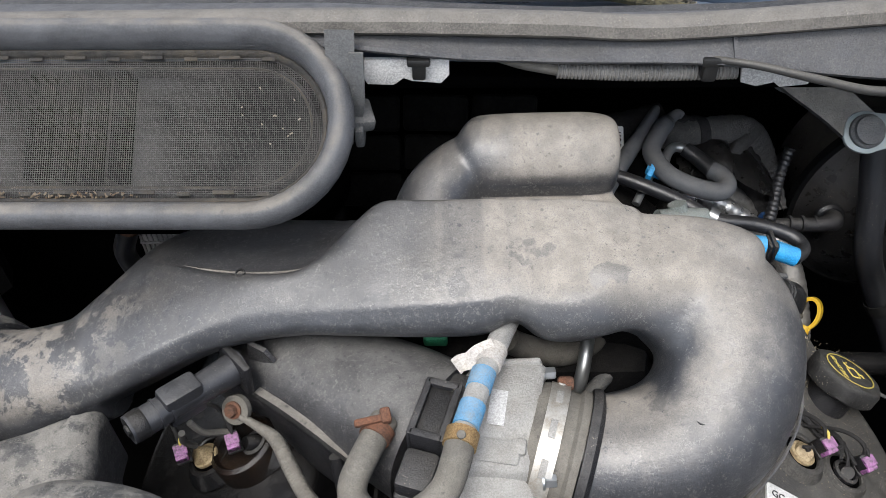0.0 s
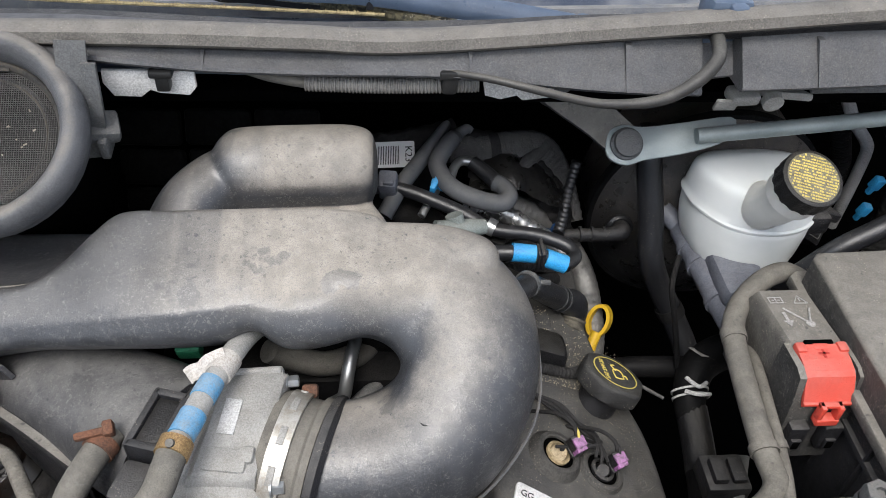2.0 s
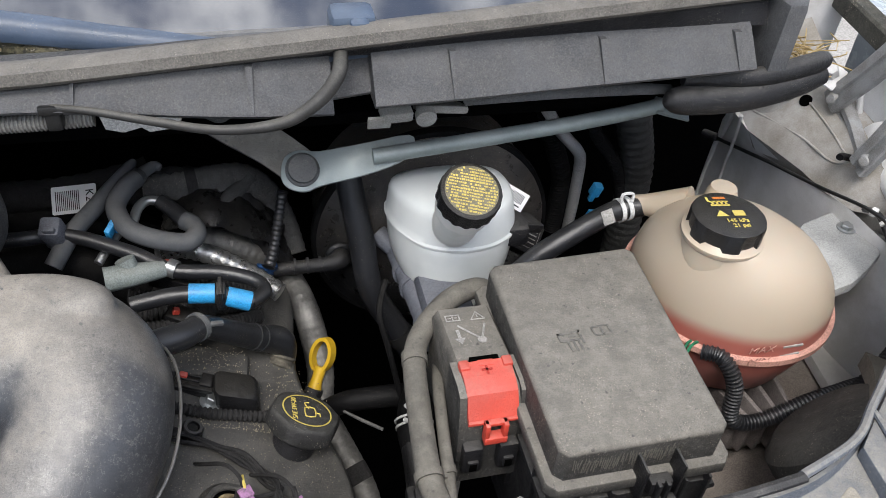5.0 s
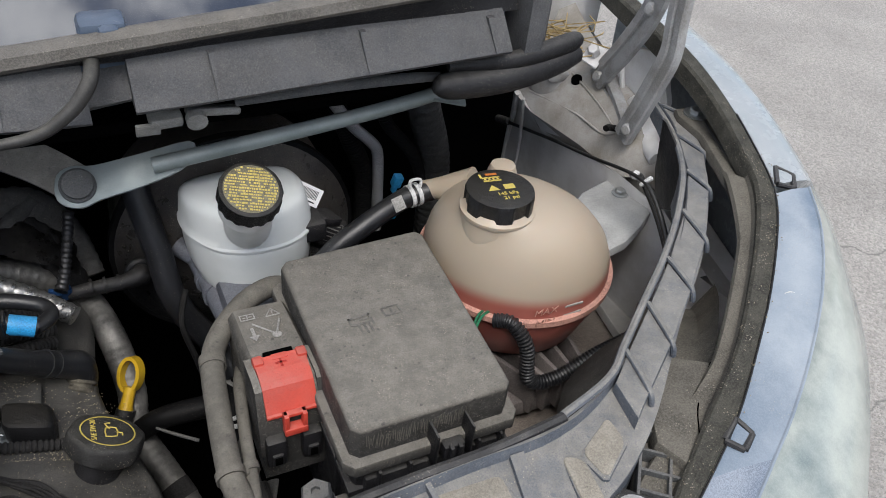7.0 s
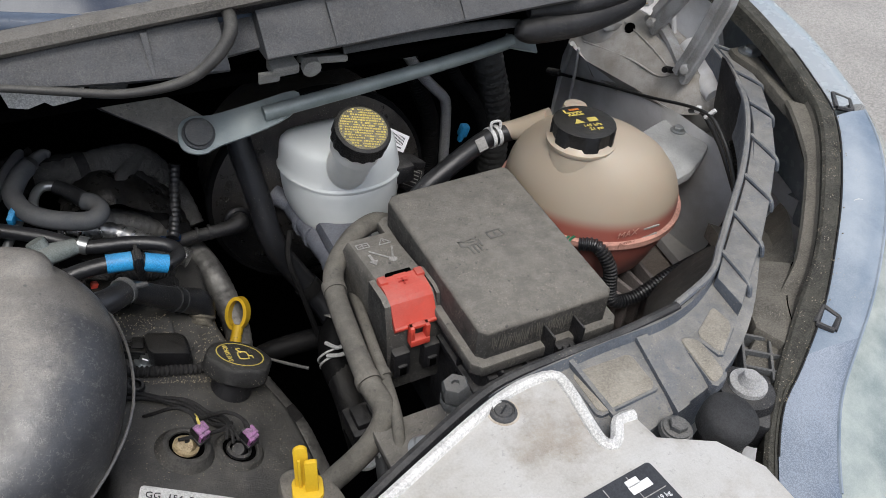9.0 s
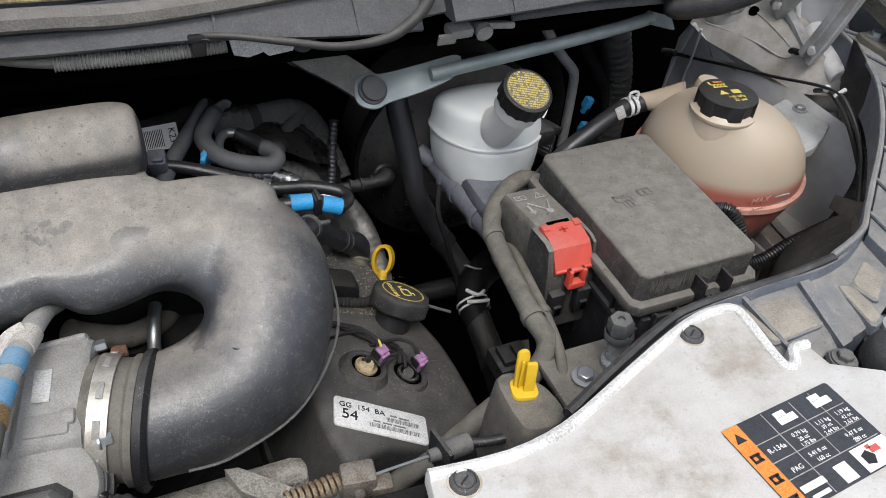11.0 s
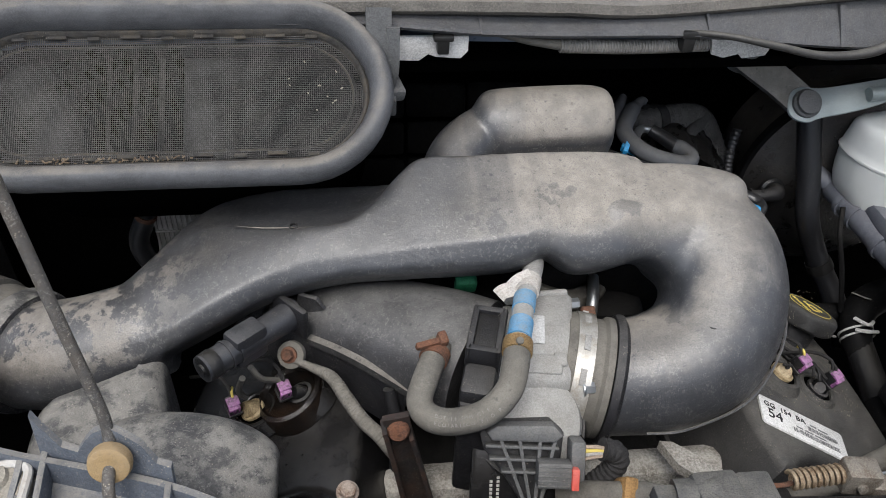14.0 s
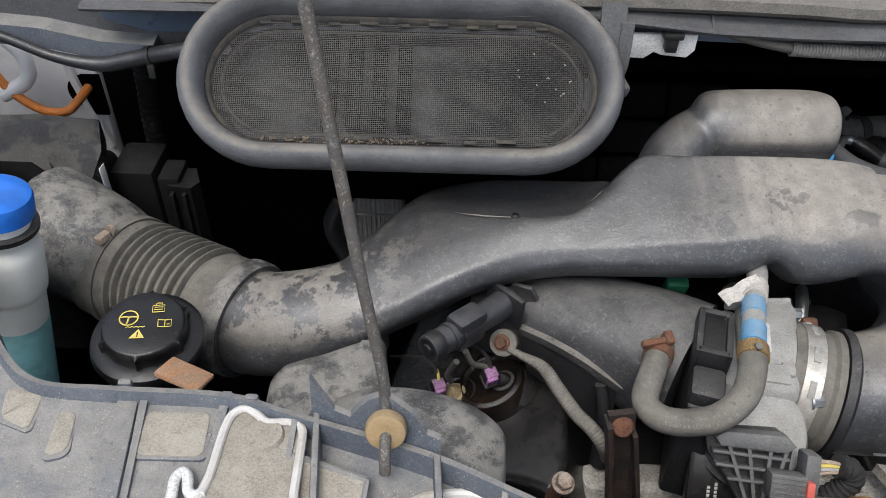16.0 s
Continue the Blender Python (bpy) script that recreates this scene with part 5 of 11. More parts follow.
part("moulded_symbol", bars([(-0.012, 0.006, 0.022, 0.0022), (-0.002, 0.0, 0.0022, 0.016), (-0.022, 0.002, 0.0022, 0.010), (-0.012, -0.003, 0.018, 0.002), (-0.016, -0.010, 0.002, 0.012),
                             (-0.011, -0.010, 0.002, 0.012), (-0.006, -0.010, 0.002, 0.012), (-0.009, 0.002, 0.009, 0.002), (0.012, 0.003, 0.0018, 0.011), (0.020, 0.003, 0.0018, 0.011), (0.028, 0.003, 0.0018, 0.011),
                             (0.016, 0.008, 0.008, 0.0018), (0.024, 0.008, 0.008, 0.0018), (0.016, -0.002, 0.008, 0.0018), (0.024, -0.002, 0.008, 0.0018)], FM, 0.0007), M_SYMBOL, lid)

# ---- jump terminal ----
jump = thing("jump_terminal", "grey jump-start terminal housing with a red flap", "terminal cover", (0.56, 0.45, 1.0))
hood_p = loft([[(0.535, y, 0.985), (0.594, y, 0.985), (0.593, y, z - 0.008), (0.588, y, z), (0.540, y, z), (0.535, y, z - 0.008)] for y, z in ((0.512, 1.078), (0.508, 1.088), (0.436, 1.097), (0.400, 1.096), (0.390, 1.085), (0.385, 1.06), (0.384, 1.02))])
housing = part("housing", hood_p, M_DUSTY, jump)
part("red_flap", loft([[(0.539, y, z - t), (0.585, y, z - t), (0.585, y, z), (0.539, y, z)] for y, z, t in ((0.426, 1.1030, 0.005), (0.410, 1.1015, 0.005), (0.399, 1.0985, 0.006), (0.3945, 1.0955, 0.007), (0.391, 1.090, 0.009), (0.3825, 1.0755, 0.007), (0.3815, 1.0735, 0.003))]), M_RED, jump, "red plastic flap with a plus mark", False)
part("flap_lip", box(0.5385, 0.5855, 0.3795, 0.3835, 1.0720, 1.0755, 0.001), M_RED, jump)
part("flap_hinge", join(box(0.538, 0.5475, 0.417, 0.428, 1.094, 1.105, 0.002), box(0.5775, 0.587, 0.417, 0.428, 1.094, 1.105, 0.002), tube([(0.54, 0.424, 1.101), (0.586, 0.424, 1.101)], 0.0022, 8, 2), box(0.555, 0.570, 0.42, 0.4275, 1.097, 1.1035, 0.0015)), M_RED, jump)
part("flap_tab", join(box(0.552, 0.5565, 0.372, 0.381, 1.060, 1.078, 0.001), box(0.5685, 0.573, 0.372, 0.381, 1.060, 1.078, 0.001), box(0.552, 0.573, 0.371, 0.381, 1.054, 1.062, 0.001), box(0.552, 0.573, 0.375, 0.381, 1.074, 1.078, 0.001)), M_RED, jump)
part("plus_mark", bars([(0, 0, 0.010, 0.002), (0, 0, 0.002, 0.010)], plane((0.562, 0.416, 1.1022), (1, 0, 0), (0, 1, 0)), 0.0006), surface("dark_red_plastic", (0.45, 0.04, 0.03), 0.5), jump)
for x0, x1 in ((0.532, 0.5385), (0.5875, 0.5945)):
    part("flap_cheek", loft([[(x0, y, 1.02), (x1, y, 1.02), (x1, y, z), (x0, y, z)] for y, z in ((0.432, 1.0985), (0.402, 1.1005), (0.392, 1.097), (0.386, 1.07), (0.383, 1.04))]), M_DUSTY, jump)
# Black bar in place of the shaded gap at the hinge
part("hinge_slot", box(0.549, 0.576, 0.4265, 0.4315, 1.096, 1.1035, 0.001), M_VOID, jump)
for x in (0.545, 0.578):
    part("side_clip", join(box(x - 0.009, x + 0.009, 0.374, 0.388, 1.012, 1.045, 0.002), box(x - 0.005, x + 0.005, 0.371, 0.376, 1.016, 1.030, 0.001)), M_PLASTIC, jump)
    # Black bar stands in for the dark inside of the slot
    part("clip_slot", box(x - 0.0035, x + 0.0035, 0.3705, 0.3715, 1.018, 1.028, 0.0004), M_VOID, jump)
JM = plane((0.562, 0.474, 1.0932), (1, 0, 0), (0, 1, -0.12))
part("moulded_print", bars([(-0.012, 0.022, 0.014, 0.0012), (-0.012, 0.014, 0.014, 0.0012), (-0.0185, 0.018, 0.0012, 0.009), (-0.0055, 0.018, 0.0012, 0.009), (-0.012, 0.018, 0.0012, 0.009), (-0.015, 0.018, 0.003, 0.001), (-0.009, 0.018, 0.003, 0.001)], JM, 0.0005), M_PRINT, housing)
part("moulded_print", join(tube([JM @ Vector(v) for v in ((0.005, 0.013, 0.0002), (0.0185, 0.013, 0.0002))], 0.0006, 6, 1), tube([JM @ Vector(v) for v in ((0.0185, 0.013, 0.0002), (0.012, 0.024, 0.0002))], 0.0006, 6, 1),
                           tube([JM @ Vector(v) for v in ((0.012, 0.024, 0.0002), (0.005, 0.013, 0.0002))], 0.0006, 6, 1), tube([JM @ Vector(v) for v in ((0.012, 0.016, 0.0002), (0.012, 0.0205, 0.0002))], 0.0006, 6, 1)), M_PRINT, housing)
part("moulded_print", join(tube([JM @ Vector(v) for v in ((-0.010, 0.006, 0.0002), (0.008, -0.016, 0.0002))], 0.0009, 6, 1), tube([JM @ Vector(v) for v in ((0.016, 0.005, 0.0002), (0.008, -0.016, 0.0002))], 0.0012, 6, 1),
                           lathe([(0, 0), (0.0045, 0), (0.0045, 0.0006), (0, 0.0006)], JM @ Matrix.Translation((0.008, -0.017, 0)), 14)), M_PRINT, housing)
part("moulded_arrow", prism([(-0.0135, 0.0), (-0.0105, 0.0), (-0.0105, -0.012), (-0.007, -0.012), (-0.012, -0.020), (-0.017, -0.012), (-0.0135, -0.012)], 0, 0.0006, 0, JM), M_PRINT, housing)

# ---- brake fluid reservoir ----
M_NECKTANK = surface("creamy_tank_neck", (0.84, 0.83, 0.77), 0.5, col2=(0.78, 0.77, 0.70), bump=0.03, fleck=0.0)
M_NECKTANK.node_tree.nodes["Principled BSDF"].inputs["Subsurface Weight"].default_value = 0.9
M_NECKTANK.node_tree.nodes["Principled BSDF"].inputs["Subsurface Radius"].default_value = (0.03, 0.03, 0.03)
M_NECKTANK.node_tree.nodes["Principled BSDF"].inputs["Subsurface Scale"].default_value = 1.2
brake = thing("brake_fluid_reservoir", "milky white brake fluid reservoir with a black and yellow cap", "fluid reservoir", (0.575, 0.60, 1.03))
BT = [(0.5215, 0.697), (0.5225, 0.672), (0.531, 0.646), (0.553, 0.618), (0.590, 0.605), (0.632, 0.611), (0.661, 0.637), (0.666, 0.680), (0.648, 0.708), (0.600, 0.716), (0.552, 0.714), (0.530, 0.709)]
TT = [(0.5245, 0.694), (0.5255, 0.672), (0.534, 0.650), (0.555, 0.624), (0.590, 0.611), (0.628, 0.617), (0.655, 0.641), (0.659, 0.679), (0.643, 0.703), (0.600, 0.711), (0.556, 0.709), (0.535, 0.704)]
TB = [(0.560, 0.672), (0.560, 0.655), (0.560, 0.628), (0.570, 0.608), (0.592, 0.600), (0.614, 0.608), (0.626, 0.640), (0.628, 0.665), (0.618, 0.685), (0.60, 0.69), (0.58, 0.69), (0.565, 0.685)]


def shape(a, b, f, z, grow=1.0):
    c = (0.595, 0.667)
    p = [(q[0] * (1 - f) + r[0] * f, q[1] * (1 - f) + r[1] * f) for q, r in zip(a, b)]
    return [(c[0] + (x - c[0]) * grow, c[1] + (y - c[1]) * grow, z) for x, y in spline(p, 4, True)]


rings = [shape(TB, BT, f, z) for f, z in ((-0.5, 0.984), (0.0, 0.986), (0.30, 0.992), (0.56, 1.002), (0.74, 1.014), (0.86, 1.029), (0.92, 1.046), (0.95, 1.062), (0.955, 1.069))]
rings += [shape(BT, BT, 0, 1.0705, 0.99), shape(BT, BT, 0, 1.0722, 1.012), shape(BT, BT, 0, 1.0752, 1.012), shape(BT, TT, 0.25, 1.0772)]
rings += [shape(BT, TT, 0.45, 1.086), shape(BT, TT, 0.75, 1.096), shape(BT, TT, 1.0, 1.106), shape(TT, TT, 0, 1.112, 0.975), shape(TT, TT, 0, 1.1165, 0.92), shape(TT, TT, 0, 1.1195, 0.8), shape(TT, TT, 0, 1.121, 0.45)]
part("tank", loft(rings), M_TANK, brake)
cd = Vector((0.06, -0.44, 0.90)).normalized()
cc = Vector((0.575, 0.557, 1.187))
part("neck", join(tube([(0.5745, 0.568, 1.164), (0.5765, 0.578, 1.150), (0.580, 0.598, 1.126), (0.584, 0.622, 1.104), (0.586, 0.632, 1.094)], [0.0225, 0.0225, 0.0235, 0.026, 0.031], 28, 4), lathe([(0.022, -0.03), (0.0275, -0.029), (0.0275, -0.011), (0.022, -0.01)], axis(cc, cd), 32)), M_NECKTANK, brake)


def knurled(r, h, m, n=48, teeth=16, depth=0.0012, bevel=0.003):
    rr = []
    for f, z in ((1.0, -h), (1.0, 0.0), (0.97, bevel * 0.7), (0.90, bevel)):
        ring = []
        for k in range(n):
            a = 2 * math.pi * k / n
            rad = (r - (depth if (k * teeth // n) % 2 else 0) * (1 if f == 1 else 0)) * f
            ring.append(m @ Vector((rad * math.cos(a), rad * math.sin(a), z)))
        rr.append(ring)
    return loft(rr)


bcap = part("cap", knurled(0.0308, 0.017, axis(cc + cd * 0.006, cd), 64, 32), M_CAP, brake, "black screw cap with yellow warning print")
cu_ = (Vector((1, 0.05, 0)) - cd * Vector((1, 0.05, 0)).dot(cd)).normalized()
CM = plane(cc + cd * 0.0092, cu_, cd.cross(cu_))
part("print_field", lathe([(0, 0), (0.0262, 0), (0.0262, 0.0003), (0, 0.0003)], CM, 30), surface("worn_print_field", (0.16, 0.145, 0.10), 0.6, col2=(0.09, 0.08, 0.05), scale=140, bump=0), bcap)
random.seed(5)
spec = []
for row in range(15):
    y = 0.0225 - row * 0.0032
    half = math.sqrt(max(0, 0.0248 ** 2 - y * y))
    x = -half
    while x < half - 0.001:
        w = min(random.uniform(0.0008, 0.0026), half - x)
        if random.random() > 0.14:
            spec.append((x + w / 2, y + random.uniform(-0.0002, 0.0002), w, random.uniform(0.0012, 0.0022)))
        x += w + random.uniform(0.0004, 0.0009)
part("warning_print", bars(spec, CM @ Matrix.Translation((0, 0, 0.0003)) @ Matrix.Rotation(radians(-18), 4, 'Z'), 0.0002), M_YINK, bcap, "yellow print too small to read")
part("level_plug", join(box(0.645, 0.675, 0.625, 0.66, 1.055, 1.08, 0.004), rbox((0.03, 0.03, 0.012), pose(0.682, 0.655, 1.065, 0, 25, 20), 0.003)), M_PLASTIC, brake, "black level-sensor plug")
tag = part("tag", rbox((0.030, 0.001, 0.022), pose(0.664, 0.662, 1.097, -35, 25, -25), 0.0003), M_STICKER, brake, "white barcode tag")
part("tag_print", bars([(-0.011 + 0.0016 * k, 0.002, 0.0008, 0.011) for k in range(14)] + [(0, -0.007, 0.020, 0.0016)], pose(0.664, 0.662, 1.097, -35, 25, -25) @ Matrix.Rotation(radians(90), 4, "X") @ Matrix.Translation((0, 0, 0.0006)), 0.0002), M_INK, tag)
# master cylinder
master = thing("master_cylinder", "grey cast master cylinder under the reservoir", "master cylinder", (0.53, 0.60, 0.95))
part("cylinder", tube([(0.545, 0.70, 1.0), (0.549, 0.655, 0.998), (0.554, 0.61, 0.994), (0.559, 0.56, 0.988), (0.560, 0.535, 0.98)], [0.019, 0.0185, 0.0185, 0.0165, 0.010], 18, 4), M_CYL, master)
part("reservoir_port", tube([(0.520, 0.722, 1.012), (0.532, 0.708, 1.006), (0.548, 0.695, 1.0)], [0.013, 0.0125, 0.014], 14, 3), M_CYL, master)
for y, x in ((0.668, 0.548), (0.640, 0.551), (0.585, 0.557)):
    part("collar", lathe([(0.0175, -0.004), (0.021, -0.004), (0.021, 0.004), (0.0175, 0.004)], axis((x, y, 0.996 if y > 0.6 else 0.992), (-0.06, 1, 0.05)), 22), M_CYL, master)
part("cylinder_saddle", box(0.545, 0.60, 0.56, 0.64, 1.0, 1.03, 0.01), M_CYL, master)
part("brake_pipe", tube([(0.512, 0.63, 1.02), (0.50, 0.60, 1.0), (0.508, 0.58, 0.96), (0.52, 0.56, 0.90)], 0.0035, 8), M_DARK, master)

# ---- brake booster ----
boost = thing("brake_booster", "black brake booster drum against the firewall", "brake booster", (0.60, 0.80, 0.85))
part("drum", lathe([(0.03, 0.0), (0.06, -0.005), (0.10, 0.012), (0.128, 0.028), (0.140, 0.045), (0.150, 0.05), (0.156, 0.056), (0.156, 0.064), (0.148, 0.07), (0.148, 0.15), (0.1, 0.18)], axis((0.60, 0.715, 0.965), (0, 1, 0.02)), 56), surface("glossy_black_drum", (0.022, 0.022, 0.023), 0.3, spec=0.7, dust=0.7, dust_lo=-0.2, dust_hi=0.7, dust_col=(0.18, 0.15, 0.12), speck=0.8, fleck=0.3), boost)
part("rim", lathe([(0.150, 0.052), (0.1585, 0.054), (0.1585, 0.066), (0.150, 0.068)], axis((0.60, 0.715, 0.965), (0, 1, 0.02)), 56), M_DARK, boost)
part("valve_grommet", lathe([(0, 0), (0.018, 0), (0.018, 0.005), (0.015, 0.008), (0, 0.008)], axis((0.473, 0.733, 0.975), (0, -1, 0.25)), 24), M_RUBBER, boost)
part("check_valve", tube([(0.473, 0.728, 0.978), (0.470, 0.713, 0.984), (0.452, 0.708, 0.984), (0.42, 0.712, 0.980), (0.392, 0.716, 0.975)], [0.011, 0.012, 0.009, 0.0085, 0.0085], 14, 4), M_PLASTIC, boost, "black vacuum elbow with moulded rings")
for x in (0.445, 0.43, 0.415):
    part("moulded_ring", lathe([(0.007, 0), (0.0102, 0), (0.0102, 0.003), (0.007, 0.003)], axis((x, 0.710, 0.983), (1, 0, 0)), 16), M_PLASTIC, boost)
part("blue_clip", join(rbox((0.012, 0.016, 0.022), pose(0.388, 0.716, 0.982, 20, 0, 15), 0.002), rbox((0.018, 0.006, 0.006), pose(0.380, 0.712, 0.985, 0, 20, 0), 0.001)), surface("dark_blue_plastic", (0.02, 0.07, 0.2), 0.45), boost)

# ---- large cooling and brake hoses ----
chose = thing("coolant_hose", "thick black rubber coolant hose", "hose", (0.52, 0.67, 0.95))
part("hose", tube([(0.484, 0.735, 1.13), (0.484, 0.722, 1.095), (0.494, 0.697, 1.03), (0.504, 0.672, 0.965), (0.540, 0.660, 0.895), (0.562, 0.632, 0.855), (0.58, 0.59, 0.80)], [0.0155, 0.0155, 0.0155, 0.0155, 0.0155, 0.016, 0.017], 18, 8), M_RUBBER, chose)
part("band", lathe([(0.0165, -0.008), (0.0178, -0.008), (0.0178, 0.008), (0.0165, 0.008)], axis((0.541, 0.659, 0.893), (0.5, -0.33, -0.8)), 24), M_TIE, chose)
hhose = thing("heater_hose", "dusty grey sheathed hose beside the fuse box", "hose", (0.5, 0.4, 1.0))
part("sheath", tube([(0.615, 0.555, 1.055), (0.590, 0.553, 1.068), (0.558, 0.538, 1.068), (0.526, 0.507, 1.063), (0.511, 0.474, 1.06), (0.504, 0.42, 1.056), (0.499, 0.352, 1.050), (0.503, 0.322, 1.036), (0.480, 0.308, 1.012), (0.425, 0.297, 0.985), (0.372, 0.289, 0.955), (0.31, 0.28, 0.93)],
                0.0112, 16, 7), M_GREYHOSE, hhose)
part("sheath_end", lathe([(0.0114, -0.006), (0.0126, -0.006), (0.0126, 0.006), (0.0114, 0.006)], axis((0.511, 0.474, 1.06), (0.12, 0.99, 0.05)), 22), M_GREYHOSE, hhose)
solo("vent_hose", tube([(0.542, 0.50, 1.02), (0.530, 0.452, 1.045), (0.521, 0.392, 1.048), (0.517, 0.357, 1.046), (0.512, 0.320, 1.040), (0.506, 0.296, 1.033), (0.499, 0.278, 1.018), (0.494, 0.268, 0.99)], 0.0058, 12), M_GREYHOSE, "thin dusty grey hose beside the thick one", "hose")
tie = thing("hose_tie", "dusty plastic tie holding two hoses", "hose tie", (0.51, 0.35, 1.04))
part("strap", lathe([(0.0114, -0.004), (0.0130, -0.004), (0.0130, 0.004), (0.0114, 0.004)], axis((0.499, 0.352, 1.050), (0.0, 1, 0.08)), 24), M_GREYHOSE, tie)
part("strap", lathe([(0.0060, -0.004), (0.0074, -0.004), (0.0074, 0.004), (0.0060, 0.004)], axis((0.517, 0.357, 1.046), (0.0, 1, 0.1)), 20), M_GREYHOSE, tie)
part("lug", box(0.506, 0.515, 0.348, 0.356, 1.044, 1.052, 0.002), M_GREYHOSE, tie)

# moulded hoses with white clamps, deep beside the oil cap
deep = thing("radiator_hose", "black moulded radiator hose with a white spring clamp", "hose", (0.53, 0.50, 0.85))
part("hose", tube([(0.60, 0.585, 0.905), (0.565, 0.572, 0.905), (0.54, 0.553, 0.90), (0.528, 0.523, 0.885), (0.528, 0.485, 0.868), (0.522, 0.44, 0.86), (0.52, 0.40, 0.85)], [0.022, 0.022, 0.021, 0.019, 0.016, 0.016, 0.018], 18, 6), M_DEEP, deep)
part("branch", tube([(0.436, 0.585, 0.86), (0.466, 0.575, 0.885), (0.547, 0.572, 0.885)], [0.013, 0.013, 0.014], 16, 4), M_DEEP, deep)
part("spring_clamp", join(*[lathe([(0.0205, o - 0.0012), (0.0222, o - 0.0012), (0.0222, o + 0.0012), (0.0205, o + 0.0012)], axis((0.530, 0.530, 0.889), (0.0, 0.93, 0.36)), 26) for o in (-0.005, 0.003)], tube([(0.516, 0.52, 0.908), (0.528, 0.512, 0.912), (0.545, 0.516, 0.906)], 0.0025, 8, 4), tube([(0.520, 0.535, 0.914), (0.53, 0.520, 0.916), (0.543, 0.528, 0.912)], 0.0025, 8, 4)), M_WHITECLIP, deep, "white spring clamp")
part("hose_label", rbox((0.022, 0.022, 0.001), pose(0.546, 0.566, 0.921, -20, 25, 15), 0.0002), M_PRINT, deep, "worn white hose print")
part("speckled_sleeve", tube([(0.529, 0.515, 0.880), (0.528, 0.47, 0.865), (0.524, 0.44, 0.86)], 0.0185, 16, 4), M_CAP, deep)
block = thing("wiring_block", "black wiring clip block on a grey strap", "wiring clip", (0.52, 0.42, 0.88))
part("block", join(box(0.498, 0.545, 0.385, 0.428, 0.895, 0.922, 0.004), box(0.505, 0.520, 0.392, 0.42, 0.92, 0.93, 0.002), box(0.525, 0.54, 0.392, 0.42, 0.92, 0.928, 0.002)), M_PLASTIC, block)
part("strap", tube([(0.55, 0.43, 0.91), (0.52, 0.36, 0.90), (0.515, 0.33, 0.89)], 0.01, 10, 4, flat=0.4), M_GREY, block)
part("white_clip", lathe([(0.012, -0.004), (0.015, -0.004), (0.015, 0.004), (0.012, 0.004)], axis((0.506, 0.368, 0.905), (0, 1, -0.3)), 18), M_WHITECLIP, block)
solo("transmission_line", tube([(0.452, 0.548, 0.902), (0.47, 0.534, 0.90), (0.492, 0.518, 0.898)], [0.0015, 0.002, 0.002], 8, 3), M_GREY, "thin grey metal line in the dark", "pipe")

# ---- coolant tank ----
cool = thing("coolant_tank", "amber translucent coolant tank with pink coolant and a black cap", "coolant tank", (0.862, 0.515, 0.985))
TANK = [(0.862, 0.515, 0.965, 0.004), (0.862, 0.515, 0.972, 0.055), (0.862, 0.515, 1.0, 0.088), (0.862, 0.515, 1.045, 0.104), (0.862, 0.515, 1.062, 0.107), (0.862, 0.515, 1.076, 0.107), (0.861, 0.5145, 1.09, 0.1055), (0.858, 0.513, 1.108, 0.100),
        (0.851, 0.509, 1.128, 0.089), (0.841, 0.503, 1.146, 0.074), (0.830, 0.497, 1.158, 0.058), (0.819, 0.491, 1.165, 0.046), (0.810, 0.487, 1.170, 0.038), (0.808, 0.486, 1.172, 0.004)]
part("vessel", loft([[(x + r * math.cos(2 * math.pi * k / 64), y + r * math.sin(2 * math.pi * k / 64), z) for k in range(64)] for x, y, z, r in TANK]), M_COOL, cool)
part("mid_seam", lathe([(0.106, 1.063), (0.1125, 1.064), (0.1125, 1.071), (0.106, 1.072)], Matrix.Translation((0.862, 0.515, 0)), 64), surface("pale_pink_seam", (0.55, 0.3, 0.24), 0.4, bump=0), cool)
part("neck", lathe([(0.0375, 1.135), (0.0365, 1.165), (0.039, 1.168), (0.039, 1.1715), (0.036, 1.173), (0.03, 1.18)], Matrix.Translation((0.808, 0.486, 0)), 36), M_COOL, cool)
capm = Matrix.Translation((0.808, 0.486, 1.190))
ccap = part("cap", knurled(0.0355, 0.022, capm, 72, 12, 0.0025, 0.004), M_CAP, cool, "black screw cap with yellow pictograms")
YM = plane((0.808, 0.483, 1.1943), (1, -0.12, 0), (0.12, 1, 0)) @ Matrix.Scale(1.12, 4)
part("pictogram", join(bars([(-0.004, 0.014, 0.017, 0.002), (-0.004, 0.019, 0.017, 0.0016), (-0.010, 0.0165, 0.0018, 0.006), (-0.006, 0.0165, 0.0018, 0.006), (-0.002, 0.0165, 0.0018, 0.006), (0.002, 0.0165, 0.0018, 0.006), (-0.013, 0.022, 0.002, 0.006)], YM, 0.0003)), M_YINK, ccap)
part("pictogram", bars([(-0.002, 0.024, 0.011, 0.0028)], YM, 0.0003), M_ORANGE, ccap, "orange steam mark")
part("pictogram", join(prism([(-0.013, -0.001), (-0.002, -0.001), (-0.0075, 0.007)], 0, 0.0003, 0, YM), bars([(0.008, 0.003, 0.010, 0.007)], YM, 0.0003)), M_YINK, ccap)
lettering("145 kPa", 0.0062, YM @ Matrix.Translation((0.003, -0.007, 0.0002)), M_YINK, ccap)
lettering("21 psi", 0.0062, YM @ Matrix.Translation((0.004, -0.0135, 0.0002)), M_YINK, ccap)
part("hose_stub", tube([(0.83, 0.575, 1.128), (0.80, 0.603, 1.117), (0.785, 0.612, 1.112)], [0.026, 0.013, 0.011], 16, 4), M_COOL, cool)
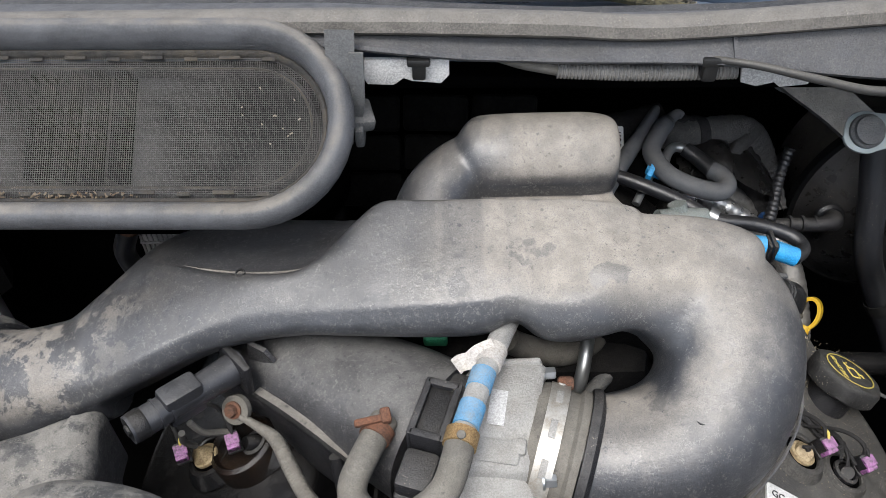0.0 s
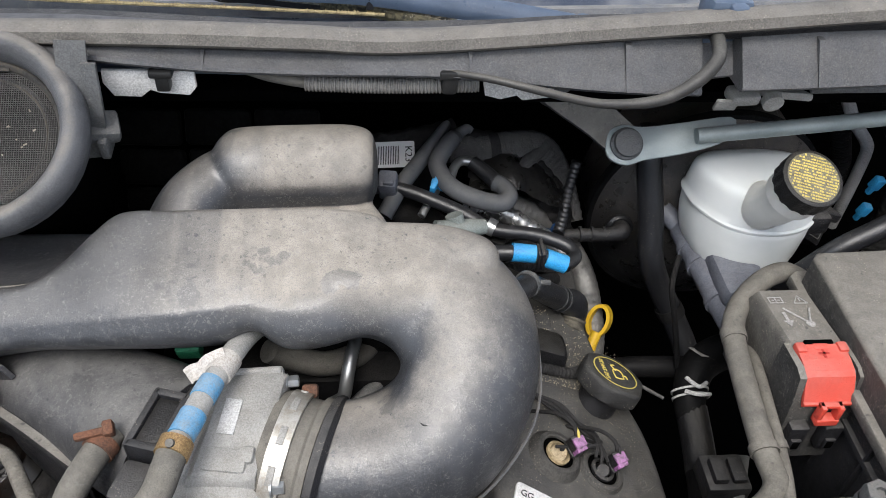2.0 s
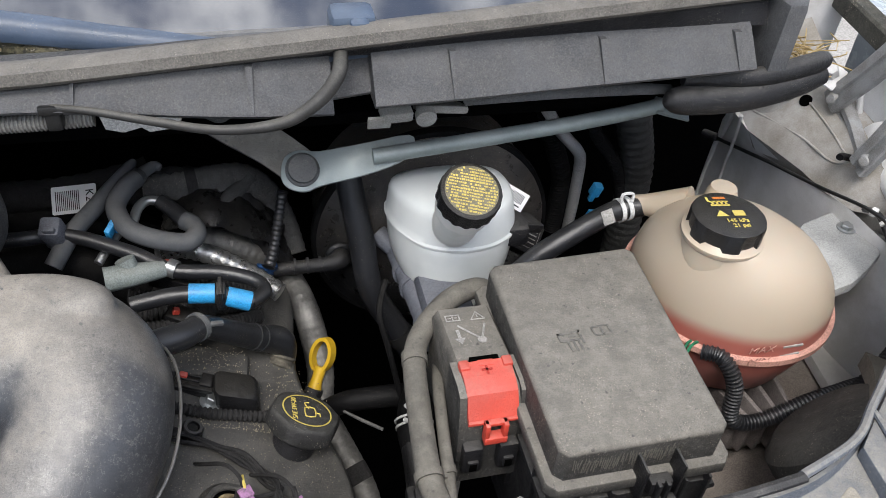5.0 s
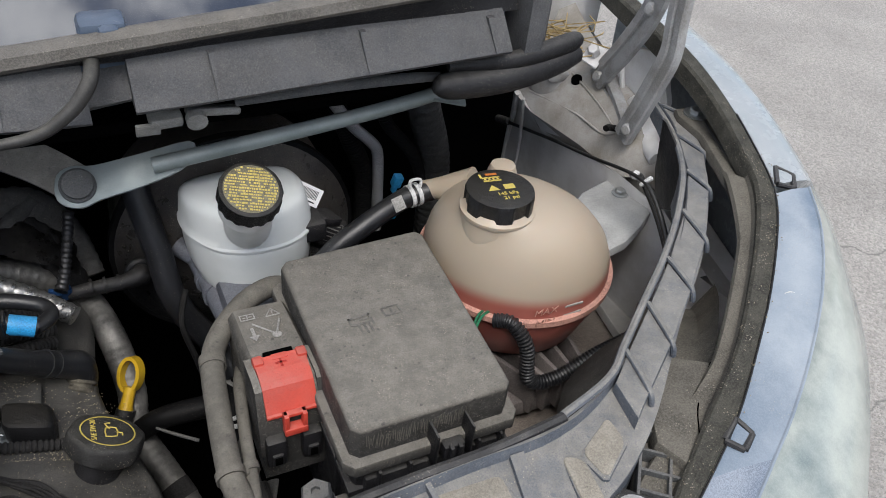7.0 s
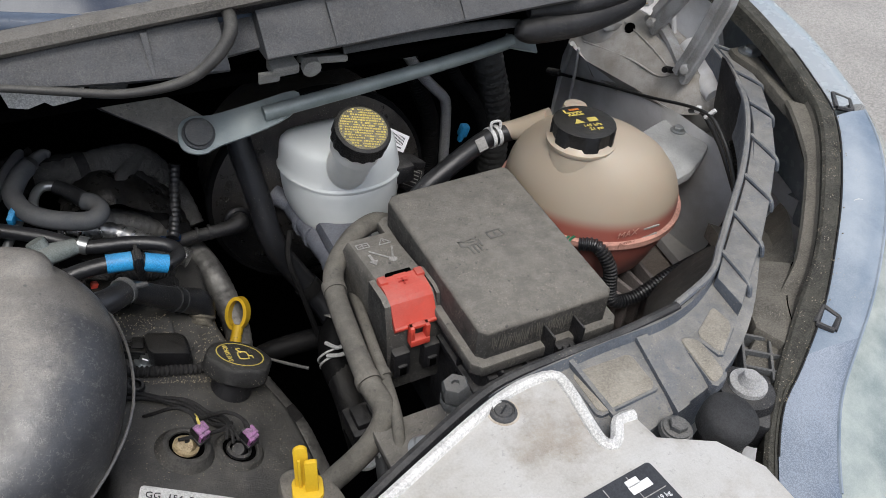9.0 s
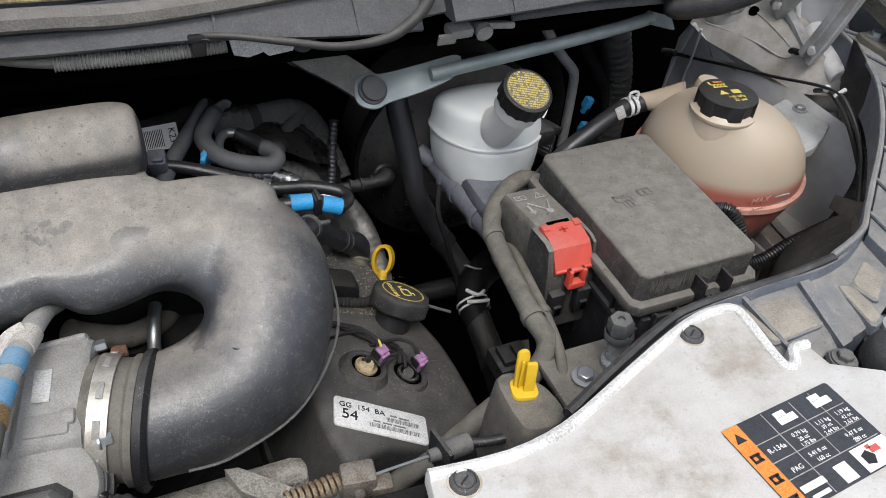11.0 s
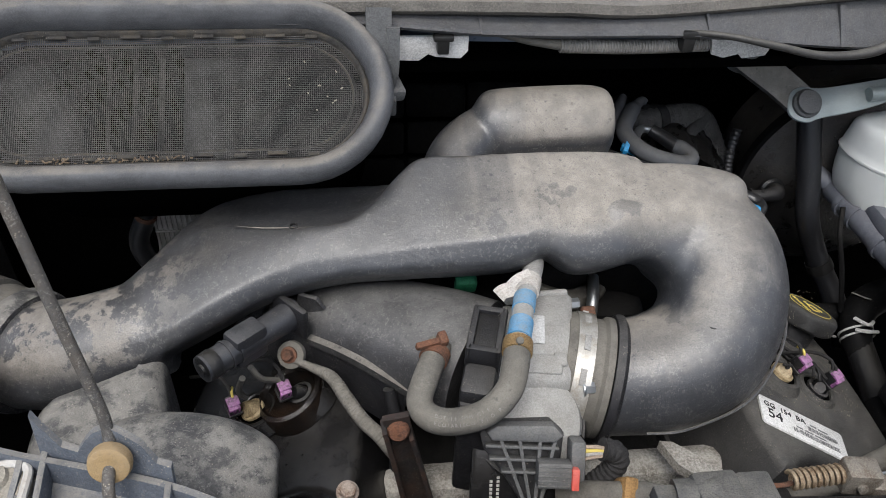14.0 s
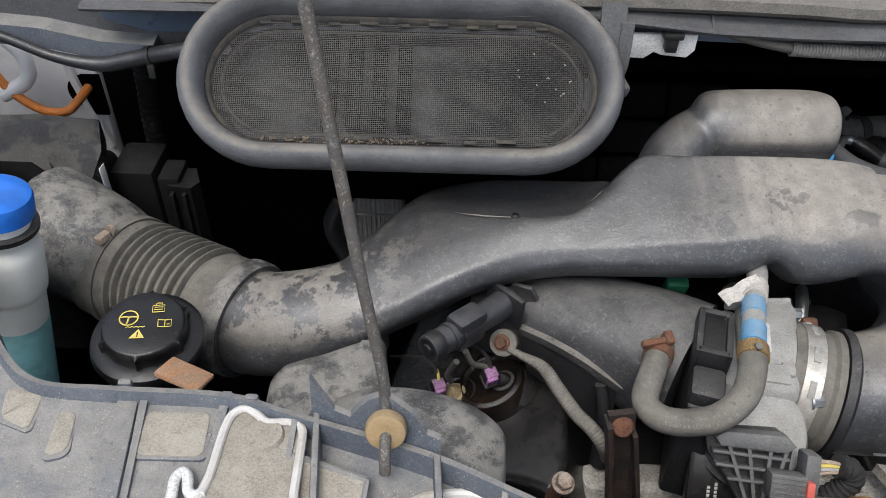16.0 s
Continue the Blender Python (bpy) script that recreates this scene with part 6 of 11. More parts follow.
part("vent_boss", lathe([(0.0, 0.03), (0.014, 0.028), (0.017, 0.02), (0.019, 0.0)], Matrix.Translation((0.870, 0.582, 1.122)), 20), M_COOL, cool)
for txt, z, y in (("MAX", 1.083, 0.436), ("MIN", 1.070, 0.434)):
    lettering(txt, 0.013, plane((0.838, y - 0.028 + 0.0005, z + 0.001), (1, -0.02, 0), (0.0, -0.1, 1)), surface("pale_moulded_mark_" + txt.lower(), (0.55, 0.30, 0.24), 0.5, bump=0), cool)
part("level_mark", bars([(0.872, 1.084, 0.022, 0.0022), (0.872, 1.072, 0.022, 0.0022)], plane((0, 0.4095, 0), (1, 0, 0), (0, 0, 1)), 0.0015), M_PRINT, cool)
brk = part("bracket", prism([(0.955, 0.468), (0.965, 0.560), (0.990, 0.578), (1.040, 0.594), (1.066, 0.597), (1.080, 0.580), (1.072, 0.545), (1.050, 0.515), (1.019, 0.494), (0.985, 0.475)], 1.078, 1.090, 0.004), surface("pale_grey_bracket", (0.40, 0.41, 0.41), 0.5, dust=0.2, dust_lo=0.0), cool, "pale grey bracket bolted to the wing")
part("bracket_bolt", hexbolt((1.035, 0.560, 1.090), (0, 0, 1), 0.007, 0.006), M_STEEL, brk)
hs = thing("overflow_hose", "grey rubber overflow hose with a white spring clamp", "hose", (0.72, 0.60, 1.08))
part("hose", tube([(0.795, 0.607, 1.113), (0.765, 0.608, 1.109), (0.735, 0.600, 1.102), (0.700, 0.592, 1.088), (0.668, 0.588, 1.068), (0.640, 0.59, 1.03), (0.62, 0.60, 0.98)], 0.0118, 16, 6), M_RUBBER, hs)
hc = Vector((0.772, 0.608, 1.110))
part("spring_clamp", join(lathe([(0.0125, -0.007), (0.0136, -0.007), (0.0136, -0.002), (0.0125, -0.002)], axis(hc, (1, 0.1, 0.1)), 22), lathe([(0.0125, 0.002), (0.0136, 0.002), (0.0136, 0.007), (0.0125, 0.007)], axis(hc, (1, 0.1, 0.1)), 22),
                          tube([hc + Vector((-0.006, -0.004, 0.013)), hc + Vector((-0.006, -0.002, 0.022)), hc + Vector((0.006, -0.002, 0.022)), hc + Vector((0.006, -0.004, 0.013))], 0.0018, 8, 3)), M_WHITECLIP, hs, "white spring clamp")
part("hose_label", rbox((0.014, 0.016, 0.001), plane((0.748, 0.594, 1.1125), (1, 0.2, 0.15), (0, 0.6, 0.8)), 0.0002), M_PRINT, hs)
# under the tank
solo("corrugated_conduit", tube([(0.792, 0.432, 1.066), (0.806, 0.418, 1.068), (0.818, 0.402, 1.045), (0.822, 0.392, 1.005), (0.85, 0.386, 1.0), (0.90, 0.386, 1.02), (0.96, 0.39, 1.03)], 0.0085, 14, 8, corr=(0.004, 0.0016)), M_RUBBER, "black corrugated wiring conduit", "conduit")
solo("wire_tail", join(tube([(0.788, 0.445, 1.068), (0.776, 0.438, 1.074), (0.762, 0.425, 1.068)], 0.0016, 6, 3), tube([(0.79, 0.44, 1.072), (0.775, 0.431, 1.077), (0.76, 0.418, 1.070)], 0.0016, 6, 3)), M_GREEN, "green and bare wire ends by the tank", "wire")
cst = thing("ribbed_casting", "grey ribbed casting under the coolant tank", "casting", (0.86, 0.45, 0.93))
M_CAST = surface("pinkish_grey_casting", (0.2, 0.175, 0.165), 0.7, col2=(0.12, 0.105, 0.1), bump=0.4)
part("plate", box(0.79, 0.93, 0.40, 0.50, 0.93, 0.955, 0.006), M_CAST, cst)
for k in range(5):
    part("rib", rbox((0.006, 0.08, 0.05), pose(0.82 + 0.022 * k, 0.43, 0.965, 0, 0, 25 - 8 * k), 0.002), M_CAST, cst)
HEADLAMP_BACK = part("rear_cover", join(lathe([(0.0, 0.0), (0.05, 0.0), (0.066, -0.012), (0.07, -0.05), (0.07, -0.11)], axis((0.86, 0.335, 1.075), (-0.35, 0.6, 0.45)), 36)), surface("dusty_lamp_cover", (0.06, 0.056, 0.05), 0.85, col2=(0.035, 0.033, 0.03), speck=0.4, spec=0.2), None, "round black headlamp rear cover")
solo("wing_harness", join(tube([(1.07, 0.50, 1.13), (1.052, 0.46, 1.10), (1.03, 0.42, 1.07), (0.97, 0.385, 1.045), (0.91, 0.36, 1.03)], 0.013, 12, 6, corr=(0.005, 0.002))), M_TAPE, "black taped wiring along the inner wing", "wiring")
cbl = thing("latch_cable", "thin black cable across the inner wing", "cable", (1.03, 0.66, 1.09))
part("cable", tube([(1.032, 0.835, 1.040), (1.031, 0.78, 1.058), (1.022, 0.70, 1.088), (1.008, 0.60, 1.125), (0.994, 0.50, 1.163), (0.992, 0.46, 1.158), (0.985, 0.41, 1.12), (0.965, 0.37, 1.07)], [0.0026, 0.0025, 0.0023, 0.0022, 0.0022, 0.003, 0.0035, 0.0035], 10, 8), M_TIE, cbl)
part("end_grommet", lathe([(0, -0.03), (0.006, -0.03), (0.006, 0.0), (0.005, 0.004), (0, 0.005)], axis((1.032, 0.835, 1.041), (0, -0.93, 0.35)), 16), M_PLASTIC, cbl)
part("branch", tube([(1.03, 0.545, 1.13), (1.02, 0.52, 1.145), (1.005, 0.49, 1.15), (1.0, 0.45, 1.13), (1.0, 0.40, 1.08)], 0.0035, 8, 5), M_TIE, cbl)
ccl = thing("cable_clip", "white cable clip on the inner wing", "clip", (0.992, 0.49, 1.16))
part("clip", rbox((0.010, 0.007, 0.008), pose(1.001, 0.508, 1.158, 0, 0, 30), 0.002), M_WHITECLIP, ccl)
part("tail", rbox((0.005, 0.005, 0.017), pose(0.994, 0.482, 1.167, 25, 25, 0), 0.0015), M_WHITECLIP, ccl)

# ---- pipes behind the reservoir ----
solo("refrigerant_pipe", tube([(0.722, 0.78, 1.16), (0.739, 0.78, 1.136), (0.762, 0.78, 1.104), (0.790, 0.78, 1.074), (0.797, 0.78, 1.058), (0.799, 0.78, 1.03), (0.80, 0.78, 0.99), (0.80, 0.78, 0.93)], 0.0078, 12, 5), surface("dull_alloy_pipe", (0.36, 0.36, 0.36), 0.5, metal=0.3, bump=0.1), "grey metal refrigerant pipe", "pipe")
solo("corrugated_hose", tube([(0.745, 0.805, 1.13), (0.762, 0.80, 1.08), (0.781, 0.797, 1.03), (0.785, 0.797, 0.992), (0.785, 0.80, 0.93)], 0.013, 16, 6, corr=(0.0042, 0.0014)), M_DEEP, "black corrugated hose by the firewall", "hose")
solo("corrugated_hose", tube([(0.80, 0.785, 1.13), (0.81, 0.78, 1.10), (0.848, 0.78, 1.05), (0.868, 0.78, 1.0), (0.885, 0.78, 0.92)], 0.009, 14, 6, corr=(0.0035, 0.0011)), M_DEEP, "thin black corrugated hose", "hose")
solo("taped_loom", tube([(0.862, 0.80, 1.16), (0.866, 0.79, 1.11), (0.885, 0.785, 1.04), (0.89, 0.785, 0.95), (0.89, 0.785, 0.88)], [0.02, 0.024, 0.023, 0.024, 0.024], 14, 6, corr=(0.011, 0.0011)), surface("worn_loom_tape", (0.04, 0.04, 0.039), 0.5, bump=0.6, grain=300, fleck=0.3), "thick taped wiring loom by the firewall", "wiring")
bx = thing("warning_flasher_box", "small black box with a printed label by the reservoir", "relay box", (0.695, 0.675, 1.0))
XM = plane((0.697, 0.682, 1.020), (0.86, -0.10, -0.5), (0.35, 0.62, 0.70))
part("box", rbox((0.044, 0.040, 0.03), XM @ Matrix.Translation((0, 0, -0.015)), 0.003), M_PLASTIC, bx)
part("label", prism(rounded(0.034, 0.026, 0.003), 0, 0.0006, 0, XM), M_INK, bx, "black label with a pale border")
part("label_print", bars([(0, 0.009 - 0.005 * k, 0.026, 0.0016) for k in range(4)] + [(0, 0.0122, 0.032, 0.0006), (0, -0.0122, 0.032, 0.0006), (0.0162, 0, 0.0006, 0.024), (-0.0162, 0, 0.0006, 0.024)], XM @ Matrix.Translation((0, 0, 0.0006)), 0.0002), M_PRINT, bx, "pale print too small to read")
for x, z in ((0.822, 1.018), (0.824, 0.972)):
    solo("blue_connector", join(rbox((0.013, 0.012, 0.019), pose(x, 0.765, z, 10, 12, 0), 0.002), rbox((0.007, 0.008, 0.028), pose(x - 0.001, 0.766, z - 0.006, 10, 12, 0), 0.002)), M_BLUE, "small blue wiring connector", "connector")

# ---- wiper linkage ----
wl = thing("wiper_linkage", "galvanised wiper linkage bar on a pivot bolt", "wiper linkage", (0.43, 0.66, 1.15))
part("bar", tube([(0.50, 0.657, 1.170), (0.60, 0.658, 1.180), (0.72, 0.662, 1.191), (0.80, 0.668, 1.199), (0.822, 0.67, 1.203)], 0.0085, 14, 3), M_GALV, wl)
part("bar_end", ribbon([(0.815, 0.668, 1.204), (0.835, 0.667, 1.198), (0.856, 0.666, 1.192)], 0.02, 0.003, (0, -0.5, 0.86)), M_GALV, wl)
part("bar_plate", prism(spline([(-0.022, -0.004), (-0.016, 0.016), (0.0, 0.022), (0.02, 0.018), (0.07, 0.020), (0.115, 0.022), (0.118, 0.008), (0.10, -0.006), (0.06, -0.014), (0.018, -0.018), (0.0, -0.022), (-0.016, -0.016)], 3, True), 0, 0.004, 0.0012,
                        plane((0.428, 0.664, 1.153), (1, -0.02, 0.10), (0, 0.72, 0.69))), M_GALV, wl)
part("pivot_bolt", lathe([(0, 0.0), (0.0175, 0.0), (0.0175, 0.004), (0.015, 0.006), (0.0145, 0.010), (0.011, 0.011), (0, 0.0105)], axis((0.428, 0.662, 1.156), (0, -0.69, 0.72)), 30), M_GREY, wl)
part("crank_arm", ribbon([(0.432, 0.667, 1.150), (0.40, 0.683, 1.172), (0.362, 0.692, 1.196), (0.34, 0.70, 1.21)], 0.040, 0.006, (0, -0.69, 0.72), 4), M_DUSTY, wl, "dusty grey crank arm")
part("crank_hub", lathe([(0.014, -0.02), (0.019, -0.02), (0.019, 0.02), (0, 0.022)], axis((0.352, 0.70, 1.208), (0, -0.4, 0.9)), 24), M_GREY, wl)

# ---- cowl fittings ----
cnd = thing("wiring_conduit", "grey corrugated wiring conduit under the cowl", "conduit", (0.17, 0.61, 1.26))
part("conduit", tube([(0.100, 0.606, 1.264), (0.176, 0.605, 1.262), (0.255, 0.605, 1.264)], 0.0078, 16, 6, corr=(0.0032, 0.0012)), surface("grey_corrugated_plastic", (0.17, 0.165, 0.155), 0.6, bump=0.2, speck=0.3), cnd)
part("tail", tube([(0.04, 0.62, 1.270), (0.069, 0.608, 1.268), (0.105, 0.606, 1.264)], [0.003, 0.004, 0.006], 10), M_GREYHOSE, cnd)
part("clip", join(box(0.221, 0.234, 0.588, 0.606, 1.262, 1.284, 0.003), box(0.218, 0.237, 0.586, 0.598, 1.278, 1.286, 0.002)), M_TIE, cnd, "small black clip")
for pts, lab in ((((-0.072, 0.606, 1.277), (0.006, 0.606, 1.277), (0.006, 0.606, 1.261), (-0.001, 0.606, 1.253), (-0.026, 0.606, 1.255), (-0.034, 0.606, 1.258), (-0.043, 0.606, 1.251), (-0.066, 0.606, 1.252), (-0.073, 0.606, 1.265)), "white plastic tongue under the cowl"),
                 (((0.258, 0.608, 1.270), (0.330, 0.608, 1.270), (0.321, 0.608, 1.250), (0.297, 0.608, 1.247), (0.291, 0.608, 1.252), (0.276, 0.608, 1.248), (0.262, 0.608, 1.252)), "white plastic tongue by the conduit")):
    solo("cowl_tongue", prism([(p[0], p[2]) for p in pts], 0, 0.004, 0.001, plane((0, pts[0][1], 0), (1, 0, 0), (0, 0, 1))), M_WHITECLIP, lab, "plastic tongue")
solo("tongue_clip", join(box(-0.026, -0.014, 0.592, 0.606, 1.262, 1.282, 0.002), box(-0.030, -0.010, 0.590, 0.604, 1.276, 1.283, 0.002)), M_TIE, "small black push clip on the tongue", "clip")
solo("washer_hose", tube([(0.18, 0.602, 1.284), (0.22, 0.594, 1.283), (0.262, 0.578, 1.285), (0.307, 0.566, 1.280), (0.357, 0.562, 1.271), (0.407, 0.562, 1.274), (0.437, 0.564, 1.291), (0.454, 0.572, 1.308), (0.460, 0.592, 1.314), (0.461, 0.61, 1.316)],
                          [0.003, 0.003, 0.0034, 0.0038, 0.0042, 0.0052, 0.006, 0.0064, 0.0064, 0.0064], 12, 8), surface("dusty_black_washer_hose", (0.035, 0.034, 0.033), 0.5, bump=0.2, dust=0.5, dust_lo=0.2, dust_col=(0.19, 0.18, 0.155), fleck=0.25), "dusty black washer hose looped under the cowl", "hose")
br = thing("intake_bracket", "dusty steel bracket beside the air intake grille", "bracket", (-0.085, 0.57, 1.24))
part("strip", ribbon([(-0.083, 0.585, 1.315), (-0.084, 0.572, 1.285), (-0.086, 0.568, 1.255)], 0.024, 0.003, (0.1, -0.85, 0.5)), M_GREY, br)
part("screw", lathe([(0, 0.003), (0.006, 0.003), (0.0075, 0.0)], axis((-0.086, 0.566, 1.272), (0, -0.85, 0.5)), 18), M_DUSTY, br)
part("moulding", join(rbox((0.035, 0.03, 0.014), pose(-0.078, 0.578, 1.236, 15, 10, 20), 0.004), rbox((0.02, 0.02, 0.03), pose(-0.09, 0.58, 1.222, 0, 0, 10), 0.003), rbox((0.008, 0.025, 0.02), pose(-0.072, 0.572, 1.225, 10, 0, 0), 0.002)), M_GREY, br)
part("flange", ribbon([(-0.070, 0.575, 1.30), (-0.071, 0.568, 1.262), (-0.075, 0.572, 1.24)], 0.004, 0.012, (1, 0, 0)), M_GREY, br)
# fixings on the underside of the ribbed cowl
FIXINGS = join(rbox((0.03, 0.02, 0.012), pose(0.545, 0.655, 1.238, 10, 0, 5), 0.003), lathe([(0, 0), (0.010, 0), (0.010, 0.008), (0, 0.01)], axis((0.572, 0.650, 1.238), (0, -0.8, -0.2)), 16), rbox((0.05, 0.025, 0.008), pose(0.59, 0.662, 1.236, -20, 5, 0), 0.003), rbox((0.022, 0.004, 0.014), pose(0.528, 0.648, 1.232, 20, 0, 0), 0.001))
FIXINGS.transform(Matrix.Translation((-0.030, -0.033, 0.004)))
solo("cowl_fixing", FIXINGS, M_ALU, "grimy metal fixings under the cowl", "fixing")
solo("cowl_lower_trim", tube([(0.58, 0.62, 1.250), (0.68, 0.62, 1.254), (0.76, 0.622, 1.252), (0.80, 0.625, 1.248)], [0.004, 0.006, 0.006, 0.005], 10, 4, flat=0.6), M_COWL, "grey lower edge trim of the cowl", "trim")

# ---- wipers and washer jet ----
wip = thing("windscreen_wiper", "blue-grey wiper lying on the windscreen base", "wiper", (0.16, 0.72, 1.28))
part("arm", tube([(-0.30, 0.735, 1.318), (-0.10, 0.728, 1.312), (0.06, 0.720, 1.302), (0.156, 0.718, 1.298), (0.26, 0.712, 1.284), (0.36, 0.702, 1.274)], [0.012, 0.014, 0.015, 0.015, 0.013, 0.010], 10, 4, flat=0.55), M_BAND, wip)
part("knuckle", tube([(0.156, 0.712, 1.310), (0.158, 0.709, 1.284)], 0.004, 8, 2), M_PLASTIC, wip)
part("pivot_cap", lathe([(0, 0.016), (0.010, 0.014), (0.016, 0.006), (0.018, 0.0)], axis((0.365, 0.69, 1.272), (0, -0.3, 0.95)), 20), M_BAND, wip)
part("blade", tube([(-0.30, 0.75, 1.30), (-0.05, 0.745, 1.288), (0.10, 0.742, 1.276), (0.19, 0.735, 1.268), (0.245, 0.73, 1.260)], [0.010, 0.010, 0.010, 0.009, 0.006], 8, 5), surface("gritty_wiper_rubber", (0.03, 0.03, 0.03), 0.9, dust=0.9, dust_lo=-0.3, dust_hi=0.3, dust_scale=120, dust_col=(0.36, 0.33, 0.25)), wip, "gritty black wiper blade")
jet = solo("washer_jet", join(box(0.455, 0.495, 0.612, 0.648, 1.315, 1.342, 0.007), box(0.47, 0.488, 0.604, 0.622, 1.322, 1.340, 0.005)), M_BAND, "blue-grey washer jet on the cowl", "washer jet")

# ---- air intake grille ----
GC, GU, GV = Vector((-0.279, 0.536, 1.262)), Vector((1, 0, 0)), Vector((0, 0.8076, 0.5898))
GM = plane(GC, GU, GV)


def stadium(w, h, k=18):
    r = h / 2
    arc = [math.pi * (i / k - 0.5) for i in range(k + 1)]
    return [(w / 2 - r + r * math.cos(a), r * math.sin(a)) for a in arc] + [(r - w / 2 - r * math.cos(a), -r * math.sin(a)) for a in arc]


M_FRAME = surface("gritty_frame", (0.035, 0.034, 0.033), 0.8, col2=(0.10, 0.085, 0.065), scale=38, bump=0.9, grain=420, speck=0.3, fleck=0.6)
grille = thing("air_intake_grille", "oval air intake with wire mesh and a dusty rubber seal", "air intake", GC)
prof = [(-0.001, -0.017), (-0.0005, -0.006), (0.0015, 0.000), (0.005, 0.0055), (0.0095, 0.0085), (0.0135, 0.0085), (0.0175, 0.0055), (0.0205, -0.001), (0.0215, -0.008), (0.0205, -0.016), (0.016, -0.022), (0.016, -0.03)]
rings = [[GM @ Vector((x, y, z)) for x, y in stadium(0.372 + 2 * o, 0.136 + 2 * o)] for o, z in prof]
part("seal", loft(rings, caps=False), M_GSEAL, grille, "thick grey rubber seal")
ring0 = [[GM @ Vector((x, y, z)) for x, y in stadium(0.372 + 2 * o, 0.136 + 2 * o)] for o, z in ((0.001, -0.020), (-0.002, -0.0145), (-0.003, -0.0140), (-0.0045, -0.015), (-0.0065, -0.0185), (-0.0065, -0.024))]
part("mesh_frame", loft(ring0, caps=False), M_FRAME, grille, "gritty dark mesh frame")
ring1 = [[GM @ Vector((x, y, z)) for x, y in stadium(0.372 + 2 * o, 0.136 + 2 * o)] for o, z in ((-0.0150, -0.0212), (-0.0162, -0.0200), (-0.0174, -0.0212))]
part("mesh_bead", loft(ring1, caps=False), M_FRAME, grille)
for k in range(9):
    for yy in (0.0585, -0.0585):
        part("frame_clip", rbox((0.018 if k % 2 else 0.011, 0.0034, 0.0016), GM @ Matrix.Translation((-0.132 + 0.033 * k, yy + 0.0015 * (k % 2), -0.0165)), 0.0006), M_FRAME, grille)
W2, H2 = 0.372 / 2 - 0.003, 0.136 / 2 - 0.003


def strand_mesh():
    vs, fs = [], []

    def add(a, b, r=0.00022):
        a, b = Vector(a), Vector(b)
        d = (b - a).normalized()
        s, u = Vector((-d.y, d.x, 0)) * r, Vector((0, 0, r))
        k = len(vs)
        for p in (a, b):
            vs.extend(GM @ (p + o) for o in (s + u, -s + u, -s - u, s - u))
        fs.extend([(k + j, k + (j + 1) % 4, k + 4 + (j + 1) % 4, k + 4 + j) for j in range(4)])

    pitch = 0.0019
    n = int(2 * W2 / pitch)
    for i in range(n + 1):
        x = -W2 + i * pitch
        over = abs(x) - (W2 - H2)
        h = H2 if over < 0 else math.sqrt(max(0, H2 * H2 - over * over))
        if h > 0.002:
            add((x, -h, -0.0205), (x + 0.0006, h, -0.0205))
    n = int(2 * H2 / pitch)
    for i in range(n + 1):
        y = -H2 + i * pitch
        w = W2 - H2 + math.sqrt(max(0, H2 * H2 - y * y))
        add((-w, y, -0.0208), (w, y + 0.0004, -0.0208))
    me = bpy.data.meshes.new("wire_mesh")
    me.from_pydata([tuple(v) for v in vs], [], fs)
    return me


wire_mat = surface("dusty_grey_wire", (0.082, 0.081, 0.078), 0.6, bump=0.0, col2=(0.02, 0.02, 0.021), scale=9, fleck=0.6)
wm = strand_mesh()
wm.materials.append(wire_mat)
wo = new("wire_mesh", wm)
wo.parent = grille
wo.matrix_parent_inverse = PLACE[grille.name].inverted()
tagged(wo, "fine woven wire mesh", kind="stuff")
# inside: tray with upright louvres, their shade put into near-black colours
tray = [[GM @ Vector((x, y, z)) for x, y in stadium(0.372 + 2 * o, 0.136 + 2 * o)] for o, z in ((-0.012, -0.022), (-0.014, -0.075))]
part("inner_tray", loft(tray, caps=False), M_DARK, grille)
# Pale blotches hold dust and the lit back of the tray
part("tray_floor", prism(stadium(0.350, 0.112), -0.055, -0.050, 0, GM), surface("dust_and_light_tray_floor", (0.004, 0.004, 0.004), 0.9, col2=(0.12, 0.116, 0.108), scale=10, bump=0.3, spec=0.1), grille)
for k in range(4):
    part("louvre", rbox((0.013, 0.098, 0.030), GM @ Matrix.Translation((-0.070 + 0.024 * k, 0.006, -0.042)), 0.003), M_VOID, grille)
part("litter", join(*[rbox((random.uniform(0.001, 0.0036), random.uniform(0.0005, 0.0014), 0.0010), GM @ Matrix.Translation((random.uniform(-0.14, 0.03), -0.0605 + random.uniform(-0.002, 0.003), -0.017 + random.uniform(0, 0.002))) @ Matrix.Rotation(random.uniform(0, 6), 4, 'Z'), 0) for _ in range(90)]),
     surface("dry_leaf_litter", (0.12, 0.085, 0.055), 0.9, col2=(0.22, 0.19, 0.14), scale=300, bump=0.2), grille, "dry leaf litter along the lower seal")
part("leaf_bits", join(*[rbox((random.uniform(0.001, 0.0032), random.uniform(0.0004, 0.0012), 0.0008), GM @ Matrix.Translation((0.135 + random.gauss(0, 0.012), random.gauss(0.002, 0.012), -0.0198)) @ Matrix.Rotation(random.uniform(0, 6), 4, 'Z'), 0) for _ in range(12)]), M_PATCH, grille, "pale debris caught in the mesh")
# Shade behind the mesh is put into the housing's colour
part("housing", prism(stadium(0.36, 0.12), -0.20, -0.085, 0.01, GM), M_VOID, grille, "housing behind the mesh, near-zero black for shade")

# ---- engine ----
eng = thing("engine", "engine block darkened for bay shade, between the cam covers", "engine", (0.075, 0.5, 0.36))
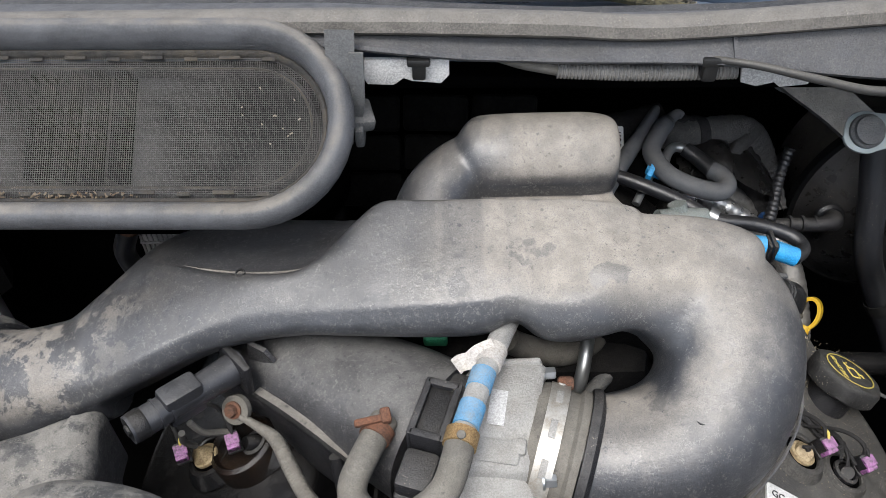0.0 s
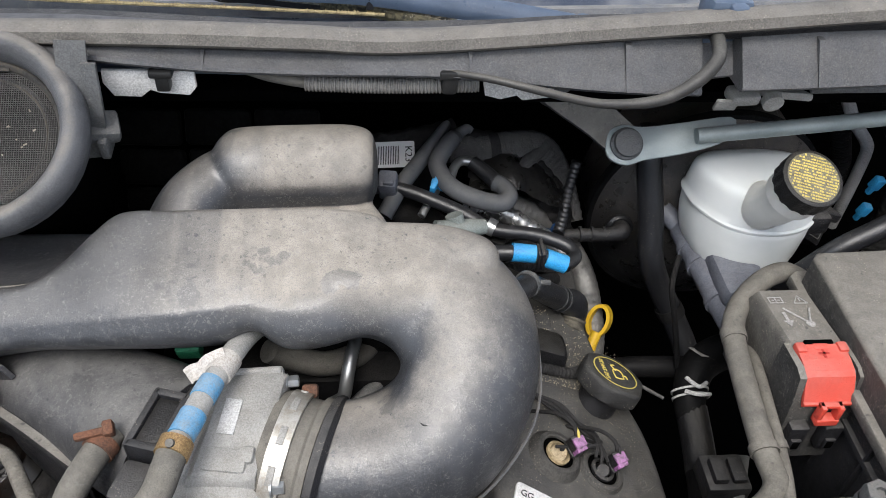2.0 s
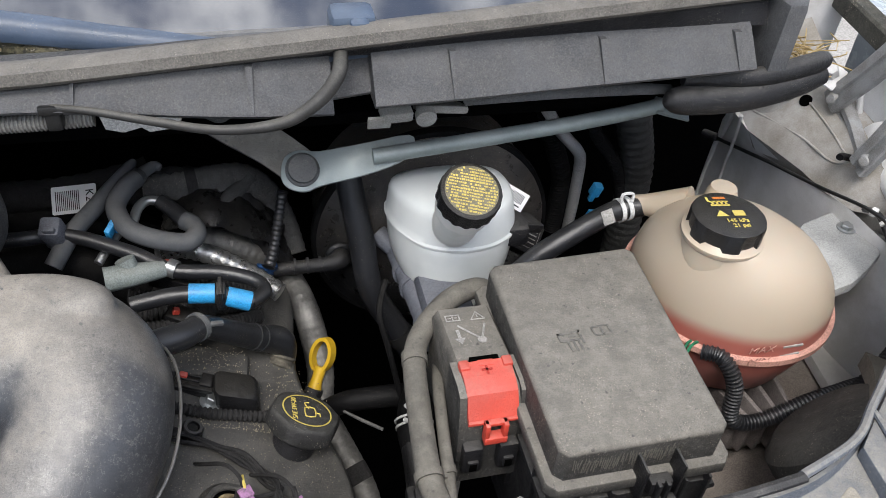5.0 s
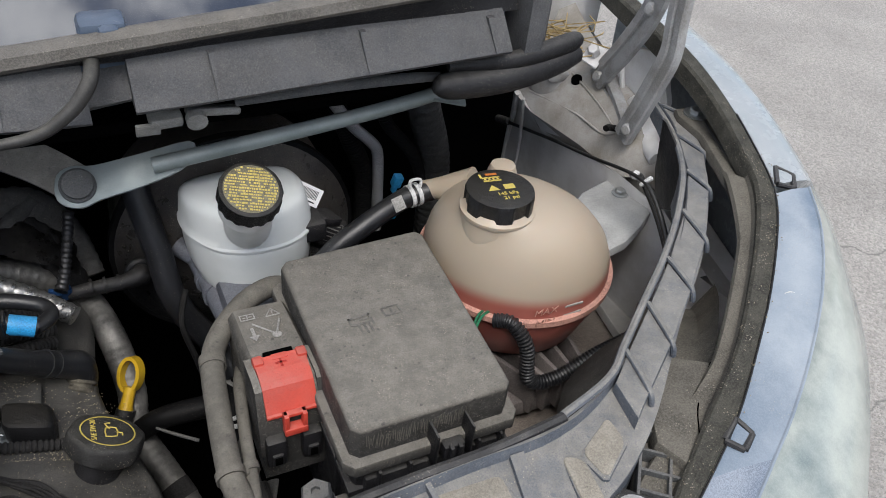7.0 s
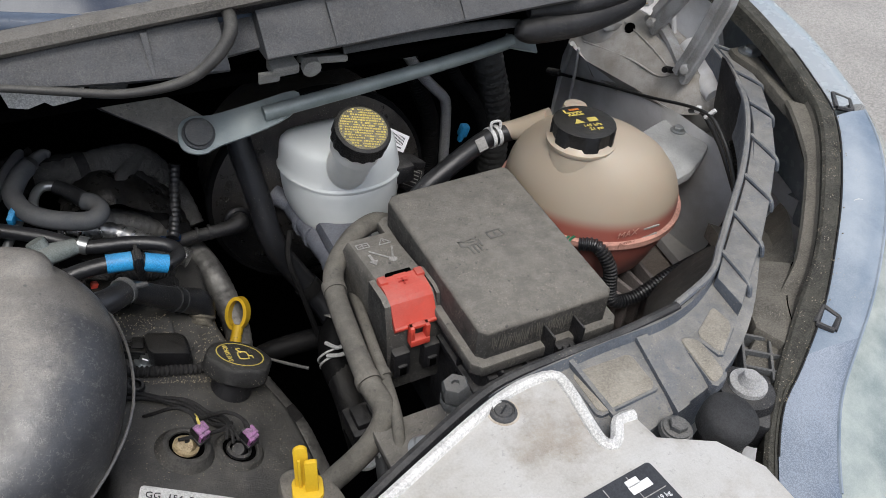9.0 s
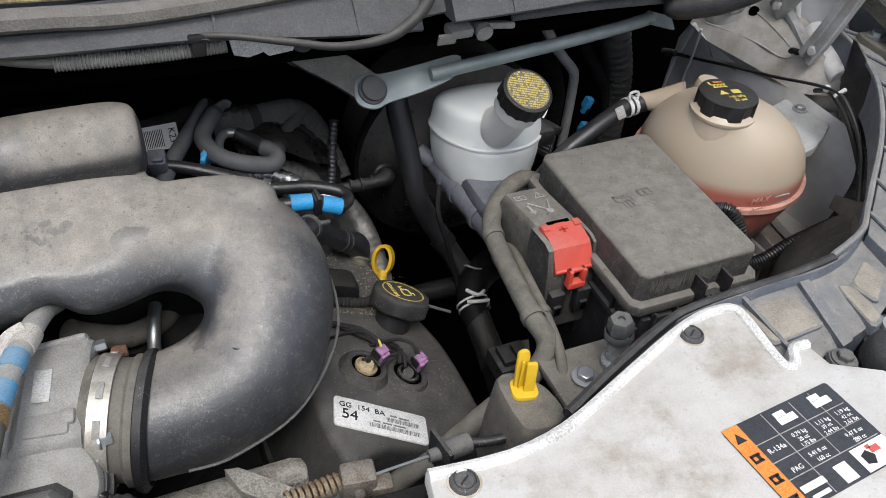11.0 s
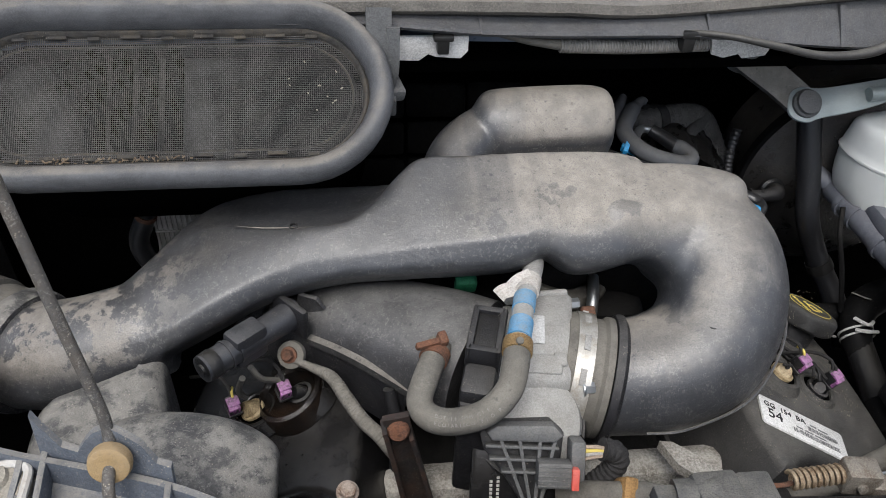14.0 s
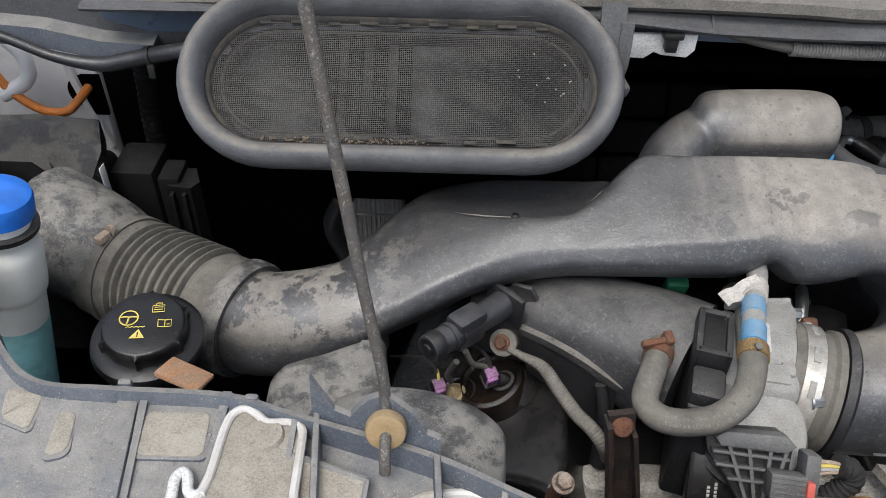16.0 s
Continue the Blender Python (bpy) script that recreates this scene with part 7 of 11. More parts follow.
# Dark masses filling the void; shade below is put into their colour
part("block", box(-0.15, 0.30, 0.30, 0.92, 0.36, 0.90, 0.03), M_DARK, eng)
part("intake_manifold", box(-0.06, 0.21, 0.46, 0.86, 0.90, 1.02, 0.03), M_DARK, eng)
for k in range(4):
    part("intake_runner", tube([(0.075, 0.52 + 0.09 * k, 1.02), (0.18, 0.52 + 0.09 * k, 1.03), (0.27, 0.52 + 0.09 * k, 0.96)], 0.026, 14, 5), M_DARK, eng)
M_CASTING = surface("dirty_cast_cover", (0.36, 0.345, 0.315), 0.75, col2=(0.13, 0.115, 0.095), scale=48, speck=0.6, bump=0.8, grain=380, fleck=0.6, dust=0.3)
part("timing_cover", box(-0.10, 0.25, 0.30, 0.34, 0.45, 0.96, 0.02), M_CASTING, eng, "cast aluminium front cover")
front = thing("front_casting", "grimy cast alloy bracket with bolts and ribs", "casting", (0.12, 0.23, 0.85))
part("web", loft([[(0.045, 0.21, z), (0.10, 0.20, z), (0.175, 0.205, z), (0.215, 0.235, z), (0.20, 0.265, z), (0.06, 0.265, z)] for z in (0.86, 0.965, 0.975)]), M_CASTING, front)
part("housing", lathe([(0.0, 0.036), (0.016, 0.035), (0.022, 0.030), (0.024, 0.0), (0.034, -0.004), (0.036, -0.03)], axis((0.085, 0.235, 1.015), (0.1, -0.45, 0.9)), 26), M_CASTING, front)
part("housing", lathe([(0.0, 0.020), (0.010, 0.020), (0.012, 0.016), (0.020, 0.015), (0.022, -0.02)], axis((0.165, 0.232, 1.010), (0.0, -0.4, 0.9)), 22), M_CASTING, front)
for x, y, a in ((0.118, 0.225, 35), (0.135, 0.238, -20), (0.195, 0.240, 60), (0.060, 0.245, 10)):
    part("rib", rbox((0.036, 0.006, 0.026), pose(x, y, 1.004, -14, 0, a), 0.002), M_CASTING, front)
for x, y in ((0.128, 0.214), (0.190, 0.222), (0.056, 0.222)):
    part("bolt", hexbolt((x, y, 1.002), (0, -0.3, 0.95), 0.007, 0.008), M_RUST, front, "rusty flange bolt")
part("flat_arm", loft([[(0.168, 0.312, z), (0.180, 0.310, z), (0.205, 0.288, z), (0.232, 0.266, z - 0.004), (0.226, 0.252, z - 0.004), (0.212, 0.256, z - 0.002), (0.178, 0.284, z)] for z in (0.988, 0.998, 1.0)]), M_CASTING, front, "dusty flat bracket arm")
part("bracket_strap", ribbon([(0.14, 0.205, 1.03), (0.18, 0.215, 1.025), (0.225, 0.235, 1.01), (0.26, 0.262, 0.985)], 0.016, 0.005, (0, -0.4, 0.9), 4), M_GREY, front)


def cam_cover(sign, mat_c, lab):
    cx = 0.075 + sign * 0.27
    m = Matrix.Translation((cx, 0.46, 0.930)) @ Matrix.Rotation(radians(23 * sign), 4, 'Y') @ Matrix.Diagonal((sign, 1, 1, 1))
    t = thing("cam_cover", lab, "cam cover", (cx, 0.46, 0.88))
    body = prism(spline([(-0.10, -0.155), (-0.04, -0.168), (0.07, -0.168), (0.096, -0.14), (0.096, -0.03), (0.075, 0.04), (0.05, 0.12), (0.045, 0.28), (-0.10, 0.28)], 4, True), -0.07, 0.042, 0.012, m, 3)
    part("cover", body, mat_c, t)
    part("flange", prism([(-0.112, -0.18), (0.106, -0.18), (0.106, -0.02), (0.06, 0.12), (0.055, 0.29), (-0.112, 0.29)], -0.085, -0.068, 0.004, m), M_PLASTIC, t)
    return t, m


cov_r, MR = cam_cover(1, surface("dusty_cam_cover", (0.035, 0.035, 0.036), 0.5, dust=0.85, dust_lo=0.2, dust_hi=0.95, dust_min=0.5, dust_scale=10, dust_col=(0.13, 0.123, 0.11), speck=0.28), "dusty black cam cover on the driver side")
for k, (x, y0, y1) in enumerate(((-0.055, -0.196, -0.162), (-0.005, -0.200, -0.165), (0.045, -0.196, -0.162))):
    part("lip_rib", rbox((0.0035, y1 - y0, 0.05), MR @ Matrix.Translation((x, (y0 + y1) / 2, -0.048)), 0.001), M_PLASTIC, cov_r)
part("lip", prism([(-0.105, -0.178), (0.090, -0.178), (0.078, -0.205), (-0.09, -0.205)], -0.082, -0.074, 0.003, MR), M_DUSTY, cov_r, "dusty edge lip")
cov_l, ML = cam_cover(-1, M_OIL, "oily black cam cover beneath the intake neck")


M_WELL = surface("dusty_well_rim", (0.06, 0.057, 0.052), 0.7, col2=(0.035, 0.034, 0.032), scale=80, bump=0.4, speck=0.5)
M_CREAM = surface("oily_cream_plastic", (0.34, 0.27, 0.16), 0.5, col2=(0.16, 0.11, 0.06), scale=120, bump=0.3)


def injector(c, tilt, purple_side, oily=False, bare=True):
    c = Vector(c)
    t = thing("injector_connector", "black and purple injector plug in its well", "connector", c, "injector plugs")
    up = Vector(tilt).normalized()
    part("well_rim", lathe([(0.0170, -0.008), (0.0172, 0.0006), (0.019, 0.0016), (0.0225, 0.0008), (0.026, -0.004), (0.031, -0.012)], axis(c, up), 32), M_OIL if oily else M_WELL, t)
    # Black disc paints the shade down in the well
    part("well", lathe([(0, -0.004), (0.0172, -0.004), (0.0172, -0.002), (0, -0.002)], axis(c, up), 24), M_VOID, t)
    part("plug", tube([c + up * -0.006, c + up * 0.004 + Vector((-0.003, -0.003, 0)), c + up * 0.009 + Vector((-0.006, -0.006, 0))], [0.0100, 0.0095, 0.0078] if bare else [0.0085, 0.0075, 0.006], 14, 3), M_CREAM if bare else M_PLASTIC, t, "yellowed injector body" if bare else "")
    part("plug_foot", lathe([(0.0095, 0.0), (0.0125, 0.0), (0.0125, 0.003), (0.0095, 0.004)], axis(c + up * 0.0005 + Vector((-0.002, -0.002, 0)), up), 20), M_CREAM if bare else M_PLASTIC, t)
    k = c + up * 0.020 + Vector(purple_side)
    con = part("connector", join(rbox((0.012, 0.014, 0.020), pose(k.x, k.y, k.z, 20, 0, 25), 0.002), rbox((0.014, 0.016, 0.005), pose(k.x, k.y, k.z - 0.006, 20, 0, 25), 0.0015)), M_PLASTIC, t)
    part("lock_tab", join(rbox((0.011, 0.004, 0.013), pose(k.x + 0.003, k.y - 0.008, k.z + 0.002, 20, 0, 25), 0.001), rbox((0.012, 0.010, 0.003), pose(k.x + 0.002, k.y - 0.004, k.z + 0.010, 20, 0, 25), 0.0008)), M_PURPLE, con, "purple lock tab")
    for j in (-1, 1):
        part("lock_slot", rbox((0.0026, 0.0012, 0.006), pose(k.x + 0.003 + 0.0028 * j, k.y - 0.0098 + 0.0013 * j, k.z + 0.002, 20, 0, 25), 0.0003), M_INK, con)
    part("lead", tube([k + Vector((0, 0.002, 0.008)), k + Vector((-0.003, 0.008, 0.020)), k + Vector((-0.015, 0.024, 0.016)), k + Vector((-0.036, 0.042, -0.004)), k + Vector((-0.050, 0.056, -0.020))], 0.0019, 6, 4), M_TAPE, t)
    part("lead", tube([k + Vector((0.002, -0.002, 0.008)), k + Vector((0.001, 0.003, 0.016)), k + Vector((0.0, 0.012, 0.012))], 0.0014, 6, 4), M_YINK if bare else M_TAPE, t, "yellow wire" if bare else "")


nr = (MR.to_3x3() @ Vector((0, 0, 1)))
injector((0.332, 0.394, 0.990), nr, (0.005, -0.002, -0.003))
injector((0.3785, 0.389, 0.965), nr, (0.002, 0.0, -0.003), False, False)
nl = (ML.to_3x3() @ Vector((0, 0, 1)))
injector((-0.170, 0.395, 1.002), nl, (-0.010, -0.010, 0.0), True, False)
injector((-0.218, 0.392, 0.984), nl, (-0.012, -0.008, 0.0), True)
# printed label on the cam cover
lab = thing("part_label", "white printed part label stuck on the cam cover", "label", (0.325, 0.325, 0.98))
loc = MR.inverted() @ Vector((0.325, 0.3255, 0.980))
LM = MR @ Matrix.Translation((loc.x, loc.y, 0.0422)) @ Matrix.Rotation(radians(-17.5), 4, 'Z') @ Matrix.Translation((-0.003, -0.002, 0.0025)) @ Matrix.Scale(0.95, 4)
part("paper", prism(rounded(0.106, 0.040, 0.004), -0.0025, 0.0, 0.0002, LM), surface("greyed_label_paper", (0.62, 0.62, 0.61), 0.5, bump=0.03, col2=(0.5, 0.5, 0.48), scale=60), lab)
lettering("54", 0.019, LM @ Matrix.Translation((-0.036, -0.0035, 0.0004)), M_INK, lab)
lettering("GG  154  BA", 0.0098, LM @ Matrix.Translation((-0.022, 0.0095, 0.0004)), M_INK, lab)
random.seed(7)
M_BAR = surface("faded_grey_ink", (0.16, 0.16, 0.165), 0.6, bump=0.0)


def barcode(x0, x1, y, h, step=0.0011):
    out = []
    x = x0
    while x < x1:
        w = random.choice((0.0004, 0.0006, 0.0009))
        out.append((x, y, w, h))
        x += w + random.choice((0.0004, 0.0006, 0.0009))
    return out


part("barcode", bars(barcode(-0.014, 0.043, -0.0098, 0.006), LM @ Matrix.Translation((0, 0, 0.0002)), 0.0002), M_BAR, lab)
part("barcode", bars(barcode(0.006, 0.044, 0.0022, 0.006), LM @ Matrix.Translation((0, 0, 0.0002)), 0.0002), M_BAR, lab)
part("small_print", bars([(-0.006, -0.0038, 0.008, 0.002), (0.006, -0.0042, 0.010, 0.002), (0.020, -0.0042, 0.014, 0.002), (0.014, 0.0085, 0.008, 0.0022), (0.026, 0.0078, 0.012, 0.0022)], LM @ Matrix.Translation((0, 0, 0.0002)), 0.0002), M_BAR, lab)

# oil filler cap
oc = thing("oil_filler_cap", "black oil filler cap with yellow print, gritty", "oil cap", (0.404, 0.485, 0.95))
on = Vector((0.40, 0.26, 0.88)).normalized()
OC = Vector((0.408, 0.486, 0.990))
part("neck", lathe([(0.022, -0.06), (0.022, -0.018)], axis(OC, on), 28), M_PLASTIC, oc)
rings = []
for f, z in ((0.80, -0.022), (0.94, -0.021), (1.0, -0.018), (1.0, -0.005), (0.97, -0.002), (0.90, 0.0), (0.3, 0.0005)):
    m = axis(OC, on)
    rings.append([m @ Vector((0.0355 * f * (1 + 0.035 * math.cos(6 * a) * (f > 0.95)) * math.cos(a), 0.0355 * f * (1 + 0.035 * math.cos(6 * a) * (f > 0.95)) * math.sin(a), z)) for a in [2 * math.pi * k / 48 for k in range(48)]])
ocap = part("cap", loft(rings), surface("gritty_black_cap", (0.024, 0.024, 0.024), 0.6, dust=0.35, dust_lo=0.5, dust_col=(0.13, 0.125, 0.11), speck=0.9), oc)
ou = Vector((0.12, 0.97, 0.0))
ou = (ou - on * ou.dot(on)).normalized()
OM = plane(OC + on * 0.0008, ou, on.cross(ou))
part("ring_print", lathe([(0.0242, 0), (0.0256, 0), (0.0256, 0.0003), (0.0242, 0.0003)], OM, 40), M_YINK, ocap)
lettering("SAE 5W-20", 0.0074, OM @ Matrix.Translation((0.0, 0.0130, 0.0003)), M_YINK, ocap)
part("oil_can_print", join(tube([OM @ Vector(v) for v in ((-0.010, 0.002, 0.0002), (0.004, 0.002, 0.0002), (0.006, -0.008, 0.0002), (-0.008, -0.008, 0.0002), (-0.010, 0.002, 0.0002))], 0.0007, 6, 2), tube([OM @ Vector(v) for v in ((0.004, -0.002, 0.0002), (0.012, 0.002, 0.0002), (0.014, -0.003, 0.0002))], 0.0007, 6, 2),
                           tube([OM @ Vector(v) for v in ((-0.002, -0.008, 0.0002), (-0.002, -0.013, 0.0002), (-0.006, -0.013, 0.0002))], 0.0007, 6, 2)), M_YINK, ocap)

# dipstick
dip = thing("dipstick", "yellow dipstick handle in a black tube", "dipstick", (0.425, 0.61, 0.86))
ring_c = Vector((0.438, 0.631, 0.908))
DM = plane(ring_c, Vector((0.72, -0.65, 0.1)), Vector((0.25, 0.55, 0.80)))
rr = []
for k in range(28):
    a = 2 * math.pi * k / 28
    c = Vector((0.0125 * math.cos(a), 0.0195 * math.sin(a), 0))
    o = Vector((math.cos(a), math.sin(a), 0))
    rr.append([DM @ (c + o * u + Vector((0, 0, w))) for u, w in ((0.0022, 0.006), (-0.0022, 0.006), (-0.0022, -0.006), (0.0022, -0.006))])
part("handle_ring", loft(rr, closed_along=True), M_YELLOW, dip)
part("handle_stem", tube([ring_c + Vector((-0.003, -0.010, -0.010)), ring_c + Vector((-0.010, -0.020, -0.022)), ring_c + Vector((-0.014, -0.026, -0.030))], [0.007, 0.007, 0.009], 12, 3), M_YELLOW, dip)
part("tube", tube([ring_c + Vector((-0.013, -0.024, -0.030)), ring_c + Vector((-0.026, -0.042, -0.055)), ring_c + Vector((-0.04, -0.06, -0.10))], [0.011, 0.011, 0.008], 12, 3), M_PLASTIC, dip)

# ---- clutter behind the duct, over the driver-side cam cover ----
solo("foil_wrapped_tube", tube([(0.30, 0.74, 1.02), (0.355, 0.745, 0.99), (0.401, 0.743, 0.95), (0.424, 0.689, 0.93), (0.435, 0.640, 0.88), (0.432, 0.600, 0.845), (0.452, 0.55, 0.820), (0.468, 0.512, 0.80), (0.474, 0.479, 0.785), (0.48, 0.44, 0.76)], 0.0168, 18, 8, corr=(0.009, 0.0005)), M_FOIL, "crinkled foil-wrapped wiring tube", "wiring")
solo("tape_band", tube([(0.4585, 0.534, 0.8115), (0.4665, 0.516, 0.802)], 0.0178, 16, 2), M_TAPE, "black tape band on the foil tube", "tape")
solo("taped_loom", tube([(0.22, 0.80, 1.05), (0.30, 0.79, 1.06), (0.36, 0.775, 1.03), (0.395, 0.75, 0.97), (0.41, 0.74, 0.91)], [0.02, 0.022, 0.022, 0.02, 0.018], 12, 6, corr=(0.016, 0.0018)), M_TAPE, "bulky taped wiring loom", "wiring")
def crumpled(x0, x1, y0, y1, z, bulge, seed, nx=16, ny=11):
    """A creased sheet hung over the wiring: random folds over a shallow hump."""
    rnd = random.Random(seed)
    folds = [(rnd.uniform(0, math.pi), rnd.uniform(60, 170), rnd.uniform(0, 6), rnd.uniform(0.003, 0.008)) for _ in range(7)]
    bm = bmesh.new()
    rows = []
    for i in range(nx + 1):
        row = []
        for j in range(ny + 1):
            u, v = i / nx, j / ny
            x, y = x0 + (x1 - x0) * u + rnd.uniform(-0.003, 0.003), y0 + (y1 - y0) * v + rnd.uniform(-0.003, 0.003)
            h = sum(am * abs(math.sin((x * math.cos(a) + y * math.sin(a)) * f + ph)) for a, f, ph, am in folds) * 0.55
            row.append(bm.verts.new((x, y, z + bulge * math.sin(math.pi * u) * math.sin(math.pi * min(1, v * 0.9 + 0.1)) - 0.05 * u * u + h)))
        rows.append(row)
    for i in range(nx):
        for j in range(ny):
            bm.faces.new((rows[i][j], rows[i + 1][j], rows[i + 1][j + 1], rows[i][j + 1]))
    bmesh.ops.solidify(bm, geom=list(bm.faces), thickness=0.0015)
    return bm


solo("loom_wrap", crumpled(0.272, 0.408, 0.715, 0.815, 1.035, 0.028, 4), surface("crumpled_black_film", (0.02, 0.02, 0.021), 0.3, bump=0.4, grain=140, dust=0.25, dust_lo=0.5, dust_col=(0.13, 0.12, 0.10), spec=0.6), "crumpled black film wrapped over the loom", "wiring")
solo("foil_patch", tube([(0.265, 0.705, 1.035), (0.31, 0.70, 1.03), (0.36, 0.685, 1.005), (0.395, 0.66, 0.99)], 0.0115, 12, 5, corr=(0.010, 0.001)), surface("bright_crinkled_foil", (0.55, 0.55, 0.54), 0.3, metal=0.8, col2=(0.18, 0.18, 0.18), scale=60, bump=0.6, grain=80, fleck=0.1), "bright crinkled foil sleeve", "sleeve")
hk = thing("heater_hose_loop", "blue-grey rubber hose bent into a hook", "hose", (0.27, 0.70, 1.06))
part("hose", tube([(0.252, 0.752, 1.099), (0.242, 0.736, 1.098), (0.232, 0.714, 1.090), (0.244, 0.686, 1.083), (0.268, 0.673, 1.076), (0.300, 0.668, 1.070), (0.313, 0.680, 1.07), (0.309, 0.696, 1.071), (0.300, 0.704, 1.072)], 0.0105, 16, 7), M_LOOP, hk)
part("upper_end", tube([(0.277, 0.770, 1.098), (0.271, 0.772, 1.10), (0.261, 0.763, 1.10), (0.250, 0.748, 1.099)], [0.004, 0.006, 0.007, 0.0085], 12, 5), M_LOOP, hk)
part("crimp", lathe([(0.0075, -0.004), (0.0092, -0.004), (0.0092, 0.004), (0.0075, 0.004)], axis((0.254, 0.754, 1.0995), (0.5, 0.8, 0.05)), 16), M_RUBBER, hk)
part("tip", tube([(0.302, 0.702, 1.072), (0.288, 0.720, 1.076), (0.275, 0.732, 1.08)], [0.0095, 0.009, 0.0085], 12, 4), M_RUBBER, hk)
part("metal_pipe", tube([(0.275, 0.732, 1.08), (0.262, 0.732, 1.082), (0.252, 0.720, 1.080), (0.246, 0.70, 1.07)], 0.0055, 12, 5), M_STEEL, hk, "bright metal pipe")
solo("heater_hose", tube([(0.248, 0.783, 1.10), (0.245, 0.777, 1.10), (0.229, 0.748, 1.095), (0.207, 0.717, 1.085), (0.189, 0.687, 1.080), (0.17, 0.66, 1.06)], [0.004, 0.006, 0.0085, 0.0095, 0.0095, 0.0095], 14, 5), M_LOOP, "grey rubber hose behind the resonator", "hose")
fl = thing("fuel_line", "black fuel line with a grey clip and blue collars", "fuel line", (0.25, 0.64, 1.04))
part("line", tube([(0.10, 0.672, 1.09), (0.145, 0.672, 1.09), (0.186, 0.682, 1.082), (0.249, 0.656, 1.072), (0.289, 0.634, 1.062), (0.336, 0.628, 1.058), (0.37, 0.616, 1.053), (0.378, 0.600, 1.050), (0.363, 0.584, 1.052)], 0.0078, 14, 6), M_RUBBER, fl)
part("line", tube([(0.250, 0.588, 1.062), (0.285, 0.592, 1.065), (0.312, 0.590, 1.066), (0.345, 0.588, 1.060), (0.366, 0.586, 1.052)], 0.0085, 14, 5), M_RUBBER, fl)
part("collar", tube([(0.305, 0.591, 1.067), (0.330, 0.590, 1.0645)], 0.0102, 14, 2), M_BLUE, fl, "bright blue collar")
part("collar", tube([(0.341, 0.588, 1.061), (0.364, 0.585, 1.053)], 0.0102, 14, 2), M_BLUE, fl, "bright blue collar")
part("clip", join(box(0.331, 0.341, 0.578, 0.598, 1.05, 1.074, 0.003), box(0.334, 0.338, 0.574, 0.60, 1.058, 1.078, 0.001)), M_PLASTIC, fl)
part("grey_clip", join(rbox((0.021, 0.022, 0.036), pose(0.175, 0.680, 1.088, 25, 0, -8), 0.004), rbox((0.012, 0.006, 0.016), pose(0.175, 0.668, 1.099, 25, 0, -8), 0.002)), M_CYL, fl, "grey clamp clip")
part("band", lathe([(0.008, -0.005), (0.0098, -0.005), (0.0098, 0.005), (0.008, 0.005)], axis((0.288, 0.636, 1.063), (1, -0.5, -0.25)), 18), M_STEEL, fl, "crimped steel band")
solo("grey_connector", join(tube([(0.225, 0.618, 1.072), (0.25, 0.624, 1.07), (0.28, 0.636, 1.064)], [0.013, 0.012, 0.009], 12, 4), tube([(0.245, 0.632, 1.085), (0.25, 0.626, 1.07)], 0.010, 12, 2)), surface("pale_grey_green_plastic", (0.22, 0.25, 0.24), 0.5, dust=0.3), "pale grey-green plastic connector", "connector")
solo("blue_quick_clip", join(rbox((0.022, 0.014, 0.012), pose(0.236, 0.694, 1.079, 20, 10, -25), 0.002), rbox((0.006, 0.022, 0.014), pose(0.229, 0.690, 1.082, 20, 10, -25), 0.001)), M_BLUE, "small blue quick-release clip", "clip")
solo("metal_pipe", tube([(0.232, 0.70, 1.066), (0.222, 0.682, 1.062), (0.212, 0.665, 1.055)], 0.0048, 10, 3), M_STEEL, "short bright metal pipe", "pipe")
kt = thing("loom_tag", "white barcode tag on the wiring loom", "tag", (0.19, 0.77, 1.07))
KM = plane((0.184, 0.752, 1.077), (1, -0.08, 0.10), (0, 0.75, 0.66)) @ Matrix.Scale(0.92, 4)
part("paper", prism(rounded(0.052, 0.034, 0.002), 0, 0.001, 0, KM), M_STICKER, kt)
part("barcode", bars([(-0.021 + 0.0022 * k, -0.001, 0.0010, 0.024) for k in range(13)], KM @ Matrix.Translation((0, 0, 0.001)), 0.0002), M_INK, kt)
lettering("K23", 0.013, KM @ Matrix.Translation((0.018, 0.0, 0.0012)) @ Matrix.Rotation(radians(-90), 4, 'Z'), M_INK, kt)
solo("taped_loom", tube([(0.09, 0.79, 1.06), (0.16, 0.785, 1.063), (0.22, 0.79, 1.07), (0.26, 0.80, 1.075)], 0.019, 12, 5, corr=(0.018, 0.0014)), M_TAPE, "taped wiring loom behind the resonator", "wiring")
bh = thing("breather_hose", "black breather hose from the intake duct to the cam cover", "hose", (0.33, 0.54, 1.0))
part("hose", tube([(0.262, 0.500, 1.085), (0.282, 0.515, 1.080), (0.302, 0.526, 1.075), (0.318, 0.545, 1.068)], [0.0135, 0.0135, 0.0128, 0.012], 16, 5), M_RUBBER, bh)
part("hose", tube([(0.315, 0.546, 1.066), (0.330, 0.558, 1.046), (0.349, 0.573, 1.020), (0.371, 0.589, 0.993), (0.387, 0.600, 0.975), (0.391, 0.601, 0.962), (0.388, 0.596, 0.945)], [0.011, 0.012, 0.013, 0.014, 0.0165, 0.0165, 0.016], 16, 5), M_RUBBER, bh)
for q, d in (((0.362, 0.5825, 1.004), (0.6, 0.42, -0.7)), ((0.369, 0.5875, 0.9955), (0.6, 0.42, -0.7))):
    part("moulded_ring", lathe([(0.0125, -0.0015), (0.0148, -0.0015), (0.0148, 0.0015), (0.0125, 0.0015)], axis(q, d), 20), M_RUBBER, bh)
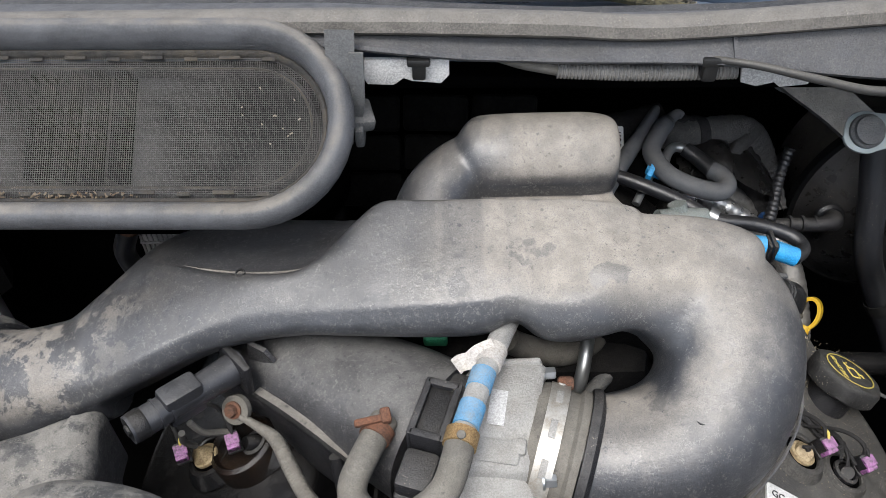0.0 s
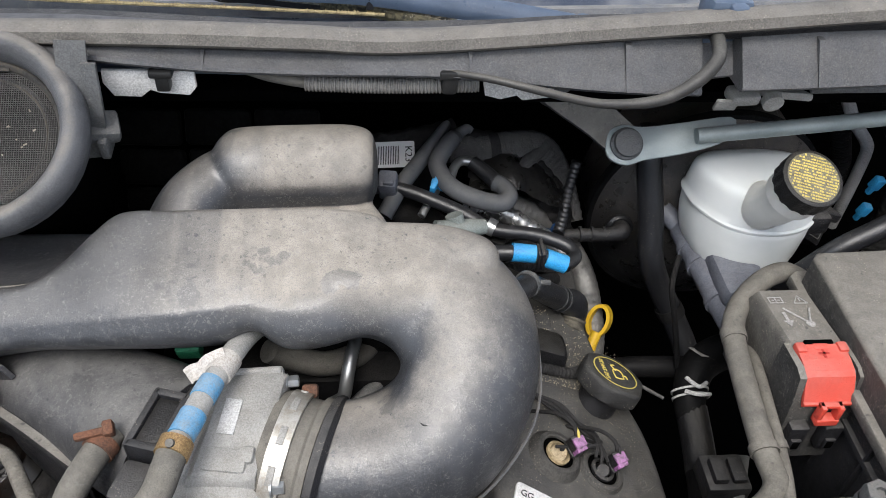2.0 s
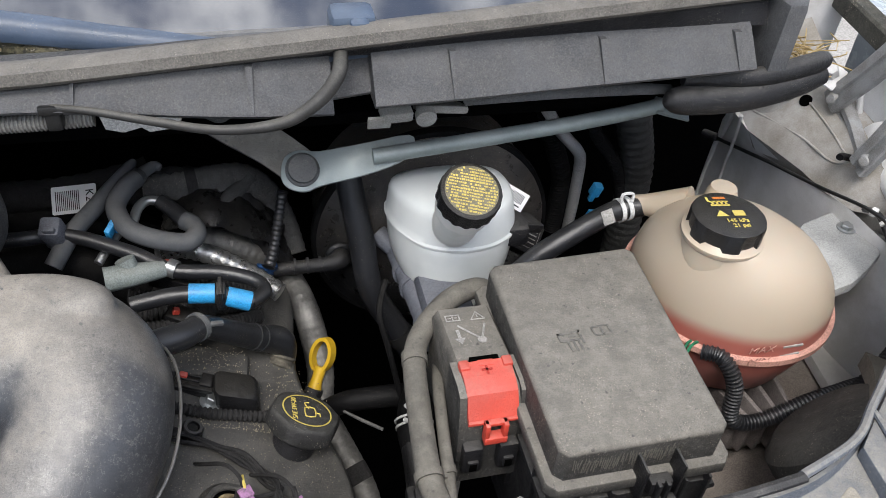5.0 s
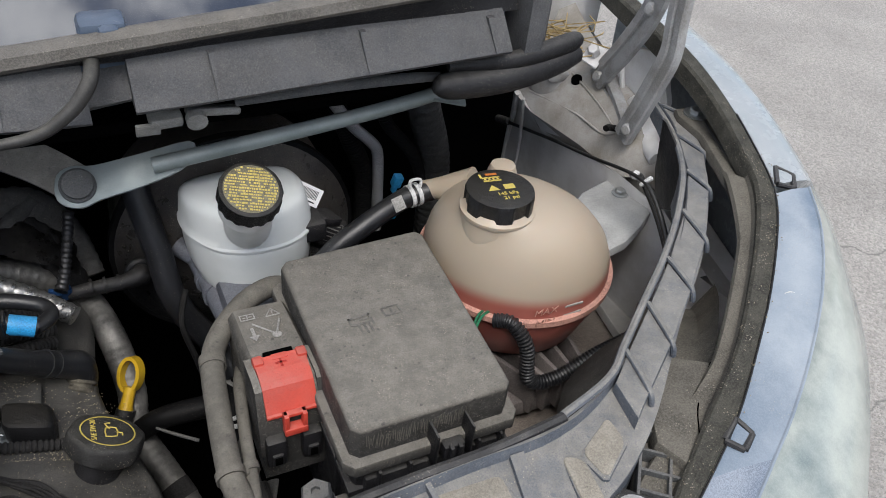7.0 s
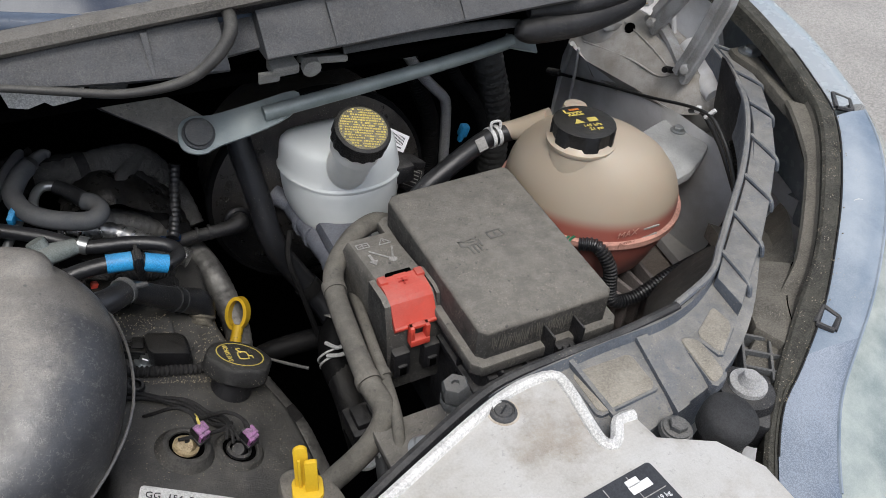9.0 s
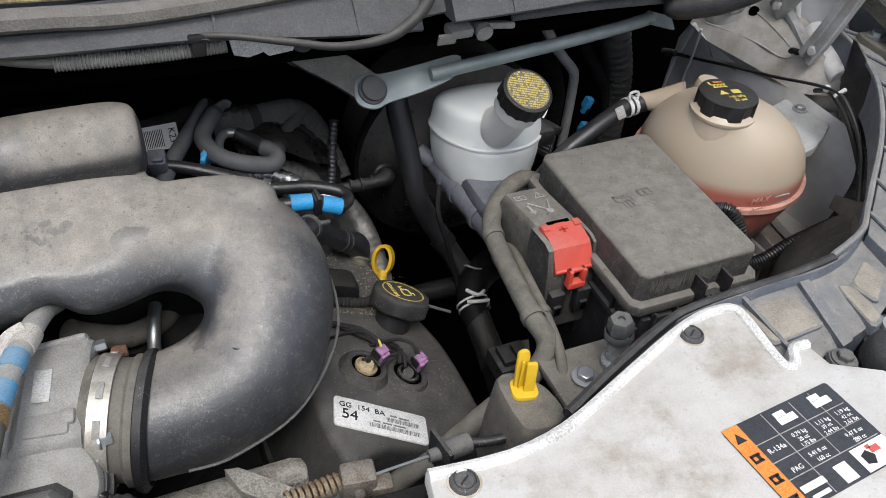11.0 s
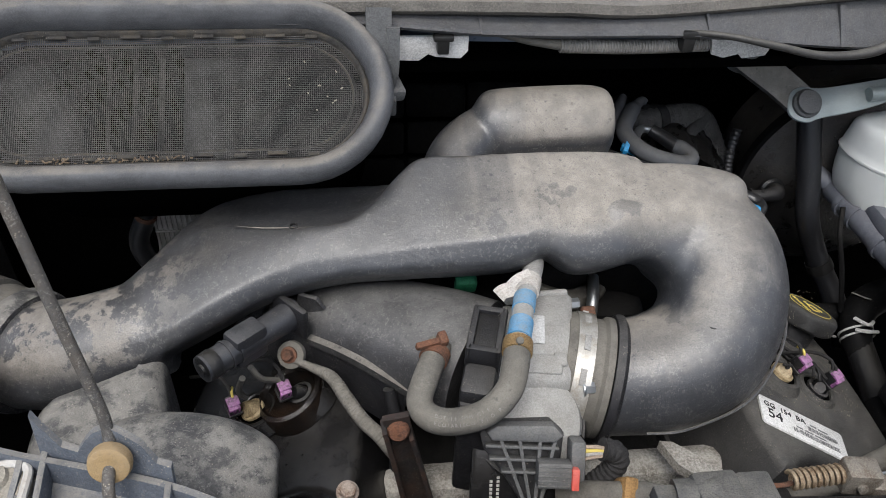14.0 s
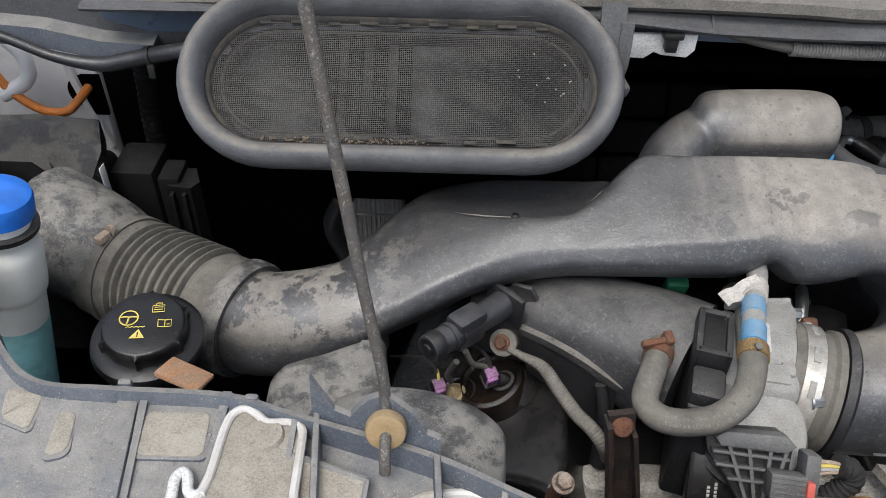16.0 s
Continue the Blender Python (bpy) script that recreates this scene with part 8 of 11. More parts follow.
part("tie", join(lathe([(0.0125, -0.003), (0.0142, -0.003), (0.0142, 0.003), (0.0125, 0.003)], axis((0.314, 0.541, 1.069), (0.6, 0.7, -0.3)), 18), rbox((0.016, 0.005, 0.004), pose(0.330, 0.540, 1.072, 0, 10, 10), 0.001)), M_GREY, bh, "pale plastic tie")
gr = surface("sand_gritted_plastic", (0.05, 0.045, 0.036), 0.9, col2=(0.16, 0.145, 0.11), scale=90, bump=0.7, grain=300)
solo("filler_base", tube([(0.390, 0.596, 0.956), (0.385, 0.588, 0.948), (0.378, 0.578, 0.940), (0.372, 0.572, 0.93)], [0.0165, 0.018, 0.020, 0.022], 18, 5, corr=(0.009, 0.0022)), gr, "sand-gritted ribbed socket under the elbow", "socket")


def on_cover(x, y, lift=0.0):
    """The point of the driver-side cam cover's top at x, y."""
    p = MR @ Vector((0, 0, 0.042))
    return Vector((x, y, p.z - (nr.x * (x - p.x) + nr.y * (y - p.y)) / nr.z + lift))


coil = thing("ignition_coil", "black ignition coil with a bolt and red lock", "ignition coil", (0.335, 0.52, 0.95))
part("head", loft([[MR.to_3x3() @ Vector((x, y, 0)) + on_cover(0.342, 0.522, 0.012 + z) for x, y in rounded(0.046 * f, 0.034 * f, 0.008)] for f, z in ((1.0, -0.02), (1.0, 0.008), (0.93, 0.012), (0.78, 0.013))]), M_CAP, coil)
part("plug", join(rbox((0.044, 0.022, 0.020), pose(0.302, 0.532, 0.992, 0, 14, -14), 0.003), rbox((0.030, 0.005, 0.005), pose(0.305, 0.522, 1.003, 0, 14, -14), 0.001), rbox((0.012, 0.016, 0.006), pose(0.314, 0.530, 1.003, 0, 14, -14), 0.001)), M_CAP, coil)
for k in range(3):
    part("plug_rib", rbox((0.036, 0.0016, 0.003), pose(0.303, 0.526 + 0.006 * k, 1.0025, 0, 14, -14), 0.0004), M_PLASTIC, coil)
part("lock", rbox((0.008, 0.006, 0.008), pose(0.292, 0.538, 1.006, 0, 14, -14), 0.001), M_RED, coil, "red lock tab")
part("bolt", hexbolt(on_cover(0.316, 0.515), nr, 0.007, 0.009, 1.6), M_STEEL, coil)
part("wire_loop", tube([(0.300, 0.520, 0.985), (0.306, 0.528, 0.992), (0.318, 0.530, 0.992), (0.328, 0.522, 0.985), (0.332, 0.512, 0.976)], 0.0011, 6, 5), M_GREY, coil)
solo("coil_loom", tube([on_cover(x, y, 0.005) for x, y in ((0.25, 0.505), (0.283, 0.500), (0.312, 0.497), (0.344, 0.499), (0.366, 0.501), (0.378, 0.508))], 0.0062, 12, 6, corr=(0.005, 0.0014)), M_TAPE, "black corrugated coil wiring", "wiring")
solo("cover_block", rbox((0.085, 0.042, 0.022), pose(0.312, 0.560, 0.990, 0, 20, -4), 0.006), surface("grit_strewn_pad", (0.045, 0.045, 0.045), 0.7, dust=0.5, dust_lo=0.2, dust_col=(0.15, 0.14, 0.12), speck=1.0), "gritty raised pad of the cam cover", "pad")
solo("red_lock_connector", join(rbox((0.05, 0.022, 0.018), pose(0.30, 0.60, 1.02, 0, 15, -20), 0.003), rbox((0.05, 0.022, 0.018), pose(0.285, 0.655, 1.03, 0, 10, -20), 0.003)), M_CAP, "black wiring connectors under the fuel line", "connector")
for p in ((0.288, 0.602, 1.034), (0.28, 0.668, 1.043)):
    solo("red_lock", rbox((0.007, 0.007, 0.007), pose(*p, 0, 20, 10), 0.001), M_RED, "small red connector lock", "lock")
for k in range(4):
    solo("wiring_branch", tube([(0.235, 0.55 + 0.035 * k, 1.04 - 0.01 * k), (0.28, 0.565 + 0.03 * k, 1.025 - 0.006 * k), (0.33, 0.60 + 0.03 * k, 1.01), (0.37, 0.63 + 0.02 * k, 0.985)], 0.008 + 0.002 * (k % 2), 10, 5, corr=(0.005, 0.0015)), M_TAPE, "black corrugated wiring branch over the cam cover", "wiring", "wiring branches")
# injector wiring over the cam cover
random.seed(23)
for j in range(7):
    o = random.uniform(-0.006, 0.006)
    ways = [(0.265, 0.470), (0.292, 0.466), (0.318, 0.458), (0.343, 0.448), (0.362, 0.430), (0.374, 0.408), (0.376 - 0.006 * (j % 2) - 0.046 * (j > 4), 0.392)]
    solo("injector_wire", tube([on_cover(x + random.uniform(-0.003, 0.003), y + o + random.uniform(-0.005, 0.005), 0.004 + random.uniform(0, 0.007) + (0.014 if i > 4 else 0)) for i, (x, y) in enumerate(ways)], 0.0017, 6, 5), M_TAPE, "thin black injector wire over the cam cover", "wiring", "injector wires")

# ---- fittings at the front of the driver side ----
yb = thing("latch_bracket", "dusty black bracket with a yellow clip", "bracket", (0.385, 0.185, 1.08))
M_TANDUST = surface("brown_dusted_plastic", (0.06, 0.057, 0.05), 0.8, dust=0.9, dust_lo=-0.6, dust_hi=0.4, dust_min=0.6, dust_col=(0.20, 0.18, 0.15), fleck=0.3)
YB = spline([(0.374, 0.213), (0.372, 0.175), (0.378, 0.160), (0.402, 0.158), (0.412, 0.168), (0.410, 0.190), (0.403, 0.203), (0.389, 0.217)], 4, True)
part("box", loft([[(0.391 + (x - 0.391) * f, 0.188 + (y - 0.188) * f, z) for x, y in YB] for z, f in ((1.06, 1.22), (1.10, 1.16), (1.145, 1.03), (1.153, 0.99), (1.157, 0.93), (1.1585, 0.8))]), M_TANDUST, yb)
CLIP = Matrix.Translation((0.3895, 0.1955, 1.1585)) @ Matrix.Rotation(radians(-14), 4, 'Z')
part("clip_base", prism(rounded(0.021, 0.020, 0.006), 0, 0.0032, 0.001, CLIP), M_YELLOW, yb, "yellow clip foot")
part("clip_leg", prism([(x, y + 0.018) for x, y in rounded(0.0095, 0.040, 0.0045)], -0.0015, 0.0015, 0.0006, CLIP @ Matrix.Translation((-0.0032, 0.003, 0.001)) @ Matrix.Rotation(radians(84), 4, 'X')), M_YELLOW, yb, "yellow spring tab")
part("clip_leg", prism([(x, y + 0.014) for x, y in rounded(0.0085, 0.032, 0.002)], -0.0015, 0.0015, 0.0006, CLIP @ Matrix.Translation((0.0028, -0.0025, 0.001)) @ Matrix.Rotation(radians(84), 4, 'X')), M_YELLOW, yb, "yellow spring tab")
part("clip_rib", rbox((0.002, 0.0022, 0.030), CLIP @ Matrix.Translation((-0.0045, 0.0008, 0.018)), 0.0006), M_YELLOW, yb)
sp = thing("service_port", "grey refrigerant service port with a hex cap", "service port", (0.553, 0.280, 1.03))
sa = Vector((-0.12, 0.03, 1))
M_PORT = surface("dull_clear_sleeve", (0.26, 0.27, 0.28), 0.25, col2=(0.16, 0.165, 0.17), scale=70, bump=0.1, spec=0.7, coat=0.4)
part("stem", lathe([(0.0, 0), (0.0145, 0), (0.0145, 0.006), (0.0105, 0.010), (0.0105, 0.036), (0.012, 0.040), (0.0, 0.045)], axis((0.558, 0.279, 1.035), sa), 20), M_PORT, sp, "dull grey sleeve")
part("collar", lathe([(0.010, 0), (0.0142, 0.001), (0.0150, 0.003), (0.0150, 0.008), (0.0135, 0.011)], axis((0.5535, 0.280, 1.073), sa), 12), M_GREY, sp, "grey hex collar")
part("cap", lathe([(0.0120, 0.0), (0.0132, 0.001), (0.0132, 0.014), (0.0110, 0.0175), (0.0042, 0.0175), (0.0036, 0.0145), (0.0, 0.0145)], axis((0.5525, 0.280, 1.083), sa), 6), M_GREY, sp, "grey hex cap")
solo("mount_plate", box(0.485, 0.59, 0.245, 0.315, 1.02, 1.032, 0.004), M_DUSTY, "dusty mounting plate beside the hoses", "bracket")
solo("plate_bolt", hexbolt((0.519, 0.273, 1.034), (0, 0, 1), 0.009, 0.008), M_STEEL, "steel flange bolt on a dusty plate", "bolt")
# bonnet latch linkage
link = thing("latch_linkage", "rusty spring and cable of the bonnet latch", "latch linkage", (0.25, 0.18, 1.10))
turns, hel = 9, []
for k in range(turns * 10 + 1):
    a = 2 * math.pi * k / 10
    u = k / (turns * 10)
    p = Vector((0.200 + 0.040 * u, 0.187, 1.122 + 0.004 * u))
    hel.append(p + Vector((0, 0.0066 * math.cos(a), 0.0066 * math.sin(a))))
part("spring", tube([tuple(v) for v in hel], 0.0017, 6, 1), surface("rusty_spring_wire", (0.30, 0.235, 0.16), 0.5, metal=0.5, col2=(0.17, 0.11, 0.065), scale=120), link, "rusty coil spring")
part("spring_hook", tube([(0.184, 0.185, 1.120), (0.194, 0.185, 1.119), (0.203, 0.187, 1.118)], 0.002, 6, 3), M_RUST, link)
part("swivel", join(rbox((0.026, 0.020, 0.024), pose(0.252, 0.185, 1.124, 0, 0, -8), 0.003), rbox((0.016, 0.014, 0.014), pose(0.268, 0.178, 1.118, 0, 0, -8), 0.002), lathe([(0, 0.004), (0.004, 0.003), (0.004, 0)], axis((0.250, 0.175, 1.124), (0, -1, 0.2)), 12)), surface("brown_grey_steel", (0.22, 0.20, 0.17), 0.5, metal=0.5, col2=(0.12, 0.09, 0.065), scale=80), link)
part("cable_core", tube([(0.262, 0.184, 1.126), (0.29, 0.185, 1.126), (0.312, 0.185, 1.126)], 0.0012, 6, 2), M_STEEL, link)
part("cable_end", tube([(0.308, 0.185, 1.126), (0.318, 0.185, 1.126), (0.322, 0.185, 1.126), (0.342, 0.187, 1.125)], [0.005, 0.006, 0.0085, 0.0085], 14, 3), M_GREY, link, "grey cable ferrule")
part("cable_sheath", tube([(0.340, 0.187, 1.125), (0.365, 0.182, 1.124), (0.40, 0.180, 1.128), (0.43, 0.178, 1.142), (0.46, 0.186, 1.160), (0.51, 0.204, 1.170), (0.56, 0.214, 1.170)], 0.0042, 10, 5), M_RUBBER, link)
part("cable_stop", rbox((0.004, 0.028, 0.036), pose(0.318, 0.185, 1.122, 0, 0, 10), 0.001), M_PLASTIC, link)
part("guide_bar", join(rbox((0.20, 0.012, 0.010), pose(0.225, 0.166, 1.118, 0, 0, -4), 0.002), rbox((0.10, 0.018, 0.014), pose(0.15, 0.175, 1.108, 0, -2, 2), 0.003)), M_DARK, link, "worn black guide bar")
solo("crash_sensor_plug", join(rbox((0.035, 0.028, 0.022), pose(0.128, 0.166, 1.145, 0, 5, 4), 0.004), tube([(0.10, 0.168, 1.142), (0.115, 0.167, 1.144), (0.13, 0.166, 1.146)], 0.013, 14, 2), rbox((0.028, 0.03, 0.018), pose(0.160, 0.168, 1.138, 0, 4, 2), 0.004), rbox((0.016, 0.02, 0.012), pose(0.092, 0.164, 1.145, 0, 5, 4), 0.002)), surface("faded_black_plug", (0.035, 0.036, 0.038), 0.5, dust=0.6, dust_lo=0.2, dust_col=(0.2, 0.19, 0.165)), "faded black wiring plug on the support", "connector")
solo("latch_cross_member", join(box(0.04, 0.30, 0.10, 0.16, 1.07, 1.105, 0.008), box(0.20, 0.30, 0.150, 0.166, 1.09, 1.115, 0.004)), M_PLASTIC, "black cross member under the latch", "cross member")
solo("front_hose", tube([(0.055, 0.245, 1.03), (0.085, 0.222, 1.06), (0.105, 0.215, 1.068), (0.13, 0.21, 1.062), (0.16, 0.20, 1.04)], 0.012, 14, 5), M_GREYHOSE, "short black hose with white part print", "hose")
solo("spring_clip", join(rbox((0.012, 0.028, 0.028), pose(0.094, 0.218, 1.066, 30, 10, -10), 0.003), rbox((0.008, 0.012, 0.02), pose(0.094, 0.205, 1.056, 30, 10, -10), 0.002)), surface("tan_rusty_clip", (0.34, 0.2, 0.08), 0.7, metal=0.3), "rusty tan spring clip", "clip")

# ---- grit and crumbs on the flat tops ----
M_CRUMB = surface("pale_sand_crumbs", (0.25, 0.22, 0.165), 0.95, col2=(0.16, 0.135, 0.095), scale=200, bump=0.2)


def crumbs(n, spot, seed, size=0.0011):
    """Many tiny grains; spot(u, v) gives a place on the surface."""
    random.seed(seed)
    vs, fs = [], []
    for _ in range(n):
        c = Vector(spot(random.random(), random.random()))
        r = size * random.uniform(0.4, 1.2)
        k = len(vs)
        a = random.uniform(0, 3)
        vs.extend([c + Vector((r * math.cos(a + 2.09 * i), r * math.sin(a + 2.09 * i), -0.0004)) for i in range(3)] + [c + Vector((0, 0, r))])
        fs.extend([(k, k + 1, k + 3), (k + 1, k + 2, k + 3), (k + 2, k, k + 3)])
    bm = bmesh.new()
    vv = [bm.verts.new(v) for v in vs]
    for f in fs:
        bm.faces.new([vv[i] for i in f])
    return bm


solo("sand_grit", join(crumbs(800, lambda u, v: MR @ Vector((-0.09 + 0.17 * u, -0.10 + 0.20 * v, 0.0425)), 3, 0.0007),
                                              crumbs(60, lambda u, v: OC + on * 0.001 + Vector((0.03 * (u - 0.5), 0.04 * (v - 0.5), -0.005 * (u - 0.5) + 0.013 * (v - 0.5))), 9, 0.0006)), M_CRUMB, "sand grit strewn over the cam cover", "grit", kind="stuff")
M_SAND = surface("pale_loose_sand", (0.36, 0.32, 0.235), 0.95, col2=(0.22, 0.19, 0.13), scale=200, bump=0.2)
solo("sand_drift", join(crumbs(520, lambda u, v: MR @ Vector((-0.06 + 0.11 * u, 0.025 + 0.10 * v * v, 0.0425)), 4, 0.0009),
                        crumbs(260, lambda u, v: Vector((0.376, 0.568, 0.955)) + Vector((0.020 * math.cos(6.3 * u) * v, 0.020 * math.sin(6.3 * u) * v, 0.004 - 0.010 * v)), 14, 0.0016),
                        crumbs(160, lambda u, v: Vector((0.272 + 0.08 * u, 0.542 + 0.038 * v, 1.0175 - 0.029 * u)), 15, 0.0009)), M_SAND, "drift of pale sand round the filler and coils", "grit", kind="stuff")
solo("cowl_grit", crumbs(420, lambda u, v: (lipq[int(u * (len(lipq) - 1))][0] + 0.03 * v, lipq[int(u * (len(lipq) - 1))][1] + 0.004 + 0.012 * v, lipq[int(u * (len(lipq) - 1))][2] + 0.0095 - 0.003 * v), 5, 0.0009), M_CRUMB, "pale grit along the cowl lip", "grit", kind="stuff")
solo("gutter_grit", crumbs(380, lambda u, v: tuple(np.array(gi[int(8 + u * 30)]) * (1 - v) + np.array(go[int(8 + u * 30)]) * v + np.array((0.01 * random.random(), 0.01 * random.random(), 0.0042))), 6, 0.0009), M_CRUMB, "pale grit in the wing gutter", "grit", kind="stuff")

MOSS = spline([(-0.05, 0.790, 1.278), (0.024, 0.766, 1.275), (0.094, 0.743, 1.275), (0.171, 0.716, 1.275), (0.205, 0.704, 1.274), (0.247, 0.689, 1.272)], 4)
M_MOSS = surface("dry_moss_and_grit", (0.12, 0.105, 0.06), 0.95, col2=(0.02, 0.02, 0.016), scale=130, bump=0.9, grain=300, fleck=0.5)
part("mossy_edge", tube(MOSS, 0.006, 8, 1), M_MOSS, wip, "moss and grit along the wiper blade")
SEAM = spline([(-0.30, 0.733, 1.284), (-0.135, 0.722, 1.282), (0.03, 0.713, 1.281), (0.172, 0.704, 1.280)], 5)
solo("seam_grit", join(tube(SEAM, 0.0018, 6, 1), crumbs(260, lambda u, v: Vector(SEAM[int(u * (len(SEAM) - 1))]) + Vector((0.02 * random.random(), 0.006 * (v - 0.5), 0.001)), 12, 0.0012)), surface("ochre_pollen_grit", (0.48, 0.38, 0.20), 0.95, col2=(0.22, 0.17, 0.09), scale=120, bump=0.5), "ochre grit lying along the windscreen seal", "grit", kind="stuff")
solo("wiper_grit", crumbs(420, lambda u, v: Vector(MOSS[int(u * (len(MOSS) - 1))]) + Vector((0.012 * random.random(), 0.010 * (v - 0.5), 0.0045)), 13, 0.0014), M_CRUMB, "pale grit in the moss on the wiper", "grit", kind="stuff")
nb = thing("threaded_boss", "round threaded boss moulded on the cam cover", "boss", (0.297, 0.48, 0.98))
part("boss", lathe([(0.011, -0.02), (0.010, 0.004), (0.0085, 0.006), (0.006, 0.006), (0.0055, -0.006)], axis(on_cover(0.300, 0.474, 0.006), nr), 22), M_PLASTIC, nb)
part("socket", lathe([(0, 0), (0.0058, 0), (0.0058, 0.001), (0, 0.001)], axis(on_cover(0.300, 0.474, 0.009), nr), 16), M_DARK, nb)
lw = thing("loom_sleeve", "dusty woven black sleeve round the engine loom", "wiring", (0.34, 0.79, 1.04))
part("sleeve", tube([(0.255, 0.784, 1.062), (0.29, 0.781, 1.062), (0.33, 0.787, 1.062), (0.365, 0.795, 1.055), (0.390, 0.800, 1.03), (0.408, 0.79, 0.995), (0.418, 0.76, 0.96)], [0.017, 0.019, 0.021, 0.021, 0.018, 0.017, 0.017], 16, 6, corr=(0.011, 0.0009)), surface("woven_black_sleeve", (0.10, 0.098, 0.094), 0.8, bump=0.9, grain=900, speck=0.6, dust=0.3, dust_lo=0.1, dust_col=(0.11, 0.105, 0.095)), lw)
part("tape_collar", tube([(0.300, 0.782, 1.062), (0.312, 0.784, 1.062)], 0.0215, 16, 2), M_TAPE, lw)
part("branch", tube([(0.372, 0.79, 1.062), (0.352, 0.768, 1.056), (0.335, 0.745, 1.045)], [0.011, 0.010, 0.009], 12, 4), surface("dusty_loom_tape", (0.07, 0.069, 0.067), 0.8, bump=0.6), lw)
part("breakout", tube([(0.410, 0.76, 1.06), (0.402, 0.745, 1.03), (0.392, 0.715, 1.005), (0.385, 0.70, 0.995)], [0.007, 0.0065, 0.007, 0.008], 12, 4, corr=(0.006, 0.001)), M_RUBBER, lw)

# ---- intake neck and passenger side ----
M_NECK = surface("dusty_neck_plastic", (0.045, 0.045, 0.048), 0.42, bump=0.3, curls=0.35, dust=0.65, dust_lo=0.45, dust_hi=1.0, dust_col=(0.19, 0.185, 0.175), dust_min=0.6, speck=0.15, fleck=0.2)
neckt = thing("plenum_neck", "dusty black plastic plenum neck bolted to the throttle body", "plenum", (-0.08, 0.38, 1.0))
part("neck", duct([(-0.200, 0.452, 1.035, 0.026, 0.024, 0.04, 2.2), (-0.168, 0.446, 1.044, 0.036, 0.034, 0.05, 2.3), (-0.130, 0.437, 1.052, 0.045, 0.042, 0.05, 2.3), (-0.085, 0.417, 1.056, 0.054, 0.050, 0.055, 2.3), (-0.040, 0.392, 1.058, 0.060, 0.056, 0.058, 2.3), (-0.006, 0.370, 1.058, 0.062, 0.059, 0.058, 2.4)], 5, 36), M_NECK, neckt)
part("neck_web", loft([[(-0.172, 0.432, 1.074), (-0.170, 0.436, 1.074), (-0.168, 0.436, 1.10), (-0.169, 0.432, 1.10)], [(-0.145, 0.418, 1.092), (-0.143, 0.422, 1.092), (-0.150, 0.424, 1.104), (-0.152, 0.420, 1.104)]]), M_NECK, neckt)
FM = plane((-0.010, 0.374, 0), (0.96, -0.28, 0), (0.28, 0.96, 0))


def fbox(x0, x1, y0, y1, z0, z1, b=0.003):
    return rbox((x1 - x0, y1 - y0, z1 - z0), FM @ Matrix.Translation(((x0 + x1) / 2, (y0 + y1) / 2, (z0 + z1) / 2)), b)


part("flange", join(fbox(0.0, 0.030, -0.092, 0.030, 0.985, 1.108, 0.005), fbox(0.001, 0.027, -0.052, 0.0, 1.09, 1.130), fbox(0.0, 0.028, -0.088, -0.054, 1.09, 1.121, 0.005)), M_PLASTIC, neckt)
part("flange_recess", fbox(0.005, 0.022, -0.046, -0.006, 1.129, 1.1305, 0.0004), M_CAP, neckt)
part("flange_lip", join(fbox(0.0, 0.028, -0.006, 0.001, 1.1, 1.1345, 0.002), fbox(0.0, 0.028, -0.053, -0.046, 1.1, 1.1345, 0.002), fbox(-0.001, 0.005, -0.053, 0.001, 1.1, 1.1345, 0.002), fbox(0.023, 0.029, -0.053, 0.001, 1.1, 1.1345, 0.002)), M_PLASTIC, neckt)
part("edge_rib", ribbon([(-0.160, 0.404, 1.068), (-0.135, 0.386, 1.071), (-0.110, 0.368, 1.070), (-0.088, 0.353, 1.065), (-0.071, 0.343, 1.058)], 0.007, 0.008, (0, 0, 1), 4), M_DUSTY, neckt, "dust-edged rib")
part("gusset", loft([[(-0.162, 0.403, 1.064), (-0.12, 0.374, 1.066), (-0.075, 0.344, 1.054)], [(-0.15, 0.395, 1.02), (-0.11, 0.362, 1.01), (-0.072, 0.338, 1.0)], [(-0.15, 0.403, 1.02), (-0.11, 0.370, 1.01), (-0.072, 0.346, 1.0)], [(-0.162, 0.410, 1.064), (-0.12, 0.384, 1.066), (-0.075, 0.354, 1.054)]]), M_PLASTIC, neckt)
part("gusset_leg", tube([(-0.088, 0.350, 1.055), (-0.082, 0.335, 1.02), (-0.080, 0.325, 0.97)], [0.006, 0.007, 0.010], 10, 3), M_PLASTIC, neckt)
# map sensor tube
M_VALVE = surface("dark_valve_plastic", (0.022, 0.023, 0.027), 0.38, bump=0.15, dust=0.35, dust_lo=0.4, dust_hi=1.0, dust_col=(0.16, 0.155, 0.15), speck=0.2, spec=0.6)
sv = thing("purge_valve", "black cylindrical purge valve on the plenum", "valve", (-0.21, 0.38, 1.07))
pa, pb2 = Vector((-0.246, 0.344, 1.102)), Vector((-0.172, 0.415, 1.094))
part("barrel", tube([pa, pa.lerp(pb2, 0.3), pa.lerp(pb2, 0.75)], 0.0125, 18, 3), M_VALVE, sv)
part("body", rbox((0.034, 0.022, 0.033), plane(pa.lerp(pb2, 0.45), (pb2 - pa), (-0.7, 0.7, 0)), 0.004), M_VALVE, sv)
